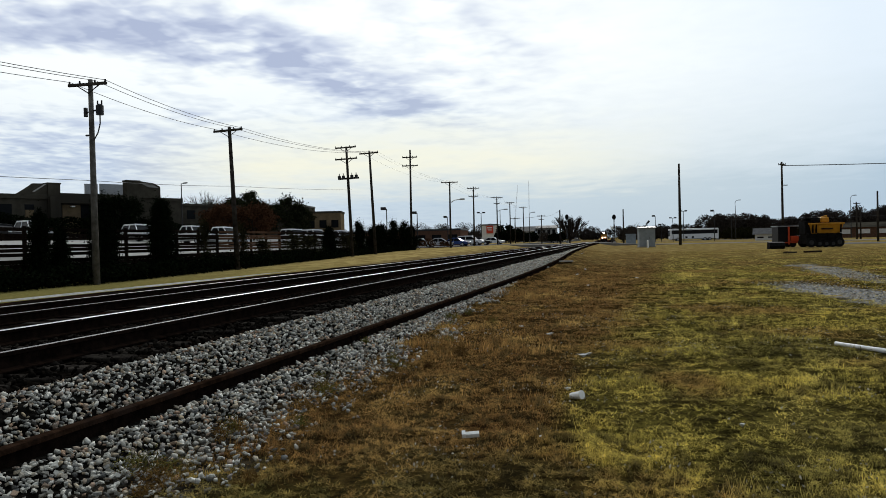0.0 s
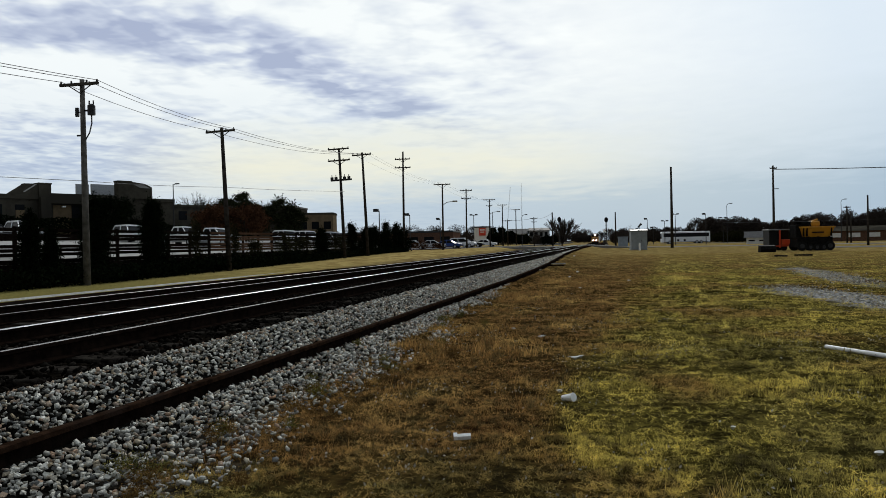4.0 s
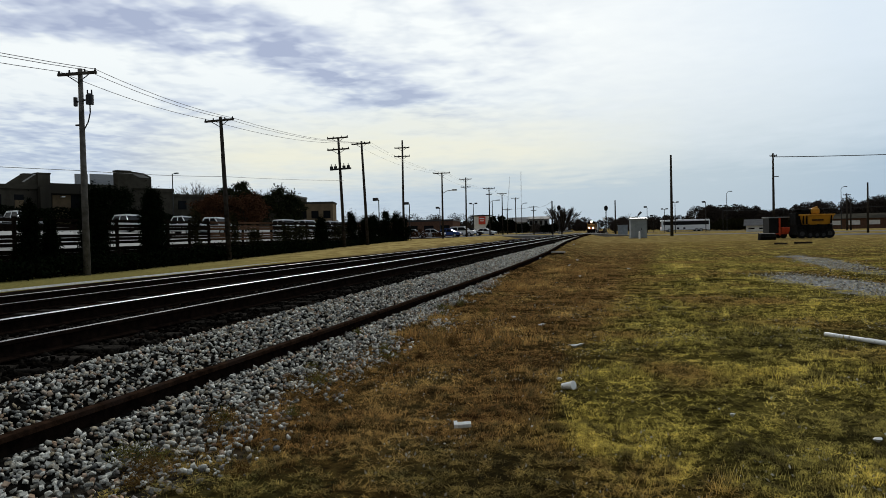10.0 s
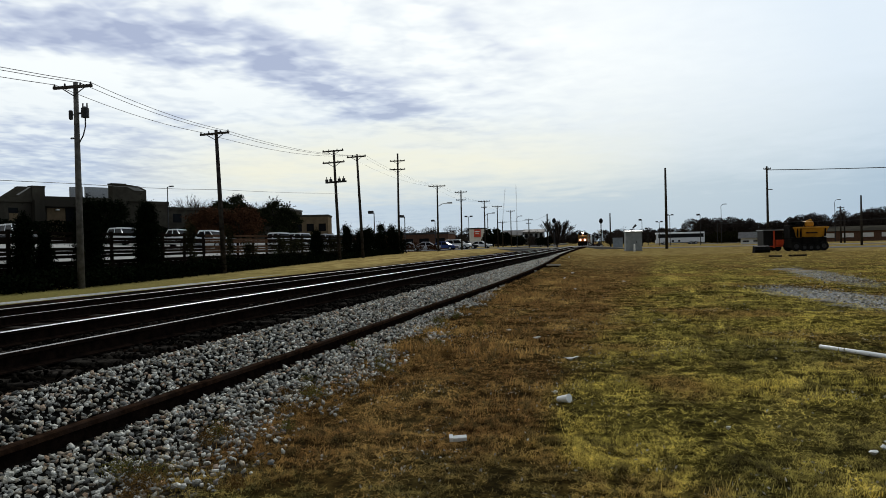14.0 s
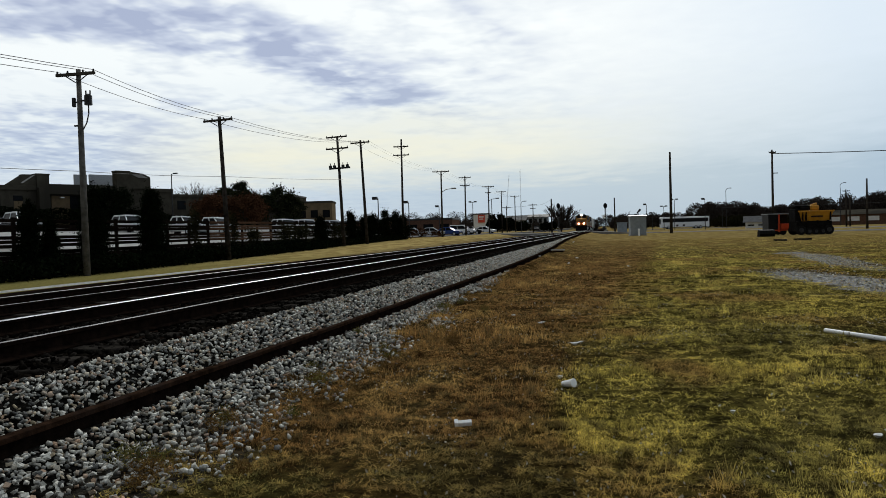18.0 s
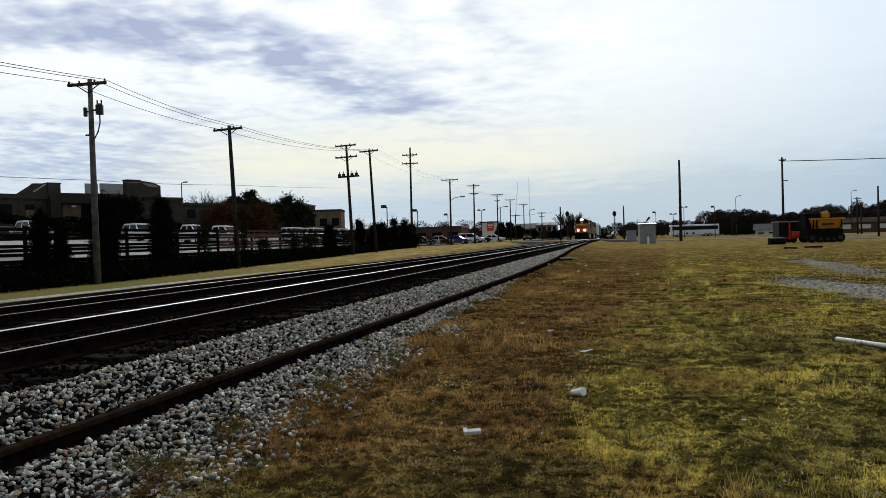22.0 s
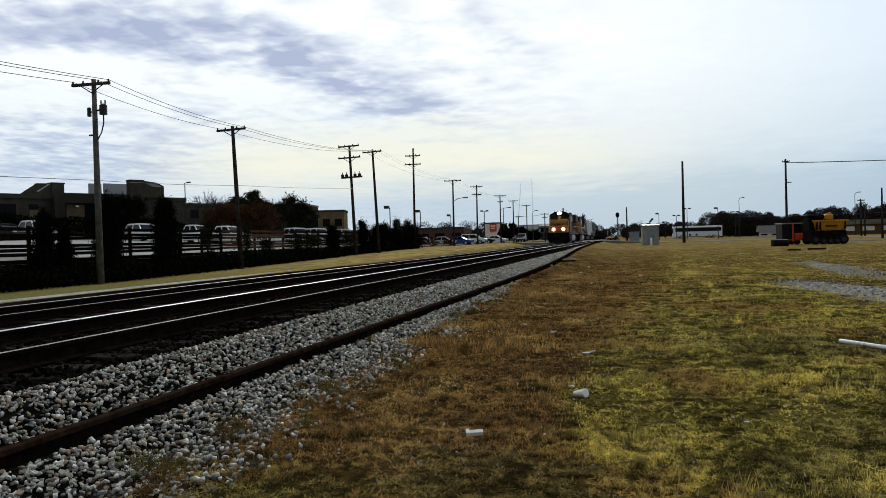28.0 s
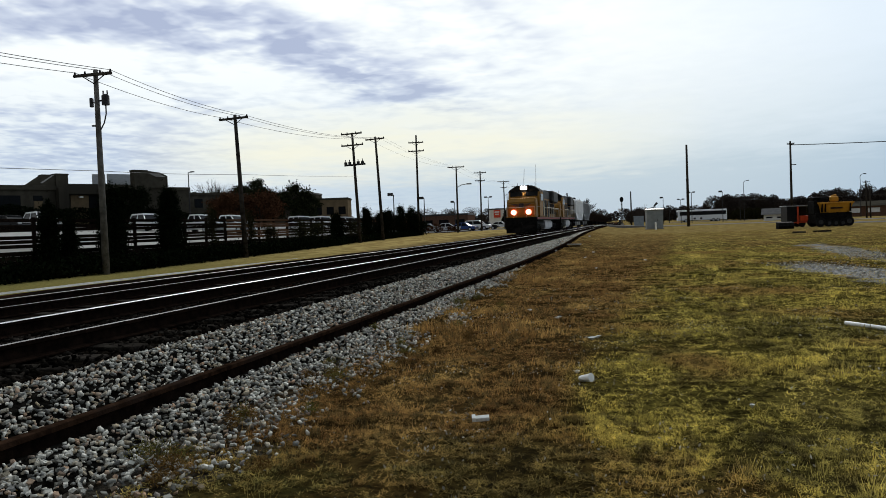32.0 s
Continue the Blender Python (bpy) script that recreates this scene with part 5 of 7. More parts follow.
# ---- low brown building behind the car park ----
def office():
    root = thing("office_building", "low dark brown stucco office with parapet towers and sloped skylights", "building", m=pose(-72.7, 80.2, 3.7, 0, 0, -27.5))
    # local +y runs along the front, +x towards the viewer

    def slab(name, y0, y1, z0, z1, x0, x1, mm, label="", bev=0.03, parent=root):
        bm = B()
        box(bm, x0, x1, y0 * K, y1 * K, z0 * KZ, z1 * KZ, bev)
        return part(name, bm, M[mm], parent, label)

    K, KZ = 1.25, 0.93
    slab("wall", -30, 4.4, 0, 5.2, -14, 0.0, "wall_brown")
    slab("parapet", -30, 4.4, 4.75, 5.38, -14.1, 0.25, "wall_brown", "projecting parapet band")
    slab("wall", 4.4, 12.8, 0, 5.4, -14, -0.6, "wall_brown")
    slab("parapet", 5.66, 12.8, 4.25, 5.68, -14, 0.12, "wall_brown", "projecting parapet band")
    slab("wall", 12.8, 17.0, 0, 5.3, -14, -0.3, "wall_brown")
    slab("wall", 17.0, 19.75, 0, 5.3, -13, -0.2, "wall_brown")
    slab("parapet", 17.0, 19.85, 4.9, 5.42, -13, 0.0, "wall_brown", "projecting parapet band")
    slab("wall", 19.75, 29.0, 0, 4.5, -13, -0.4, "wall_brown")
    slab("parapet", 19.85, 29.1, 4.2, 4.62, -13, -0.2, "wall_brown", "projecting parapet band")
    slab("tower", 4.42, 5.66, 0, 6.95, -1.0, 0.3, "wall_brown")
    slab("tower_cap", 4.36, 5.72, 6.85, 7.05, -1.05, 0.36, "wall_brown")
    slab("tower", 12.82, 14.36, 0, 7.8, -0.8, 0.4, "wall_brown")
    slab("tower_cap", 12.76, 14.42, 7.7, 7.9, -0.85, 0.46, "wall_brown")
    # sloped hoods leaning against the two towers, each with a pale skylight
    for outline, light in ((((1.7, 5.3), (1.7, 5.45), (3.1, 6.75), (3.1, 6.88), (4.42, 6.9), (4.42, 5.3)), ((2.95, 5.75), (4.15, 6.85), (4.35, 6.85), (3.15, 5.7))), (((14.36, 5.3), (14.36, 7.85), (16.1, 7.6), (16.94, 7.1), (16.94, 5.3)), ((14.7, 7.45), (16.0, 7.35), (16.7, 6.95), (15.5, 6.95)))):
        bm = B()
        prism(bm, [(a * K, b * KZ) for a, b in outline], -0.9, 0.1)
        part("skylight_hood", bm, M["wall_brown"], root, "sloped hood")
        bm = B()
        prism(bm, [(a * K, b * KZ) for a, b in light], -0.8, 0.16)
        part("skylight", bm, M["concrete"], root, "sloped pale skylight")
    slab("roof_screen", 10.5, 11.9, 5.4, 7.65, -6, -5.6, "galv", "pale rooftop plant screen")
    slab("roof_screen", 12.2, 15.2, 5.4, 7.75, -6, -5.6, "galv", "pale rooftop plant screen")
    for y0, y1, z0, z1 in ((-9, -5.5, 0.6, 3.6), (-4.6, 1.0, 0.6, 4.0), (5.0, 5.9, 0.2, 4.1), (8.0, 9.2, 0.2, 4.1), (20.5, 21.6, 2.2, 3.6), (23, 24.1, 2.2, 3.6), (25.5, 26.6, 2.2, 3.6)):
        slab("window", y0, y1, z0, z1, -1.25, 0.06 if y0 < 5 else -0.35 if y0 > 20 else -0.5, "glass", "dark recessed window")
    slab("door", 6.1, 8.0, 0, 4.1, -1.0, -0.55, "wall_tan", "tan entrance panel")
    slab("window", 2.2, 3.1, 3.3, 4.0, -0.5, 0.05, "glass", "dark window above a tan panel")
    slab("wall_panel", 2.25, 3.1, 2.2, 3.25, -0.5, 0.05, "wall_tan", "tan wall panel")
    slab("canopy_lamp", 6.9, 7.25, 3.75, 3.92, -0.45, 0.0, "plastic_white", "small pale canopy lamp")
    slab("column", 4.45, 4.95, 0, 5.1, 0.3, 0.8, "wall_brown")
    slab("column", 9.3, 9.9, 0, 5.2, -0.5, 0.1, "wall_brown")


def office_hedge():
    """A dark planted band that hides the foot of the office."""
    rng_ = np.random.default_rng(31)
    s = rng_.uniform(-14, 37, 15000)
    top = 1.45 + 0.45 * vnoise(s, s * 0, 0.5, 3)
    out = 1.6 + rng_.normal(0, 0.35, 15000)
    u, v = math.radians(27.5), np.clip(rng_.uniform(0, 1, 15000) ** 0.8, 0, 1)
    x = -72.7 + math.sin(u) * s + math.cos(u) * out
    y = 80.2 + math.cos(u) * s - math.sin(u) * out
    z = np.array([lot_z(q) for q in x]) + v * (top + 0.6)
    ob = leaf_cloud("hedge", np.stack([x, y, z], 1), 0.16, M["juniper"], None, "dark clipped hedge along the office front", 33)
    tagged(ob, category="hedge", kind="stuff")


office()
office_hedge()


def plain_block(name, label, x, y, z, turn, lx, ly, h, wall, windows=0, roof=0.0, cat="building", win="glass", roof_mat="loco_grey", sill=1.0):
    """A block with parapet or pitched roof, and real windows on its front (towards -y) and side."""
    root = thing(name, label, cat, "distant buildings", pose(x, y, z, 0, 0, turn))
    bm = B()
    box(bm, 0, lx, 0, ly, -0.5, h, 0.02)
    part("wall", bm, M[wall], root)
    bm = B()
    if roof:
        prism(bm, [(-0.5, h - 0.05), (ly / 2, h + roof), (ly + 0.5, h - 0.05)], -0.5, lx + 0.5)
    else:
        box(bm, -0.12, lx + 0.12, -0.12, ly + 0.12, h - 0.02, h + 0.35, 0.03)
    part("roof", bm, M[roof_mat], root)
    for i in range(windows):
        w = lx / windows
        bm = B()
        box(bm, w * (i + 0.2), w * (i + 0.8), -0.06, 0.1, sill, min(h - 0.5, sill + 1.5), 0.02)
        wd = part("window", bm, M[win], root)
        bm = B()
        box(bm, w * (i + 0.18), w * (i + 0.82), -0.1, 0.02, sill - 0.12, sill, 0.01)
        part("sill", bm, M[wall], wd)
    return root


# long dark wall of trees and a second building beyond
plain_block("warehouse", "long low dark brown building behind the trees", -101.0, 158.0, 0.5, 8, 33, 14, 9.8, "wall_brown", 8)
plain_block("motel", "tan rendered building with a brown roof", -60.5, 140.4, 0.6, 14, 9.3, 7, 7.0, "wall_tan", 4, 0.0, roof_mat="wall_brown", sill=4.1)

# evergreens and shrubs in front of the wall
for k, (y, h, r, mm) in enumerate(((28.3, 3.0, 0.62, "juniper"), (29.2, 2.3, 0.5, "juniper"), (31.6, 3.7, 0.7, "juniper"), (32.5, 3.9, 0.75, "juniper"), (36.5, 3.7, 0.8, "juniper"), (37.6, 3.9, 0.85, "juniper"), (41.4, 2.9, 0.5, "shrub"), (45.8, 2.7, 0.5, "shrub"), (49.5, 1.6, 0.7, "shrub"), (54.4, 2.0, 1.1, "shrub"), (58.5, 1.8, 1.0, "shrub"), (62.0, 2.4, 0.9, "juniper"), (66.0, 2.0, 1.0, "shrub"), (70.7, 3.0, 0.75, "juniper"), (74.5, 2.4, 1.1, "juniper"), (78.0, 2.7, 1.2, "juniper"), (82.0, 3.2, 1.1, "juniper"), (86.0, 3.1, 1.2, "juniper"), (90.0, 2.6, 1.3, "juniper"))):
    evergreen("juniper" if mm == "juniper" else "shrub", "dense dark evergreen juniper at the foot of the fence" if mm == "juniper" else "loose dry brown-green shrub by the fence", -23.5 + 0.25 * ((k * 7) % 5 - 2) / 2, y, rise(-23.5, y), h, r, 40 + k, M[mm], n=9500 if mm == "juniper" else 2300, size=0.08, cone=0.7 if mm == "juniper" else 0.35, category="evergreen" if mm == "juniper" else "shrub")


def hedge():
    """A low dark hedge along the foot of the wall."""
    rng_ = np.random.default_rng(3)
    pts = []
    y = 9.0
    while y < 88:
        h = 0.75 + 0.3 * noise.noise((y * 0.4, 0, 0)) - (0.25 if y > 55 else 0)
        c = np.array([(-22.55 if y < 50 else -22.7 if y < 60 else -23.2) + rng_.uniform(-0.25, 0.2), y, rise(-23.5, y) + h * 0.5])
        pts.append(c + rng_.normal(0, 1, (330, 3)) * np.array([0.38, 0.3, h * 0.27]))
        y += 0.42
    p = np.concatenate(pts)
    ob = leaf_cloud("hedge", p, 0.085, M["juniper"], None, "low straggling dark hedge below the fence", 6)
    tagged(ob, category="hedge", kind="stuff")


hedge()
for y in (47.3, 49.3):
    root = thing("marker_post", "short yellow capped utility marker", "marker post", "utility markers", pose(-22.7, y, rise(-22.7, y)))
    bm = B()
    tube(bm, (0, 0, -0.1), (0, 0, 0.42), 0.06, n=10)
    part("post", bm, M["yellow_plastic"], root)
    bm = B()
    tube(bm, (0, 0, 0.36), (0, 0, 0.52), 0.13, 0.11, 12)
    part("cap", bm, M["yellow_plastic"], root, "yellow cap")

round_tree("dark brown leafy shrub tree before the office", -64.5, 92.0, 3.2, 5.2, 3.2, 15, M["juniper"], 8000, 0.15, bottom=0.02)
for x, y, h, r, seed in ((-48.6, 91.0, 4.3, 2.9, 11), (-45.6, 93.0, 4.5, 2.9, 12), (-51.5, 96.0, 3.9, 2.6, 13)):
    round_tree("red-brown oak scrub holding its winter leaves", x, y, lot_z(x) - 0.1, h, r, seed, M["oak_red"], 7000, 0.15, bottom=0.0)
for k, (x, y, h, r) in enumerate(((-49.6, 112.0, 6.8, 2.9), (-47.4, 113.0, 5.2, 2.0), (-54.0, 110.0, 5.8, 3.0), (-58.5, 117.0, 7.6, 2.4), (-61.5, 119.0, 6.6, 2.6), (-66.5, 121.0, 5.6, 3.4), (-74.5, 124.0, 5.2, 3.8))):
    round_tree("dark dense evergreen tree behind the car park", x, y, lot_z(x) - 0.1, h, r, 20 + k, M["tree_dark"], 6500, 0.17, bottom=0.0)
for k, (x, y, h) in enumerate(((-92, 150, 12.0), (-84, 152, 11.5), (-79, 152, 11.5), (-100, 150, 11.5), (-74, 155, 11.0), (-88, 156, 12.0))):
    bare_tree("leafless grey tree behind the buildings", x, y, 1.8, h, 60 + k, depth=4)


# ---- the road and what stands round the crossing ----
ROAD_Y = 141.0


def sheet(name, label, pts, z, mm, kind="structure", thick=0.25):
    bm = B()
    top = [bm.verts.new((x, y, z)) for x, y in pts]
    low_ = [bm.verts.new((x, y, z - thick)) for x, y in pts]
    bm.faces.new(top)
    for i in range(len(pts)):
        j = (i + 1) % len(pts)
        bm.faces.new((top[i], low_[i], low_[j], top[j]))
    bmesh.ops.recalc_face_normals(bm, faces=bm.faces)
    return tagged(part(name, bm, M[mm]), label, kind=kind)


def crossing_road():
    """One road that climbs over both tracks."""
    rows = ((-75, 139.5, 152, 0.52), (-16, 137.5, 149.5, 0.50), (-12.5, 137.3, 149, 0.455), (-7.4, 136.8, 148.5, 0.455), (-5.4, 136.6, 148.2, 0.60), (-2.0, 136.2, 147.6, 0.60), (6, 135.4, 146.4, 0.10), (12, 134.8, 145.6, 0.04), (70, 128, 138, 0.035), (200, 118, 128, 0.035))
    v = [(x, y0, z) for x, y0, _, z in rows] + [(x, y1, z) for x, _, y1, z in rows] + [(x, y0, z - 0.9) for x, y0, _, z in rows]
    n = len(rows)
    f = [(i, i + 1, n + i + 1, n + i) for i in range(n - 1)] + [(2 * n + i, 2 * n + i + 1, i + 1, i) for i in range(n - 1)]
    tagged(from_arrays("road", v, f, M["asphalt_pale"]), "pale bleached asphalt road climbing over the crossing", kind="structure")


crossing_road()
sheet("side_street", "grey asphalt side street running away beside the line", [(-21.6, 165), (-17.2, 165), (-17.2, 470), (-21.6, 470)], 0.53, "asphalt", thick=0.6)
sheet("yard_road", "grey asphalt yard road", [(26, 98), (90, 84), (90, 96), (30, 108)], 0.03, "asphalt")
sheet("far_road", "grey asphalt road where the coach stands", [(8, 214), (120, 208), (120, 222), (8, 228)], 0.03, "asphalt")


def street_lamp(label, x, y, z, h, style="box", turn=0.0):
    root = thing("street_lamp", label, "street lamp", "street lamps", pose(x, y, z, 0, 0, turn))
    bm = B()
    tube(bm, (0, 0, -0.2), (0, 0, h), 0.09, 0.06, 8)
    part("column", bm, M["steel_dark"], root, "dark steel column")
    bm = B()
    if style == "box":
        box(bm, -0.75, -0.1, -0.25, 0.25, h - 0.1, h + 0.28, 0.04)
        tube(bm, (-0.15, 0, h), (0.05, 0, h), 0.04, n=6)
    elif style == "arm":
        tube(bm, (0, 0, h - 0.05), (0.9, 0, h), 0.04, n=6)
        box(bm, 0.5, 1.2, -0.15, 0.15, h - 0.06, h + 0.1, 0.03)
    elif style == "hook":
        pts = [(0, 0, h - 0.05), (-0.05, 0, h + 0.6), (0.25, 0, h + 1.1), (0.8, 0, h + 1.25)]
        for p, q in zip(pts, pts[1:]):
            tube(bm, p, q, 0.05, n=6)
        box(bm, 0.7, 1.3, -0.12, 0.12, h + 1.15, h + 1.32, 0.03)
    else:
        for sx in (-1, 1):
            box(bm, sx * 0.55 - 0.28, sx * 0.55 + 0.28, -0.2, 0.2, h - 0.02, h + 0.25, 0.04)
        tube(bm, (-0.6, 0, h), (0.6, 0, h), 0.04, n=6)
    part("lamp_head", bm, M["steel_dark"], root, "dark lamp head")
    return root


street_lamp("dark car park lamp with a box head", -28.4, 96.2, 0.55, 5.3)
street_lamp("dark car park lamp with a box head", -28.2, 111.6, 0.6, 5.2)
street_lamp("dark car park lamp with a box head", -31.0, 146.8, 0.55, 5.6)
street_lamp("dark car park lamp with two heads", -26.2, 158.1, 0.55, 6.6, "twin")
street_lamp("dark car park lamp on a single arm", -59.9, 99.6, lot_z(-59.9), 7.6, "arm", -20)
for x, y, h, st in ((28.8, 190.6, 8.2, "hook"), (52.2, 185.5, 8.2, "hook"), (10.6, 190.0, 6.2, "box"), (14.6, 190.0, 5.6, "twin"), (16.6, 185.0, 7.0, "twin"), (22.2, 176.0, 6.6, "box"), (13.2, 210.0, 4.4, "box"), (-18.0, 176.0, 6.4, "hook"), (30.0, 205.0, 6.4, "twin")):
    street_lamp("slim dark street lamp along the far road", x, y, 0, h, st, 10)

pole("utility_pole", "tall bare timber pole standing on the lawn", 10.52, 123.1, 0.0, 12.5, 0.1, arms=(), r=0.24, group="poles on the lawn")
pole("utility_pole", "timber power pole carrying a single wire", 20.24, 98.6, -0.05, 10.0, 0.05, arms=((0.35, 0.8),), r=0.17, group="poles on the lawn")
wire((20.3, 98.6, 9.55), (60.0, 101.0, 9.9), 0.35, 0.045)
wire((20.3, 98.7, 7.2), (20.9, 98.8, 7.2), 0.0, 0.05, 2, "short side bracket on the pole")
pole("utility_pole", "timber power pole at the yard road", 35.8, 115.3, -0.1, 6.9, 0.2, arms=(), r=0.17, group="poles on the lawn")
pole("utility_pole", "dark timber pole in the yard", 44.0, 153.0, 0, 6.8, 0, arms=((0.3, 1.2),), group="poles on the lawn")
pole("utility_pole", "dark short timber pole in the yard", 44.7, 153.2, 0, 5.5, 0, arms=(), group="poles on the lawn")
wire((22.0, 150.0, 4.2), (70.0, 160.0, 5.0), 0.4, 0.025)
pole("utility_pole", "tall plain timber pole by the crossing", -9.62, 153.0, 0.5, 7.1, 0, arms=(), r=0.2, group="poles by the crossing")
pole("utility_pole", "plain timber pole by the signal", 2.9, 174.7, 0.1, 7.6, 0, arms=(), r=0.2, group="poles by the crossing")
pole("utility_pole", "timber power pole with short crossarms", -17.0, 196.0, 0.5, 7.6, 0, arms=((0.3, 2.0), (1.2, 1.4)), group="poles by the crossing")
pole("utility_pole", "timber power pole with a side arm", -23.0, 190.0, 0.5, 7.0, 0, arms=((0.3, 2.4),), group="poles by the crossing")
pole("utility_pole", "slim timber power pole", -26.0, 185.0, 0.5, 8.8, 0, arms=(), r=0.12, group="poles by the crossing")
wire((-23.0, 190.0, 6.8), (-17.0, 196.0, 7.3), 0.2, 0.03)
wire((-17.0, 196.0, 7.3), (-9.6, 153.0, 7.0), 0.5, 0.02)


def signal(label, x, y, z, h, second=True):
    root = thing("railway_signal", label, "railway signal", "railway signals", pose(x, y, z))
    bm = B()
    tube(bm, (0, 0, 0), (0, 0, h), 0.09, 0.08, 8)
    part("mast", bm, M["steel_dark"], root, "galvanised mast")
    bm = B()
    box(bm, -0.35, 0.35, -0.35, 0.35, 0, 0.35, 0.03)
    part("base", bm, M["concrete"], root)
    for zz in ((h - 0.3, h - 2.7) if second else (h - 0.3,)):
        bm = B()
        r0 = 0.55 if zz > h - 1 else 0.32
        bmesh.ops.create_cone(bm, cap_ends=True, segments=24, radius1=r0, radius2=r0, depth=0.05, matrix=pose(0, -0.14, zz, 90) @ Matrix.Diagonal((0.85, 1.2, 1, 1)))
        t = part("target", bm, M["black_paint"], root, "black oval target")
        bm = B()
        tube(bm, (0, -0.16, zz), (0, -0.5, zz), 0.14, 0.16, 12, caps=False)
        tube(bm, (0, -0.16, zz), (0, 0.25, zz), 0.17, n=12)
        part("lamp_housing", bm, M["black_paint"], t)
    bm = B()
    for sx in (-0.18, 0.18):
        tube(bm, (sx, 0.25, 0), (sx, 0.25, h - 0.8), 0.025, n=5)
    for k in range(int(h / 0.35)):
        tube(bm, (-0.18, 0.25, 0.3 + 0.35 * k), (0.18, 0.25, 0.3 + 0.35 * k), 0.018, n=5)
    part("ladder", bm, M["steel_dark"], root)
    return root


signal("railway signal mast with a black oval target", 1.0, 194.7, 0.1, 6.6)
signal("railway signal mast with a black oval target", -10.4, 192.3, 0.3, 6.7)


def crossing_gate(x, y, turn):
    root = thing("crossing_signal", "white crossing mast with crossed boards and round lamps", "crossing signal", "crossing signals", pose(x, y, 0.4, 0, 0, turn))
    bm = B()
    tube(bm, (0, 0, 0), (0, 0, 3.6), 0.07, n=8)
    part("mast", bm, M["steel_dark"], root)
    for a in (-45, 45):
        bm = B()
        box(bm, -0.6, 0.6, -0.02, 0.02, -0.11, 0.11, 0.01)
        part("crossbuck", bm, M["plastic_white"], root, "white crossed board", pose(0, -0.1 - a / 2000, 3.3, 0, a))
    for sx in (-0.4, 0.4):
        bm = B()
        tube(bm, (sx, -0.1, 2.5), (sx, -0.14, 2.5), 0.28, n=18)
        tube(bm, (sx, -0.14, 2.5), (sx, -0.4, 2.5), 0.15, n=10, caps=False)
        part("flasher", bm, M["black_paint"], root, "black round lamp shield")
    bm = B()
    box(bm, -0.3, 0.3, -0.25, 0.25, 0, 1.0, 0.03)
    part("machine_case", bm, M["steel_dark"], root)
    return root


crossing_gate(0.5, 192.0, 0)

# ---- signal cabinet on the lawn ----
root = thing("signal_cabinet", "large pale grey metal signal cabinet", "cabinet", "", pose(4.8, 108.5, 0.0, 0, 0, 6))
bm = B()
box(bm, -1.05, 1.05, -0.9, 0.9, 0.12, 2.62, 0.03)
body = part("body", bm, M["cabinet"], root)
bm = B()
prism(bm, [(-1.05, 2.6), (-1.05, 2.68), (0, 2.8), (1.05, 2.68), (1.05, 2.6)], -1.2, 1.2)
part("roof", bm, M["galv"], root, "pale overhanging roof")
bm = B()
box(bm, -1.12, 1.12, -0.98, 0.98, -0.1, 0.14, 0.02)
part("plinth", bm, M["concrete"], root)
bm = B()
box(bm, -0.45, 0.45, -0.93, -0.9, 0.25, 2.4, 0.01)
door = part("door", bm, M["cabinet"], body)
bm = B()
box(bm, 0.3, 0.36, -0.98, -0.92, 1.1, 1.35, 0.01)
part("handle", bm, M["steel_dark"], door, "dark handle")
bm = B()
tube(bm, (0.2, 0, 2.75), (0.2, 0, 3.1), 0.03, n=6)
tube(bm, (0.0, -0.1, 3.1), (0.45, 0.1, 3.55), 0.1, 0.16, 10)
part("antenna", bm, M["steel_dark"], root, "dark rooftop antenna")
root = thing("signal_cabinet", "smaller pale grey metal relay cabinet", "cabinet", "", pose(3.3, 143.5, 0.0))
bm = B()
box(bm, -0.5, 1.2, -0.9, 0.9, 0.05, 1.9, 0.03)
body = part("body", bm, M["cabinet"], root)
bm = B()
box(bm, -0.6, 1.3, -1.0, 1.0, 1.85, 1.97, 0.03)
part("roof", bm, M["cabinet"], root)
root = thing("marker_post", "short white marker post on the lawn", "marker post", "", pose(4.75, 103.4, 0))
bm = B()
tube(bm, (0, 0, -0.1), (0, 0, 0.85), 0.13, 0.11, 10)
part("post", bm, M["plastic_white"], root)
bm = B()
bmesh.ops.create_uvsphere(bm, u_segments=10, v_segments=6, radius=0.12, matrix=Matrix.Translation((0, 0, 0.85)))
part("cap", bm, M["plastic_white"], root)


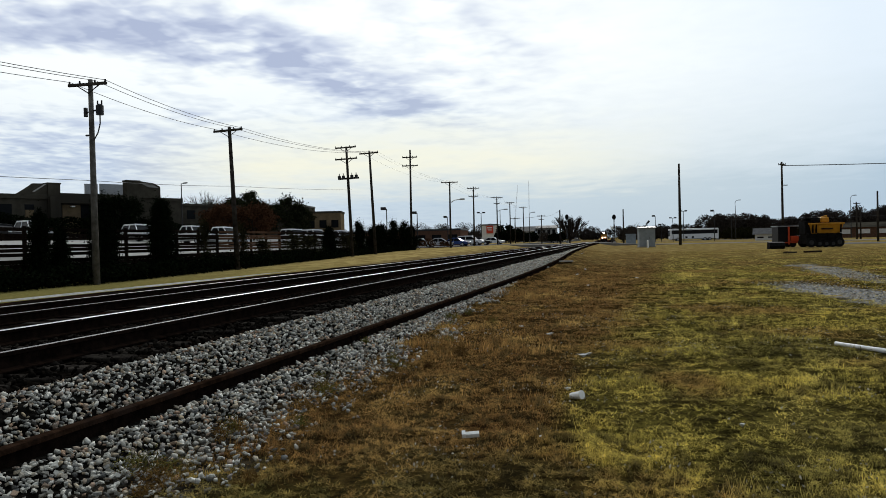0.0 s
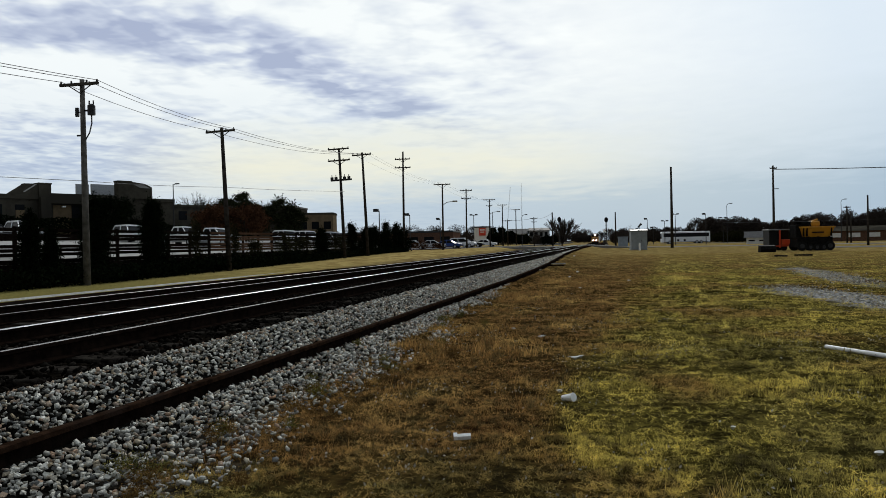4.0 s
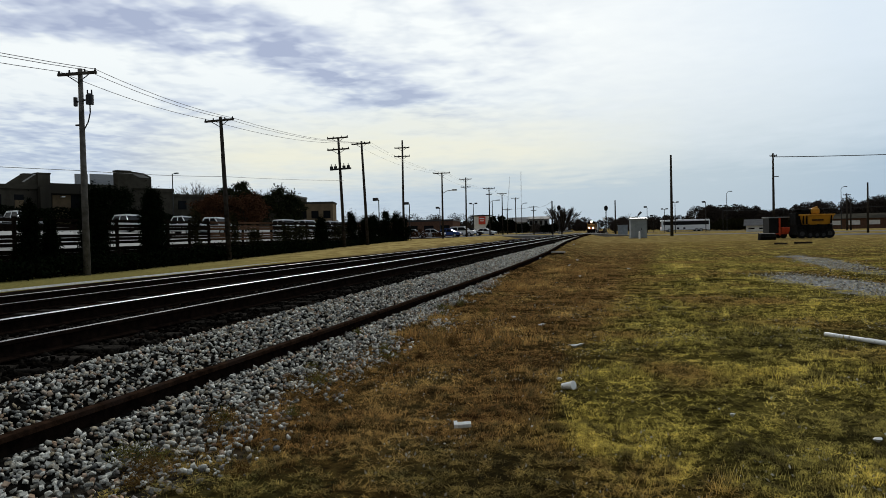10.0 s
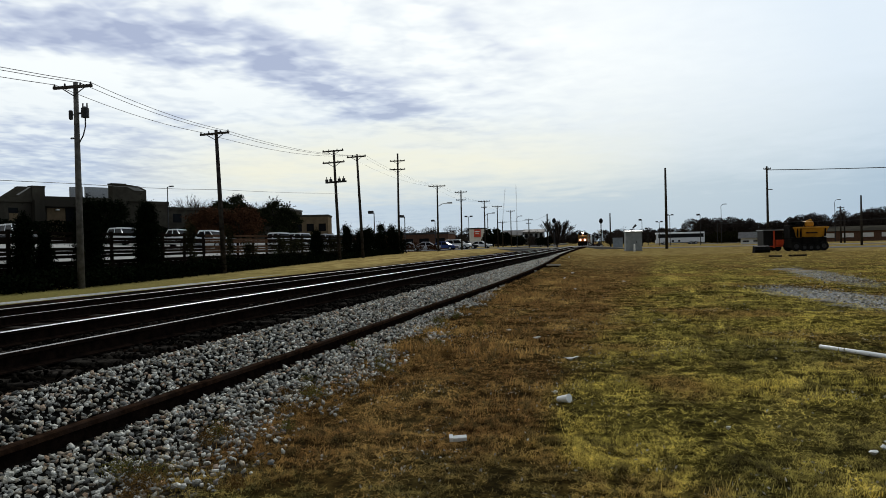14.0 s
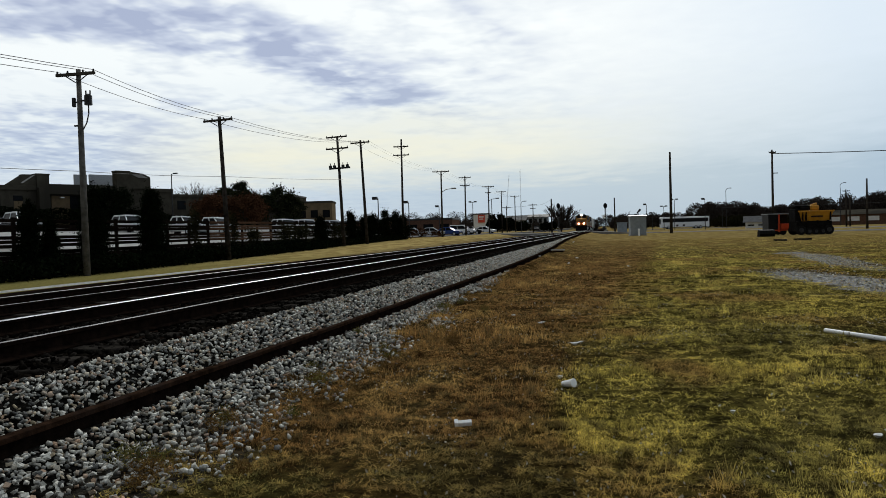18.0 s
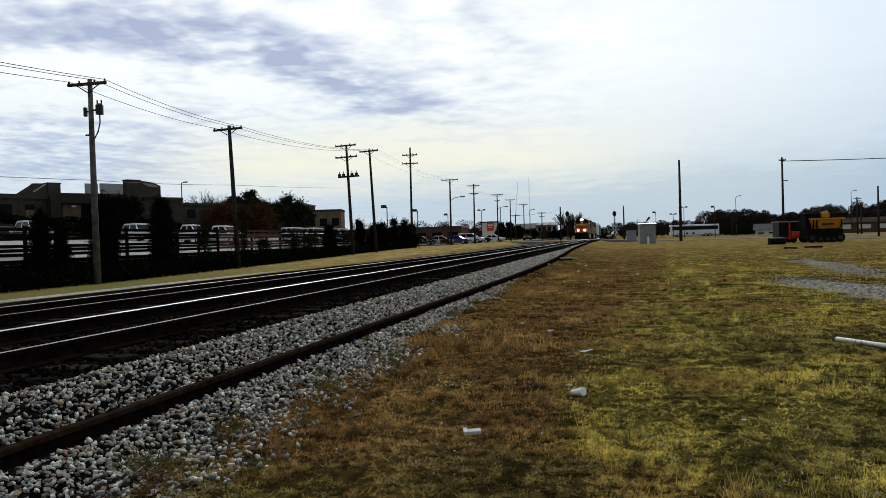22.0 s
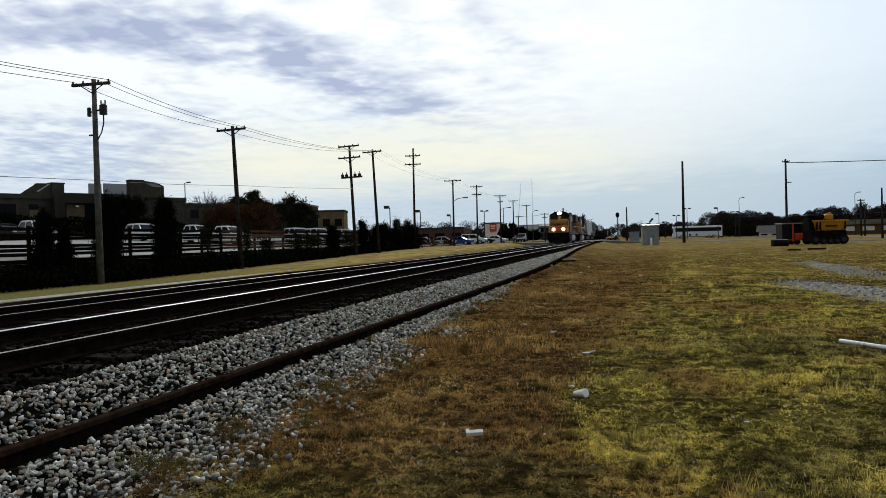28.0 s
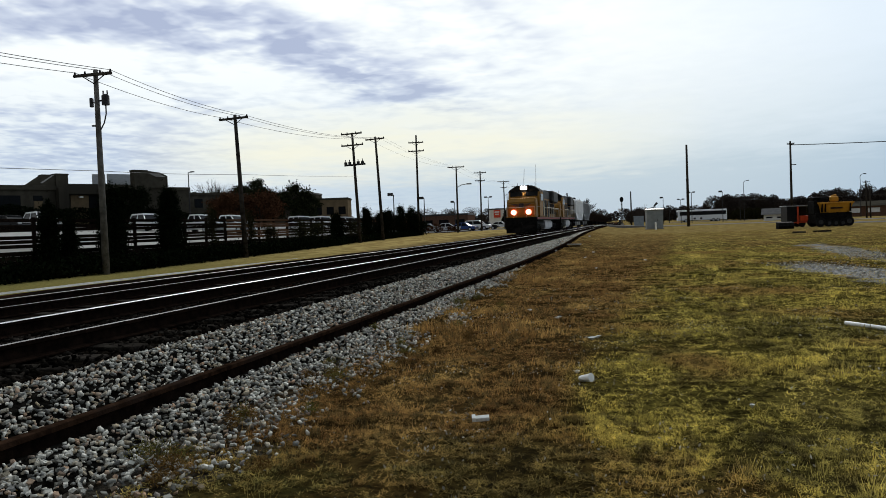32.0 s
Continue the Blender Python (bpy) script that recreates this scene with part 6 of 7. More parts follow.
# ---- coach on the far road ----
def coach(m):
    root = thing("coach", "long white coach with a dark window band", "bus", "", m)
    bm = B()
    box(bm, 0, 13.6, -1.27, 1.27, 0.45, 3.55, 0.18)
    part("body", bm, M["white_paint"], root)
    bm = B()
    box(bm, 0.5, 13.3, -1.29, 1.29, 2.0, 3.1, 0.05)
    band = part("window_band", bm, M["black_paint"], root, "dark window band")
    for i in range(8):
        bm = B()
        x = 1.8 + i * 1.5
        box(bm, x - 0.03, x + 0.03, -1.305, 1.305, 2.0, 3.0)
        part("pillar", bm, M["black_paint"], band)
    bm = B()
    box(bm, -0.02, 0.12, -1.1, 1.1, 1.5, 3.1, 0.04)
    part("windscreen", bm, M["glass"], root)
    bm = B()
    box(bm, 0.6, 12.8, -1.285, 1.285, 0.5, 0.62)
    part("skirt_stripe", bm, M["steel_dark"], root)
    for x in (4.6, 6.4):
        bm = B()
        box(bm, x - 0.3, x + 0.3, -1.29, 1.29, 0.8, 1.3, 0.02)
        part("locker_door", bm, M["glass"], root)
    for x in (2.2, 9.8, 11.1):
        for y in (-1.12, 1.12):
            bm = B()
            tube(bm, (x, y - 0.15, 0.5), (x, y + 0.15, 0.5), 0.5, n=18)
            w = part("wheel", bm, M["rubber"], root)
            bm = B()
            s = 1 if y > 0 else -1
            tube(bm, (x, y + s * 0.16, 0.5), (x, y + s * 0.2, 0.5), 0.28, n=14)
            part("rim", bm, M["silver_paint"], w)


coach(pose(16.15, 224.0, -0.1, 0, 0, 6) @ Matrix.Scale(0.97, 4))


# ---- track machine, trailer and bucket on the lawn ----
def track_machine(m):
    root = thing("track_machine", "worn yellow track machine with a hopper body", "work machine", "", m)
    bm = B()
    box(bm, 0.4, 4.1, -1.0, 1.0, 0.35, 1.45, 0.05)
    for x in (0.6, 1.6, 2.6, 3.7):
        box(bm, x - 0.06, x + 0.06, -1.08, 1.08, 0.6, 1.5, 0.02)
    part("chassis", bm, M["loco_black"], root, "black chassis")
    for y in (-0.95, 0.95):
        for x, r in ((0.85, 0.5), (1.7, 0.36), (2.4, 0.36), (3.1, 0.36), (3.75, 0.5)):
            bm = B()
            tube(bm, (x, y - 0.17, r), (x, y + 0.17, r), r, n=18)
            w = part("wheel", bm, M["rubber"], root)
            bm = B()
            s = 1 if y > 0 else -1
            tube(bm, (x, y + s * 0.18, r), (x, y + s * 0.2, r), r * 0.5, n=12)
            part("hub", bm, M["steel_dark"], w)
    bm = B()
    a = [bm.verts.new(p) for p in ((1.0, -0.85, 1.45), (3.9, -0.85, 1.45), (3.9, 0.85, 1.45), (1.0, 0.85, 1.45))]
    b = [bm.verts.new(p) for p in ((0.75, -1.15, 2.45), (4.2, -1.15, 2.45), (4.2, 1.15, 2.45), (0.75, 1.15, 2.45))]
    for i in range(4):
        bm.faces.new((a[i], a[(i + 1) % 4], b[(i + 1) % 4], b[i]))
    bm.faces.new(a[::-1])
    bm.faces.new(b)
    bmesh.ops.recalc_face_normals(bm, faces=bm.faces)
    hop = part("hopper", bm, M["machine_yellow"], root, "yellow hopper body")
    bm = B()
    for y in (-1.17, 1.17):
        box(bm, 0.7, 4.25, y - 0.06, y + 0.06, 2.4, 2.56, 0.02)
    for x in (0.72, 4.22):
        box(bm, x - 0.06, x + 0.06, -1.2, 1.2, 2.4, 2.56, 0.02)
    part("rim_rail", bm, M["machine_yellow"], hop, "pale yellow top rim")
    for x in (1.0, 1.35, 3.9):
        bm = B()
        box(bm, x - 0.05, x + 0.05, -1.2, -0.95, 1.5, 2.4, 0.01)
        part("rib", bm, M["loco_black"], hop)
    bm = B()
    box(bm, 1.9, 3.1, -1.12, -1.02, 1.85, 2.0)
    part("marking_bar", bm, M["wagon_dark"], hop, "plain dark marking bar")
    bm = B()
    box(bm, 0.35, 1.0, -0.75, 0.9, 1.3, 2.75, 0.08)
    cabm = part("cab", bm, M["loco_black"], root, "dark open cab")
    bm = B()
    for x, y in ((0.4, -0.7), (0.95, -0.7), (0.4, 0.85), (0.95, 0.85)):
        tube(bm, (x, y, 2.6), (x, y, 3.05), 0.05, n=6)
    box(bm, 0.3, 1.1, -0.8, 0.95, 3.02, 3.1, 0.02)
    part("canopy", bm, M["loco_black"], cabm)
    bm = B()
    for k in range(6):
        x = 0.8 + k * 0.45
        tube(bm, (x, -0.3, 2.5), (x + 0.3, -0.3, 3.0), 0.06, n=5)
        tube(bm, (x + 0.3, -0.3, 3.0), (x + 0.45, -0.3, 2.5), 0.06, n=5)
    tube(bm, (0.6, -0.3, 3.0), (3.2, -0.3, 3.05), 0.1, n=6)
    box(bm, 1.0, 1.9, -0.6, 0.5, 2.5, 2.95, 0.05)
    part("boom", bm, M["loco_black"], root, "black boom and hoses")
    bm = B()
    box(bm, 2.1, 3.0, -0.55, 0.55, 2.6, 3.15, 0.12)
    tube(bm, (2.3, -0.1, 3.1), (2.9, -0.1, 3.3), 0.12, n=8)
    part("engine_cover", bm, M["machine_yellow"], root, "yellow engine cover")


track_machine(pose(18.3, 82.0, 0.0, 0, 0, 10) @ Matrix.Scale(0.93, 4))


def trailer(m):
    root = thing("equipment_trailer", "black roofed equipment trailer with an orange-red post", "trailer", "", m)
    bm = B()
    box(bm, 0, 0.95, -0.9, 0.9, 0.55, 2.1, 0.03)
    part("box_body", bm, M["black_paint"], root)
    bm = B()
    box(bm, 0.96, 2.35, 0.3, 0.88, 0.9, 2.1, 0.03)
    part("rear_locker", bm, M["black_paint"], root)
    bm = B()
    box(bm, -0.1, 2.6, -1.0, 1.0, 2.1, 2.2, 0.03)
    part("roof", bm, M["hopper_grey"], root, "thin grey roof")
    for x in (2.45,):
        for y in (-0.85, 0.85):
            bm = B()
            tube(bm, (x, y, 0.5), (x, y, 2.1), 0.05, n=6)
            part("post", bm, M["loco_black"], root)
    bm = B()
    box(bm, 0.98, 1.12, -0.98, -0.84, 0.3, 2.1, 0.02)
    part("upright", bm, M["machine_red"], root, "orange-red upright")
    bm = B()
    box(bm, -0.05, 2.5, -0.85, 0.85, 0.42, 0.55, 0.02)
    part("frame", bm, M["machine_red"], root, "orange-red frame")
    for x in (0.5, 1.5):
        for y in (-0.7, 0.7):
            bm = B()
            tube(bm, (x, y - 0.1, 0.33), (x, y + 0.1, 0.33), 0.33, n=16)
            part("wheel", bm, M["rubber"], root)
    bm = B()
    box(bm, 1.25, 2.45, -0.98, 0.28, 0.55, 1.15, 0.06)
    part("tank", bm, M["machine_red"], root, "orange-red tank")


trailer(pose(16.6, 84.6, 0.0, 0, 0, 8))


def bucket(m):
    root = thing("digger_bucket", "black steel digger bucket resting on the grass", "bucket", "", m)
    bm = B()
    prism(bm, [(-0.5, 0.0), (-0.75, 0.35), (-0.55, 0.75), (0.25, 0.85), (0.35, 0.75), (-0.35, 0.62), (-0.5, 0.35), (0.5, 0.08), (0.5, 0.0)], -0.85, 0.85)
    part("shell", bm, M["loco_black"], root)
    for x in (-0.87, 0.87):
        bm = B()
        prism(bm, [(-0.5, 0.0), (-0.75, 0.35), (-0.55, 0.75), (0.25, 0.85), (0.5, 0.0)], x - 0.02, x + 0.02)
        part("side_plate", bm, M["loco_black"], root)
    for k in range(5):
        bm = B()
        box(bm, -0.75 + k * 0.35, -0.65 + k * 0.35, 0.45, 0.72, 0.0, 0.06, 0.01)
        part("tooth", bm, M["steel_dark"], root)


bucket(pose(15.15, 77.0, 0.0, 0, 0, 6) @ Matrix.Scale(0.78, 4))
for x, y, ln, a in ((12.6, 59.2, 0.45, -40), (14.4, 60.4, 0.7, 25)):
    bm = B()
    box(bm, -ln, ln, -0.12, 0.12, -0.02, 0.14, 0.02)
    tagged(part("old_tie", bm, M["tie"], None, "", pose(x, y, 0.0, 0, 0, a)), "old black timber lying on the grass", "timber", "timbers on the lawn")

# ---- cars, signs and buildings beyond the verge ----
for kind, paint, word, x, y, turn in (("sedan", "silver_paint", "silver", -30.2, 121.6, 95), ("sedan", "silver_paint", "silver", -28.2, 127.0, 100), ("sedan", "blue_paint", "blue", -26.3, 131.5, 80), ("suv", "white_paint", "white", -25.0, 138.5, 85), ("sedan", "black_paint", "black", -24.6, 145.5, 88), ("sedan", "white_paint", "white", -23.4, 155.0, 85), ("sedan", "black_paint", "black", -33.0, 118.0, 95)):
    vehicle("parked_car", f"{word} car parked beyond the verge", kind, M[paint], pose(x + 2.3, y, 0.56, 0, 0, turn), "car", "cars beyond the verge")
sheet("lower_car_park", "grey asphalt car park beyond the verge", [(-80, 113), (-23.5, 113), (-17.0, 170), (-80, 178)], 0.57, "asphalt", thick=0.7)
sheet("planting_bed", "brown mulch bed at the car park edge", [(-40, 110), (-24.6, 109.4), (-22.4, 122), (-22.8, 124), (-25.2, 113), (-40, 113)], 0.62, "dirt_red", thick=0.6)
plain_block("store", "low brick shop with a dark flat roof", -62.0, 158.0, 0.4, 4, 31, 14, 3.4, "brick", 9)
hall = plain_block("sign_hall", "white shop wall carrying a red panel", -37.6, 227.0, 0.2, 3, 4.7, 6, 5.7, "wall_light", 0)
bm = B()
box(bm, 1.5, 3.5, -0.25, 0.02, 3.3, 5.6, 0.03)
panel = part("sign_panel", bm, M["sign_red"], hall, "red square sign panel")
bm = B()
box(bm, 1.75, 3.2, -0.3, -0.24, 4.8, 5.15, 0.01)
part("lettering_bar", bm, M["hopper_white"], panel, "pale unreadable lettering bar")
bm = B()
box(bm, 1.9, 3.05, -0.3, -0.24, 4.2, 4.45, 0.01)
part("lettering_bar", bm, M["hopper_white"], panel, "pale unreadable lettering bar")
plain_block("apartment_block", "pale grey house with a dark pitched roof", -31.5, 262.0, 0.2, 2, 6.2, 9, 4.0, "wall_pale", 3, 1.7, sill=1.6)
plain_block("apartment_block", "pale two-storey block with dark windows", -24.6, 264.0, 0.2, 2, 6.6, 12, 5.0, "wall_pale", 4, 0.9, sill=2.9)
plain_block("yard_shed", "long low brown shed at the yard road", 50.0, 190.0, 0, -6, 24, 12, 2.4, "brick", 6, 1.1, "shed", "wall_light", "wall_brown", 0.9)
plain_block("white_house", "small white house with a dark pitched roof", 29.8, 172.0, 0, -12, 4.2, 5, 1.3, "wall_light", 2, 1.3, "house", sill=0.5)

# two cars that come down the side street and wait for the train
TRAFFIC = []
for paint, kind, label, rows in (
        ("black_paint", "sedan", "black sedan driving up to the crossing", ((0, -19.0, 440, 0), (20, -19.0, 205, 0), (24, -20.4, 166, 2), (29, -17.2, 148, 20), (32, -17.0, 147, 20))),
        ("silver_paint", "suv", "silver car following down the side street", ((0, -19.0, 462, 0), (14, -19.0, 380, 0), (24, -19.0, 236, 0), (29, -19.9, 160, 4), (32, -19.2, 155.5, 8)))):
    car = vehicle("moving_car", label, kind, M[paint], pose(rows[0][1], rows[0][2], 0.54), "car", "cars on the side street")
    TRAFFIC.append((car, [(t, pose(x, y, 0.58 if y < 168 else 0.54, 0, 0, a)) for t, x, y, a in rows]))

# masts
for x, y, h, lean in ((-49.4, 399.0, 30.0, 5.5), (-41.0, 401.0, 32.0, 0.0)):
    root = thing("radio_mast", "slender distant radio mast", "mast", "radio masts", pose(x, y, 0, 0, lean))
    bm = B()
    for k in range(3):
        a = k * 2.094
        tube(bm, (math.cos(a) * 0.3, math.sin(a) * 0.3, 0), (math.cos(a) * 0.12, math.sin(a) * 0.12, h), 0.028, n=4)
    for k in range(30):
        tube(bm, (-0.28, 0, h * k / 30), (0.2, 0.2, h * (k + 0.7) / 30), 0.016, n=3)
    part("lattice", bm, M["galv"], root)

# ---- far trees ----
bare_tree("fan-shaped leafless tree by the line", -11.5, 226.0, -0.2, 8.9, 7, True, 4)
for k, (x, y, h) in enumerate(((5.5, 215, 5.0), (-30, 235, 5.5), (-20, 240, 6.5), (8, 260, 6.5))):
    bare_tree("leafless tree near the crossing", x, y, 0.1, h, 80 + k, depth=3)
for k, (x, y, h, r) in enumerate(((-27.4, 205, 5.6, 2.1), (-25.0, 212, 4.2, 2.0), (-23.2, 224, 3.2, 2.6), (-15, 226, 2.6, 2.4), (-24.0, 172.0, 3.0, 1.6))):
    round_tree("dark evergreen tree near the crossing", x, y, 0.2, h, r, 120 + k, M["juniper"], 2600, 0.26, bottom=0.05)
for k, (x, y, h, r) in enumerate(((-27.0, 114.0, 1.3, 1.1), (-29.0, 114.5, 1.1, 1.0), (-25.5, 118.0, 0.9, 0.8), (-31.5, 113.5, 1.2, 1.1))):
    round_tree("round brown winter shrub on the mulch bed", x, y, 0.55, h, r, 140 + k, M["oak_red"], 700, 0.1, "shrub", 0.02)


def woods(name, label, x0, x1, y0, y1, count, h0, h1, seed, mm="twig", n=900, size=0.3, crown=True):
    """Far leafless woods: crowns of twig clumps over thin trunks, too many to count."""
    rng_ = np.random.default_rng(seed)
    pts = []
    for k in range(count):
        f = rng_.uniform()
        x, y = x0 + (x1 - x0) * f, y0 + (y1 - y0) * f + rng_.uniform(-8, 8)
        h = rng_.uniform(h0, h1)
        r = h * rng_.uniform(0.28, 0.45)
        q = rng_.normal(0, 1, (n, 3))
        q /= np.linalg.norm(q, axis=1)[:, None]
        q *= rng_.uniform(0.35, 1.0, (n, 1)) ** 0.5
        if crown:
            pts.append(np.array([x, y, h * 0.52]) + q * np.array([r, r, h * 0.48]))
        pts.append(np.stack([np.full(30, x), np.full(30, y), rng_.uniform(0, h * 0.5, 30)], 1) + rng_.normal(0, 0.4, (30, 3)))
    ob = leaf_cloud(name, np.concatenate(pts), size, M[mm], None, label, seed, 0.25)
    tagged(ob, kind="stuff", category="woods")


woods("far_woods", "dense dark leafless woods beyond the road", 30, 110, 262, 240, 80, 5.2, 8.2, 1, n=2000, size=0.42)
woods("far_woods", "dark leafless woods on the horizon", -200, 60, 520, 520, 130, 6, 9.5, 2, n=900, size=0.5)
woods("far_woods", "brown leafless woods behind the crossing", -26, -3, 455, 470, 22, 3.2, 5.8, 7, n=900, size=0.45)
woods("far_woods", "dark scrub beyond the crossing", 6, 44, 350, 350, 36, 4.0, 6.5, 8, n=800, size=0.45)
woods("far_woods", "dark brown scrub behind the shops", -70, -46, 214, 228, 26, 3.2, 5.6, 9, "shrub", 800, 0.3)
woods("far_woods", "grey-brown bare scrub before the houses", -32, -19, 238, 244, 13, 2.2, 3.8, 10, "twig", 500, 0.25)
woods("far_woods", "brown leafless woods behind the shops", -150, -40, 240, 300, 60, 6, 9, 3)
woods("far_woods", "dark scrub along the yard", 30, 85, 236, 236, 60, 2.2, 3.6, 4, "shrub", 500)
woods("far_woods", "dark leafless woods behind the yard shed", 60, 150, 235, 220, 50, 7, 9, 5, n=1600, size=0.4)
woods("far_woods", "low scrub beside the line", 3, 14, 300, 320, 14, 2.5, 4.5, 6, "twig", 600)


# ---- litter on the grass ----
def litter():
    root = thing("paper_cup", "crushed white paper cup lying in the grass", "cup", "litter on the lawn", pose(-0.34, 7.15, 0.05, 78, 12, 50) @ Matrix.Scale(0.84, 4))
    bm = B()
    tube(bm, (0, 0, -0.075), (0, 0, 0.075), 0.032, 0.046, 14)
    part("cup", bm, M["plastic_white"], root)
    bm = B()
    tube(bm, (0, 0, 0.07), (0, 0, 0.085), 0.049, n=14)
    part("lid", bm, M["plastic_white"], root, "white lid rim")
    root = thing("carton", "flattened pale drink carton in the brown grass", "carton", "litter on the lawn", pose(-1.05, 5.68, 0.035, 14, -4, 12) @ Matrix.Scale(0.62, 4))
    bm = B()
    box(bm, -0.085, 0.085, -0.04, 0.04, -0.02, 0.03, 0.008)
    part("carton_body", bm, M["paper"], root)
    bm = B()
    prism(bm, [(-0.045, -0.01), (-0.045, 0.04), (0.03, 0.055), (0.03, 0.045)], -0.125, -0.08)
    part("flap", bm, M["plastic_white"], root, "white open flap")
    rnd = random.Random(2)
    for x, y, s in ((-1.51, 12.95, 0.055), (-0.94, 11.8, 0.085), (-0.36, 9.7, 0.075), (-0.30, 9.85, 0.05), (-0.44, 7.57, 0.05), (-1.3, 30.5, 0.10), (-0.7, 24.0, 0.07), (1.9, 5.75, 0.05), (1.79, 5.61, 0.06), (1.98, 5.9, 0.045), (0.96, 6.24, 0.04), (0.9, 28.0, 0.1), (-2.03, 56.4, 0.2), (-1.11, 34.7, 0.12)):
        bm = B()
        n = 7
        ring = [bm.verts.new((math.cos(k * 6.283 / n) * s * rnd.uniform(0.5, 1), math.sin(k * 6.283 / n) * s * rnd.uniform(0.35, 0.7), rnd.uniform(0.0, 0.35) * s)) for k in range(n)]
        c = bm.verts.new((0, 0, 0.35 * s))
        d = bm.verts.new((0, 0, -0.02))
        for k in range(n):
            bm.faces.new((ring[k], ring[(k + 1) % n], c))
            bm.faces.new((ring[(k + 1) % n], ring[k], d))
        tagged(part("paper_scrap", bm, M["paper"], None, "", pose(x, y, 0.03 + bank(x, y), 0, 0, rnd.uniform(0, 180))), "crumpled scrap of white paper on the grass", "litter", "litter on the lawn")
    root = thing("plastic_pipe", "length of white plastic pipe with a grey end on the grass", "pipe", "", pose(2.83, 10.81, 0.045, 0, 0, -59.5))
    bm = B()
    tube(bm, (0, 0, 0), (0.66, 0, 0), 0.026, n=16)
    part("white_length", bm, M["plastic_white"], root, "", smooth=False)
    bm = B()
    tube(bm, (0.64, 0, 0), (2.4, 0, -0.01), 0.029, n=16)
    part("grey_length", bm, M["hopper_white"], root, "greyer length of pipe")
    for label, x, y, boards in (("short pale board beside the loose rail", -3.02, 34.0, ((0, 0, 0.28, 95, "paper"), (0.12, 0.35, 0.2, 70, "concrete"))),
                                ("dark broken timbers beside the loose rail", -2.3, 38.4, ((0, 0, 0.42, 85, "timber_dark"), (0.1, 0.8, 0.36, 65, "concrete")))):
        root = thing("broken_boards", label, "boards", "boards beside the rail", pose(x, y, 0.04 + bank(x, y)))
        for k, (u, v, ln, a, mm) in enumerate(boards):
            bm = B()
            box(bm, -ln, ln, -0.09, 0.09, 0.0, 0.06, 0.008)
            part("board", bm, M[mm], root, "", pose(u, v, 0.06 * k, 0, 0, a - 90))


litter()


# ---- ballast stones ----
def stone_shape(rng_):
    """A crushed stone: two uneven rings of corners, turned against each other."""
    v = []
    for ring in (0, 1):
        for k in range(4):
            a = (k + 0.5 * ring) * math.pi / 2 + rng_.uniform(-0.35, 0.35)
            q = rng_.uniform(0.7, 1.25)
            v.append((math.cos(a) * q, math.sin(a) * q, (-0.75, 0.75)[ring] * rng_.uniform(0.55, 1.15)))
    f = [(0, 2, 1), (0, 3, 2), (4, 5, 6), (4, 6, 7)]
    for k in range(4):
        f += [(k, (k + 1) % 4, 4 + k), ((k + 1) % 4, 4 + (k + 1) % 4, 4 + k)]
    return np.array(v), np.array(f)


def stones_mesh(name, rows, shapes, material, parent, label, rng_):
    """Many stones of a few shapes in one mesh."""
    arr = np.array(rows)
    n = len(arr)
    pick, ang = rng_.integers(0, len(shapes), n), rng_.uniform(0, 6.283, n)
    tx, ty = rng_.uniform(-0.6, 0.6, n), rng_.uniform(-0.6, 0.6, n)
    vs, fs, off = [], [], 0
    for k, (v, f) in enumerate(shapes):
        sel = np.where(pick == k)[0]
        v = v * np.array([1, 0.78, 0.62])
        ca, sa = np.cos(ang[sel])[:, None], np.sin(ang[sel])[:, None]
        r = arr[sel, 3][:, None]
        x = (v[None, :, 0] * ca - v[None, :, 1] * sa) * r
        y = (v[None, :, 0] * sa + v[None, :, 1] * ca) * r
        z = v[None, :, 2] * r + x * tx[sel][:, None] + y * ty[sel][:, None]
        q = np.stack([x + arr[sel, 0][:, None], y + arr[sel, 1][:, None], z + arr[sel, 2][:, None] + r * 0.4], 2).reshape(-1, 3)
        fs.append((f[None] + (np.arange(len(sel)) * len(v))[:, None, None] + off).reshape(-1, 3))
        vs.append(q)
        off += len(q)
    ob = from_arrays(name, np.concatenate(vs), np.concatenate(fs), material, parent)
    return tagged(ob, label, kind="stuff")


def bed_z(x, s):
    """Top of the stone shoulder."""
    a, r, e = line_a(s), line_s(s), narrow(s)
    g = shelf(s)
    return float(np.interp(x, [a + 1.2, a + 1.5 - e * 0.6, a + 1.7 - e, (a + 1.7 - e + r - 0.15) / 2, r - 0.15, r + 0.1, r + 0.5, r + 1.0], [0.34, 0.385, 0.34, min(0.23 + g, 0.46), min(0.125 + g, 0.46), 0.105 + g, 0.045 + g * 0.93, 0.01 + g * 0.75]))


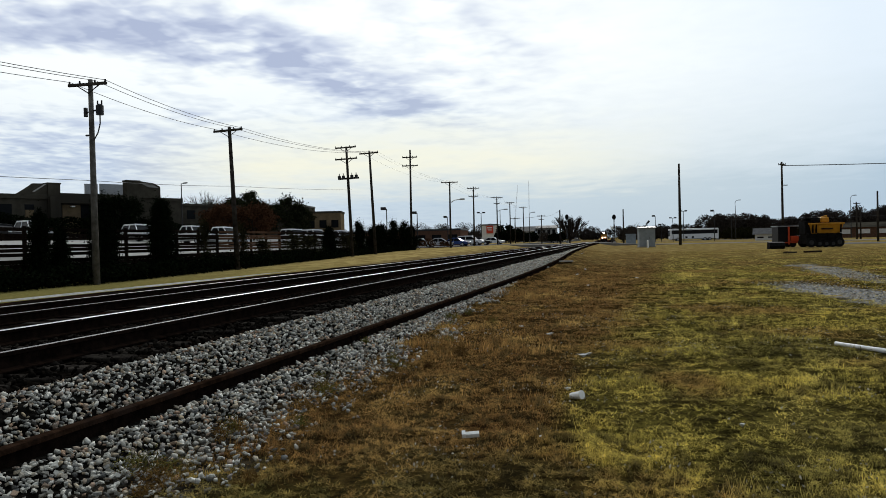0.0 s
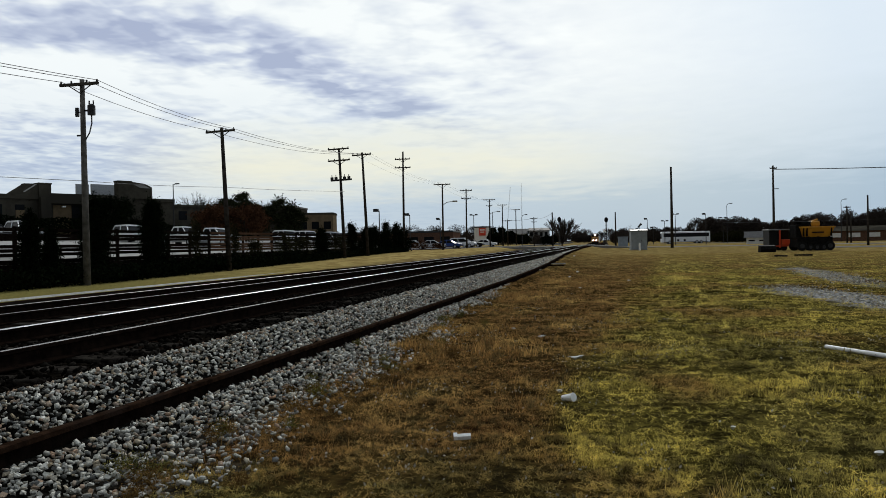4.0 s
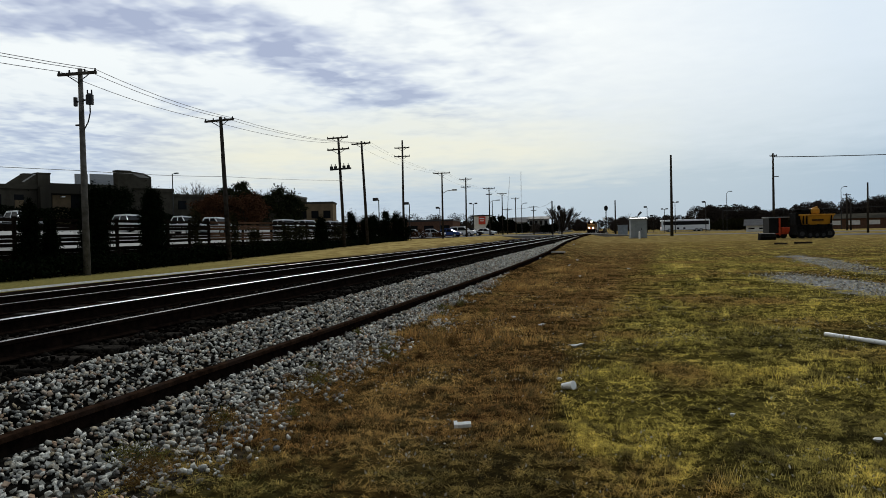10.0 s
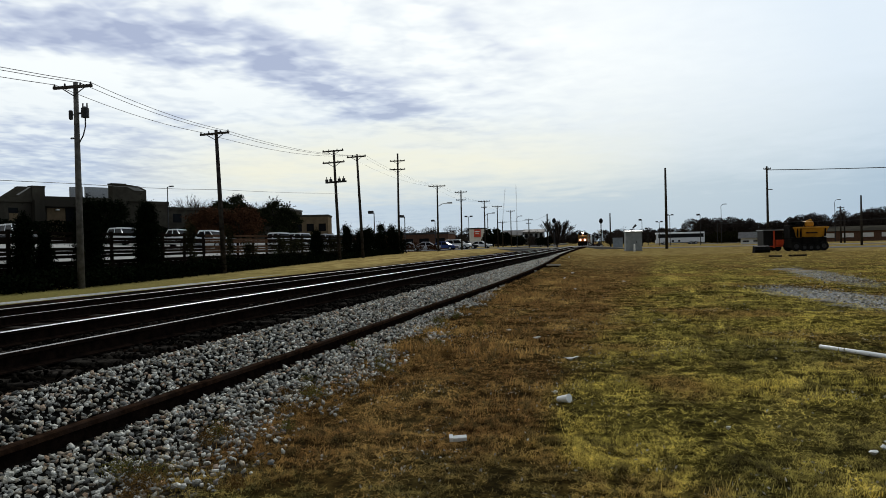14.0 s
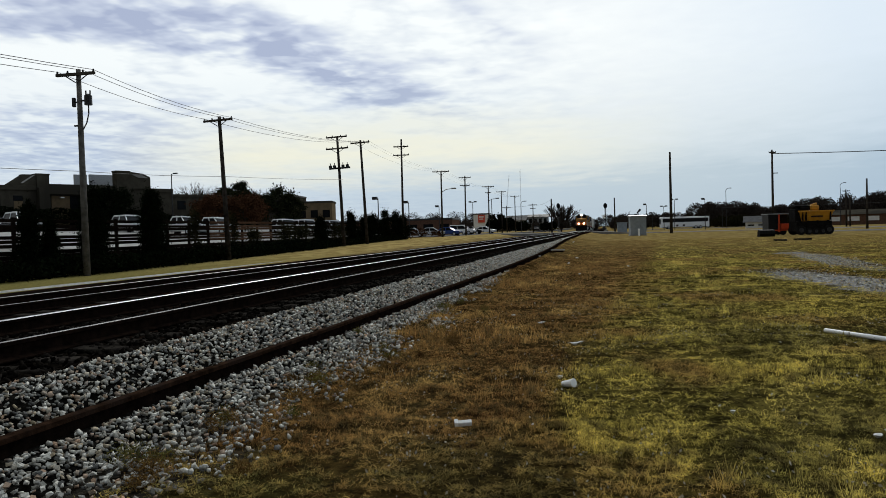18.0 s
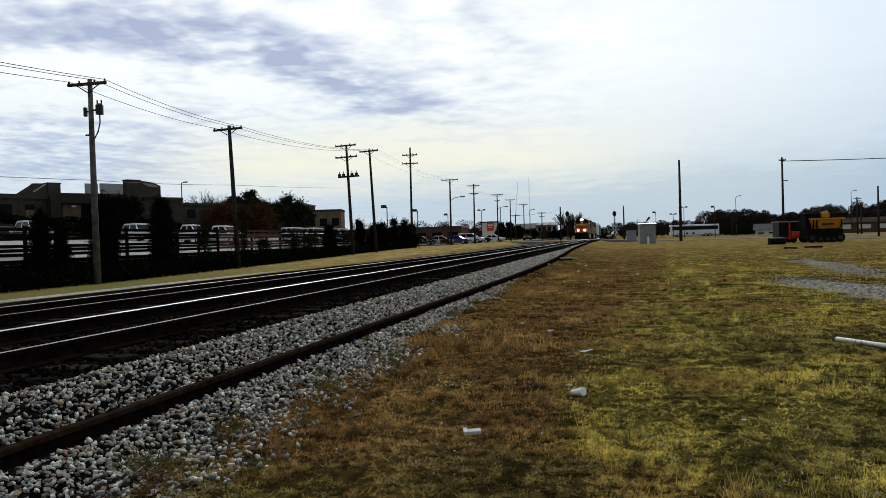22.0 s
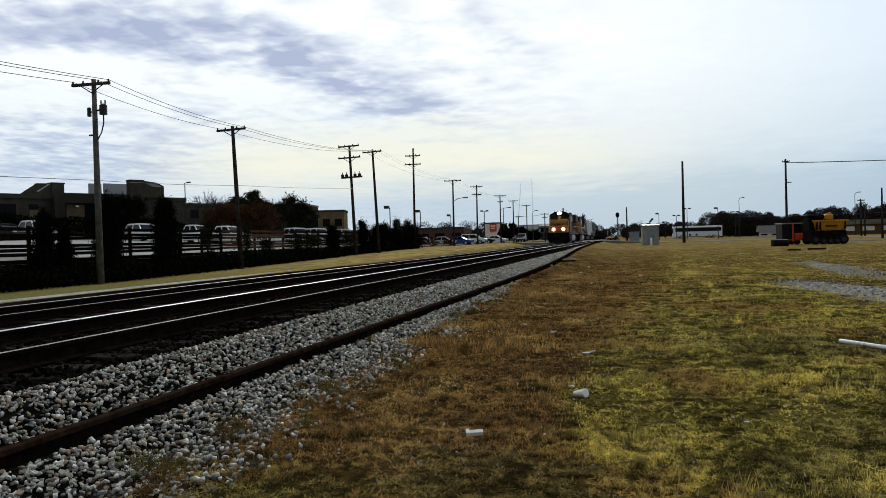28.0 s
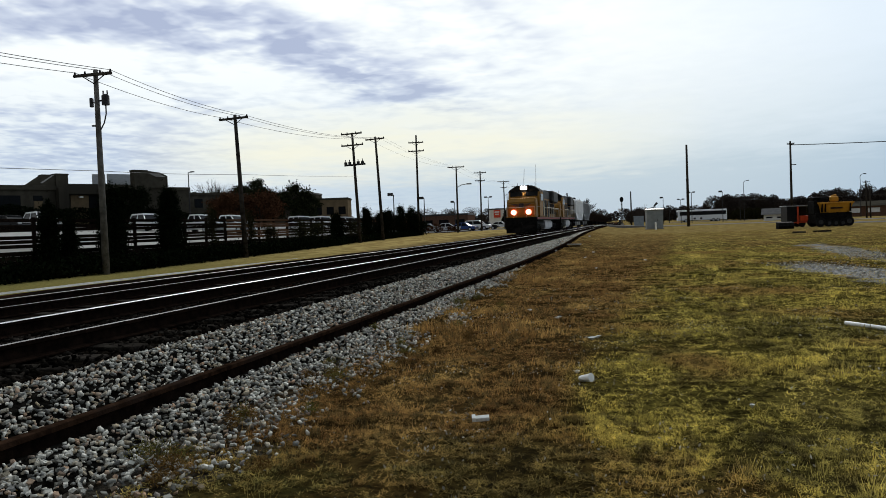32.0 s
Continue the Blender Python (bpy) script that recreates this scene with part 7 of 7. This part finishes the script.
def scatter_stones():
    rng_ = np.random.default_rng(12)
    shapes = [stone_shape(rng_) for _ in range(12)]
    pts = []
    # nearer ground is packed, farther ground gets larger and fewer stones
    for s0, s1, dens, size in ((-8.0, 3.0, 260, 0.034), (3.0, 9.0, 740, 0.0190), (9.0, 16.0, 500, 0.0225), (16.0, 30.0, 330, 0.025), (30.0, 60.0, 180, 0.032), (60.0, 128.0, 70, 0.055)):
        n = int((s1 - s0) * 2.75 * dens)
        s = rng_.uniform(s0, s1, n)
        u = rng_.uniform(1.38, 4.1, n)
        pts.append(np.stack([u, s, np.full(n, size)], 1))
    p = np.concatenate(pts)
    keep = []
    for u, s, size in p:
        x = line_a(s) + u
        right = x - line_s(s)
        if abs(right) < 0.085 + size * 0.4:
            continue
        # grass swallows the stones to the right of the loose rail
        edge = (min(1.5, 0.25 + 0.48 * (s - 2.2)) if s > 2.8 else 1.1) + 0.6 * noise.noise((x * 0.9, s * 0.9, 3)) + 0.5 * noise.noise((0, s * 0.35, 9)) - 0.075 * max(s - 6, 0)
        if right > 0.0 and (edge < 0.15 or right > edge * 1.1 or rng_.uniform() < 0.92 * (right / edge) ** 1.15):
            continue
        if right > 0.6 and noise.noise((x * 1.6, s * 1.2, 20)) > 0.32:
            continue
        keep.append((x, s, bed_z(x, s) + rng_.uniform(-0.008, 0.022), size * rng_.uniform(0.6, 1.4)))
    # a few strays in the grass and on the sleepers
    for _ in range(260):
        s = rng_.uniform(3.2, 22)
        x = rng_.uniform(-2.4, 0.4) if rng_.uniform() < 0.6 else rng_.uniform(0.4, 6)
        keep.append((x, s, 0.012, rng_.uniform(0.006, 0.014)))
    for _ in range(1500):
        s = rng_.uniform(14, 34)
        c = 5.9 - (s - 19) * 0.14 if s < 25 else 8.3 + (s - 32) * 0.07
        keep.append((c + rng_.normal(0, 0.55), s, 0.012, rng_.uniform(0.012, 0.03)))
    keep.sort(key=lambda k: k[1])
    ballast = thing("ballast", "loose pale grey crushed stones along the loose rail", "ballast", kind="stuff")
    near = [k for k in keep if -4.2 < k[0] < -2.2 and 3.2 < k[1] < 6.2 and k[3] > 0.022][:300]
    chosen = set(near)
    meshes = []
    for v, f in shapes:
        me = bpy.data.meshes.new("stone")
        me.from_pydata([tuple(q) for q in v * np.array([1, 0.78, 0.62])], [], [tuple(q) for q in f])
        me.materials.append(M["stone"])
        meshes.append(me)
    for i, (x, s, z, r) in enumerate(near):
        o = new("stone", meshes[i % 12])
        o.parent = ballast
        o.matrix_basis = Matrix.Translation((x, s, z + r * 0.4)) @ Euler((rng_.uniform(-0.5, 0.5), rng_.uniform(-0.5, 0.5), rng_.uniform(0, 6.283))).to_matrix().to_4x4() @ Matrix.Scale(r, 4)
    rest = [k for k in keep if k not in chosen]
    stones_mesh("stones", rest, shapes, M["stone"], ballast, "loose crushed stones", rng_)
    # black lumps between the rails and round the sleeper ends of the near track
    dark = []
    for s0, s1, count, size in ((2.5, 14.0, 4500, 0.030), (14.0, 32.0, 4000, 0.038), (32.0, 62.0, 2500, 0.055)):
        for s, u, q in zip(rng_.uniform(s0, s1, count), rng_.uniform(-1.5, 1.45, count), rng_.uniform(0.6, 1.35, count)):
            if abs(abs(u) - 0.7545) > 0.1:
                dark.append((line_a(s) + u, s, 0.425 - 0.10 * max(abs(u) - 1.2, 0), size * q))
    stones_mesh("dark_stones", dark, shapes, M["stone_dark"], ballast, "oily black crushed stones", rng_)


scatter_stones()


# ---- grass ----
def scatter_grass():
    rng_ = np.random.default_rng(21)
    groups = []
    # upright blades, then matted blades lying nearly flat
    for s0, s1, x0, x1, dens, hgt, wid, lie in (
            (-6.0, 3.0, -2.9, 4.4, 500, 0.05, 0.006, 0), (-6.0, 3.0, -2.9, 4.4, 500, 0.08, 0.006, 1), (3.0, 6.5, -2.9, 4.4, 5200, 0.032, 0.003, 0), (6.5, 11.0, -3.0, 6.4, 2300, 0.034, 0.0045, 0), (11.0, 20.0, -3.2, 9.8, 700, 0.028, 0.0065, 0), (20.0, 36.0, -3.2, 15.5, 130, 0.034, 0.015, 0), (36.0, 75.0, -3.0, 30.0, 14, 0.04, 0.04, 0),
            (3.0, 6.5, -2.9, 4.4, 5200, 0.045, 0.0036, 1), (6.5, 11.0, -3.0, 6.4, 2700, 0.06, 0.005, 1), (11.0, 20.0, -3.2, 9.8, 1500, 0.07, 0.0075, 1), (20.0, 36.0, -3.2, 15.5, 400, 0.13, 0.014, 1), (36.0, 75.0, -3.0, 30.0, 30, 0.35, 0.05, 1)):
        n = int((s1 - s0) * (x1 - x0) * dens)
        groups.append((rng_.uniform(x0, x1, n), rng_.uniform(s0, s1, n), np.full(n, hgt), np.full(n, wid), np.full(n, lie)))
    # taller dry tufts, thickest along the brown strip and the edge of the stones
    for _ in range(430):
        y = rng_.uniform(3.2, 30)
        x = rng_.normal(-2.0, 0.6) if rng_.uniform() < 0.6 else rng_.uniform(-1.5, 4.5)
        if x < line_s(y) + 0.15:
            continue
        n = int(rng_.uniform(40, 130))
        r = rng_.uniform(0.05, 0.16)
        w = 0.0032 if y < 9 else 0.007
        groups.append((x + rng_.normal(0, r, n), y + rng_.normal(0, r, n), np.full(n, rng_.uniform(0.07, 0.16)), np.full(n, w), np.full(n, 0)))
    x, y, h, w, lie = (np.concatenate([g[i] for g in groups]) for i in range(5))
    # stones, gravel and bare spots keep it thin
    ease = np.clip((y - 12) / 30, 0, 1)
    lim = -3.22 - 0.85 * np.exp(-np.maximum(y, 0) / 13.0) + 0.6 * ease * ease * (3 - 2 * ease)
    bare = vnoise(x, y, 1.3, 7) * 0.6 + vnoise(x, y, 4.0, 8) * 0.4
    chance = rng_.uniform(size=len(x))
    stony = (x - lim < 0.55 - 0.05 * np.maximum(y - 6, 0)) & (bare < 0.12) & (h < 0.13)
    patch = ((np.abs(x - (5.9 - (y - 19) * 0.14)) < 0.8) & (y > 13.5) & (y < 25)) | ((np.abs(x - 8.3 - (y - 32) * 0.07) < 0.7) & (y > 25) & (y < 38))
    ok = ~stony & ~(patch & (chance < 0.85)) & (x > lim + 0.12) & ((bare < 0.30) | (chance > np.clip(bare * 1.1, 0, 0.7)))
    x, y, h, w, lie = x[ok], y[ok], h[ok], w[ok], lie[ok]
    holes = vnoise(x, y, 5.0, 11) * 0.5 + vnoise(x, y, 14.0, 12) * 0.75
    ok = (holes < 0.13) | (rng_.uniform(size=len(x)) < 0.05) | (y > 26)
    x, y, h, w, lie = x[ok], y[ok], h[ok], w[ok], lie[ok]
    n = len(x)
    tall = 0.8 + 0.7 * vnoise(x, y, 0.9, 2) + 0.3 * vnoise(x, y, 5.0, 3)
    h = h * rng_.uniform(0.35, 1.25, n)
    a = rng_.uniform(0, 6.283, n)
    b = rng_.uniform(0, 6.283, n)
    flat_ = lie > 0
    reach = np.where(flat_, h, rng_.uniform(0.2, 1.0, n) * h)
    hump = np.clip(0.022 + 0.030 * vnoise(x, y, 3.2, 4) + 0.016 * vnoise(x, y, 9.0, 5), 0.0, 0.08)
    top = np.where(flat_, hump + rng_.uniform(-0.004, 0.02, n), h * np.clip(tall, 0.35, 1.5))
    foot = np.where(flat_, hump + rng_.uniform(-0.012, 0.006, n), -0.02)
    a = np.where(flat_, b + 1.5708, a)
    turf = np.zeros(n)
    for i in np.where(((x < -2.0) & (y > 14)) | ((x < 2.2) & (y > 18)))[0]:
        turf[i] = bank(x[i], y[i])
    top, foot = top + turf, foot + turf
    v = np.empty((n, 3, 3))
    v[:, 0] = np.stack([x - np.cos(a) * w, y - np.sin(a) * w, foot], 1)
    v[:, 1] = np.stack([x + np.cos(a) * w, y + np.sin(a) * w, foot], 1)
    v[:, 2] = np.stack([x + np.cos(b) * reach, y + np.sin(b) * reach, top], 1)
    f = np.arange(n * 3).reshape(-1, 3)
    ob = from_arrays("grass", v.reshape(-1, 3), f, M["grass"], None, "short dry winter grass, rust-brown and olive")
    tagged(ob, category="grass", kind="stuff")


scatter_grass()


def weed_tufts():
    """Soft olive and rust weeds rooted among the stones beside the loose rail."""
    rng_ = np.random.default_rng(58)
    root = thing("weeds", "low olive and rust-brown weeds rooted among the stones", "weeds", kind="stuff")
    for mm, count, near in (("weed_olive", 16, 1.7), ("weed_rust", 24, 2.6)):
        pts = []
        for _ in range(count):
            y = 3.2 + 12 * rng_.uniform() ** 1.4
            x = line_s(y) + 0.2 + abs(rng_.normal(0.35 * near, 0.35))
            n, r, h = int(rng_.uniform(150, 420)), rng_.uniform(0.03, 0.075), rng_.uniform(0.05, 0.13)
            q = rng_.normal(0, 1, (n, 3)) * np.array([r, r, h * 0.35]) + np.array([x, y, bed_z(x, y) + h * 0.5])
            q[:, 2] = np.maximum(q[:, 2], bed_z(x, y))
            pts.append(q)
        tagged(leaf_cloud("leaves", np.concatenate(pts), 0.016, M[mm], root, "", 59, 0.22), "small weed leaves", kind="stuff")


weed_tufts()


def leaf_litter():
    """Pale curled flakes of dead leaf and straw, lying in drifts."""
    rng_ = np.random.default_rng(77)
    n = 9000
    x, y = rng_.uniform(-2.6, 5.5, n), rng_.uniform(3.6, 17, n)
    drift = vnoise(x, y, 0.7, 31) * 0.6 + vnoise(x, y, 2.6, 32) * 0.6
    ok = (drift > 0.38) & (x > -2.6) & (np.abs(x - 0.21 * y) < 0.62 * y)
    x, y = x[ok], y[ok]
    z = 0.03 + rng_.uniform(0, 0.02, len(x))
    ob = leaf_cloud("leaf_litter", np.stack([x, y, z], 1), 0.013, M["dead_leaf"], None, "pale flakes of dead leaf and straw on the lawn", 78, 0.55)
    tagged(ob, category="leaf litter", kind="stuff")


leaf_litter()


motions()
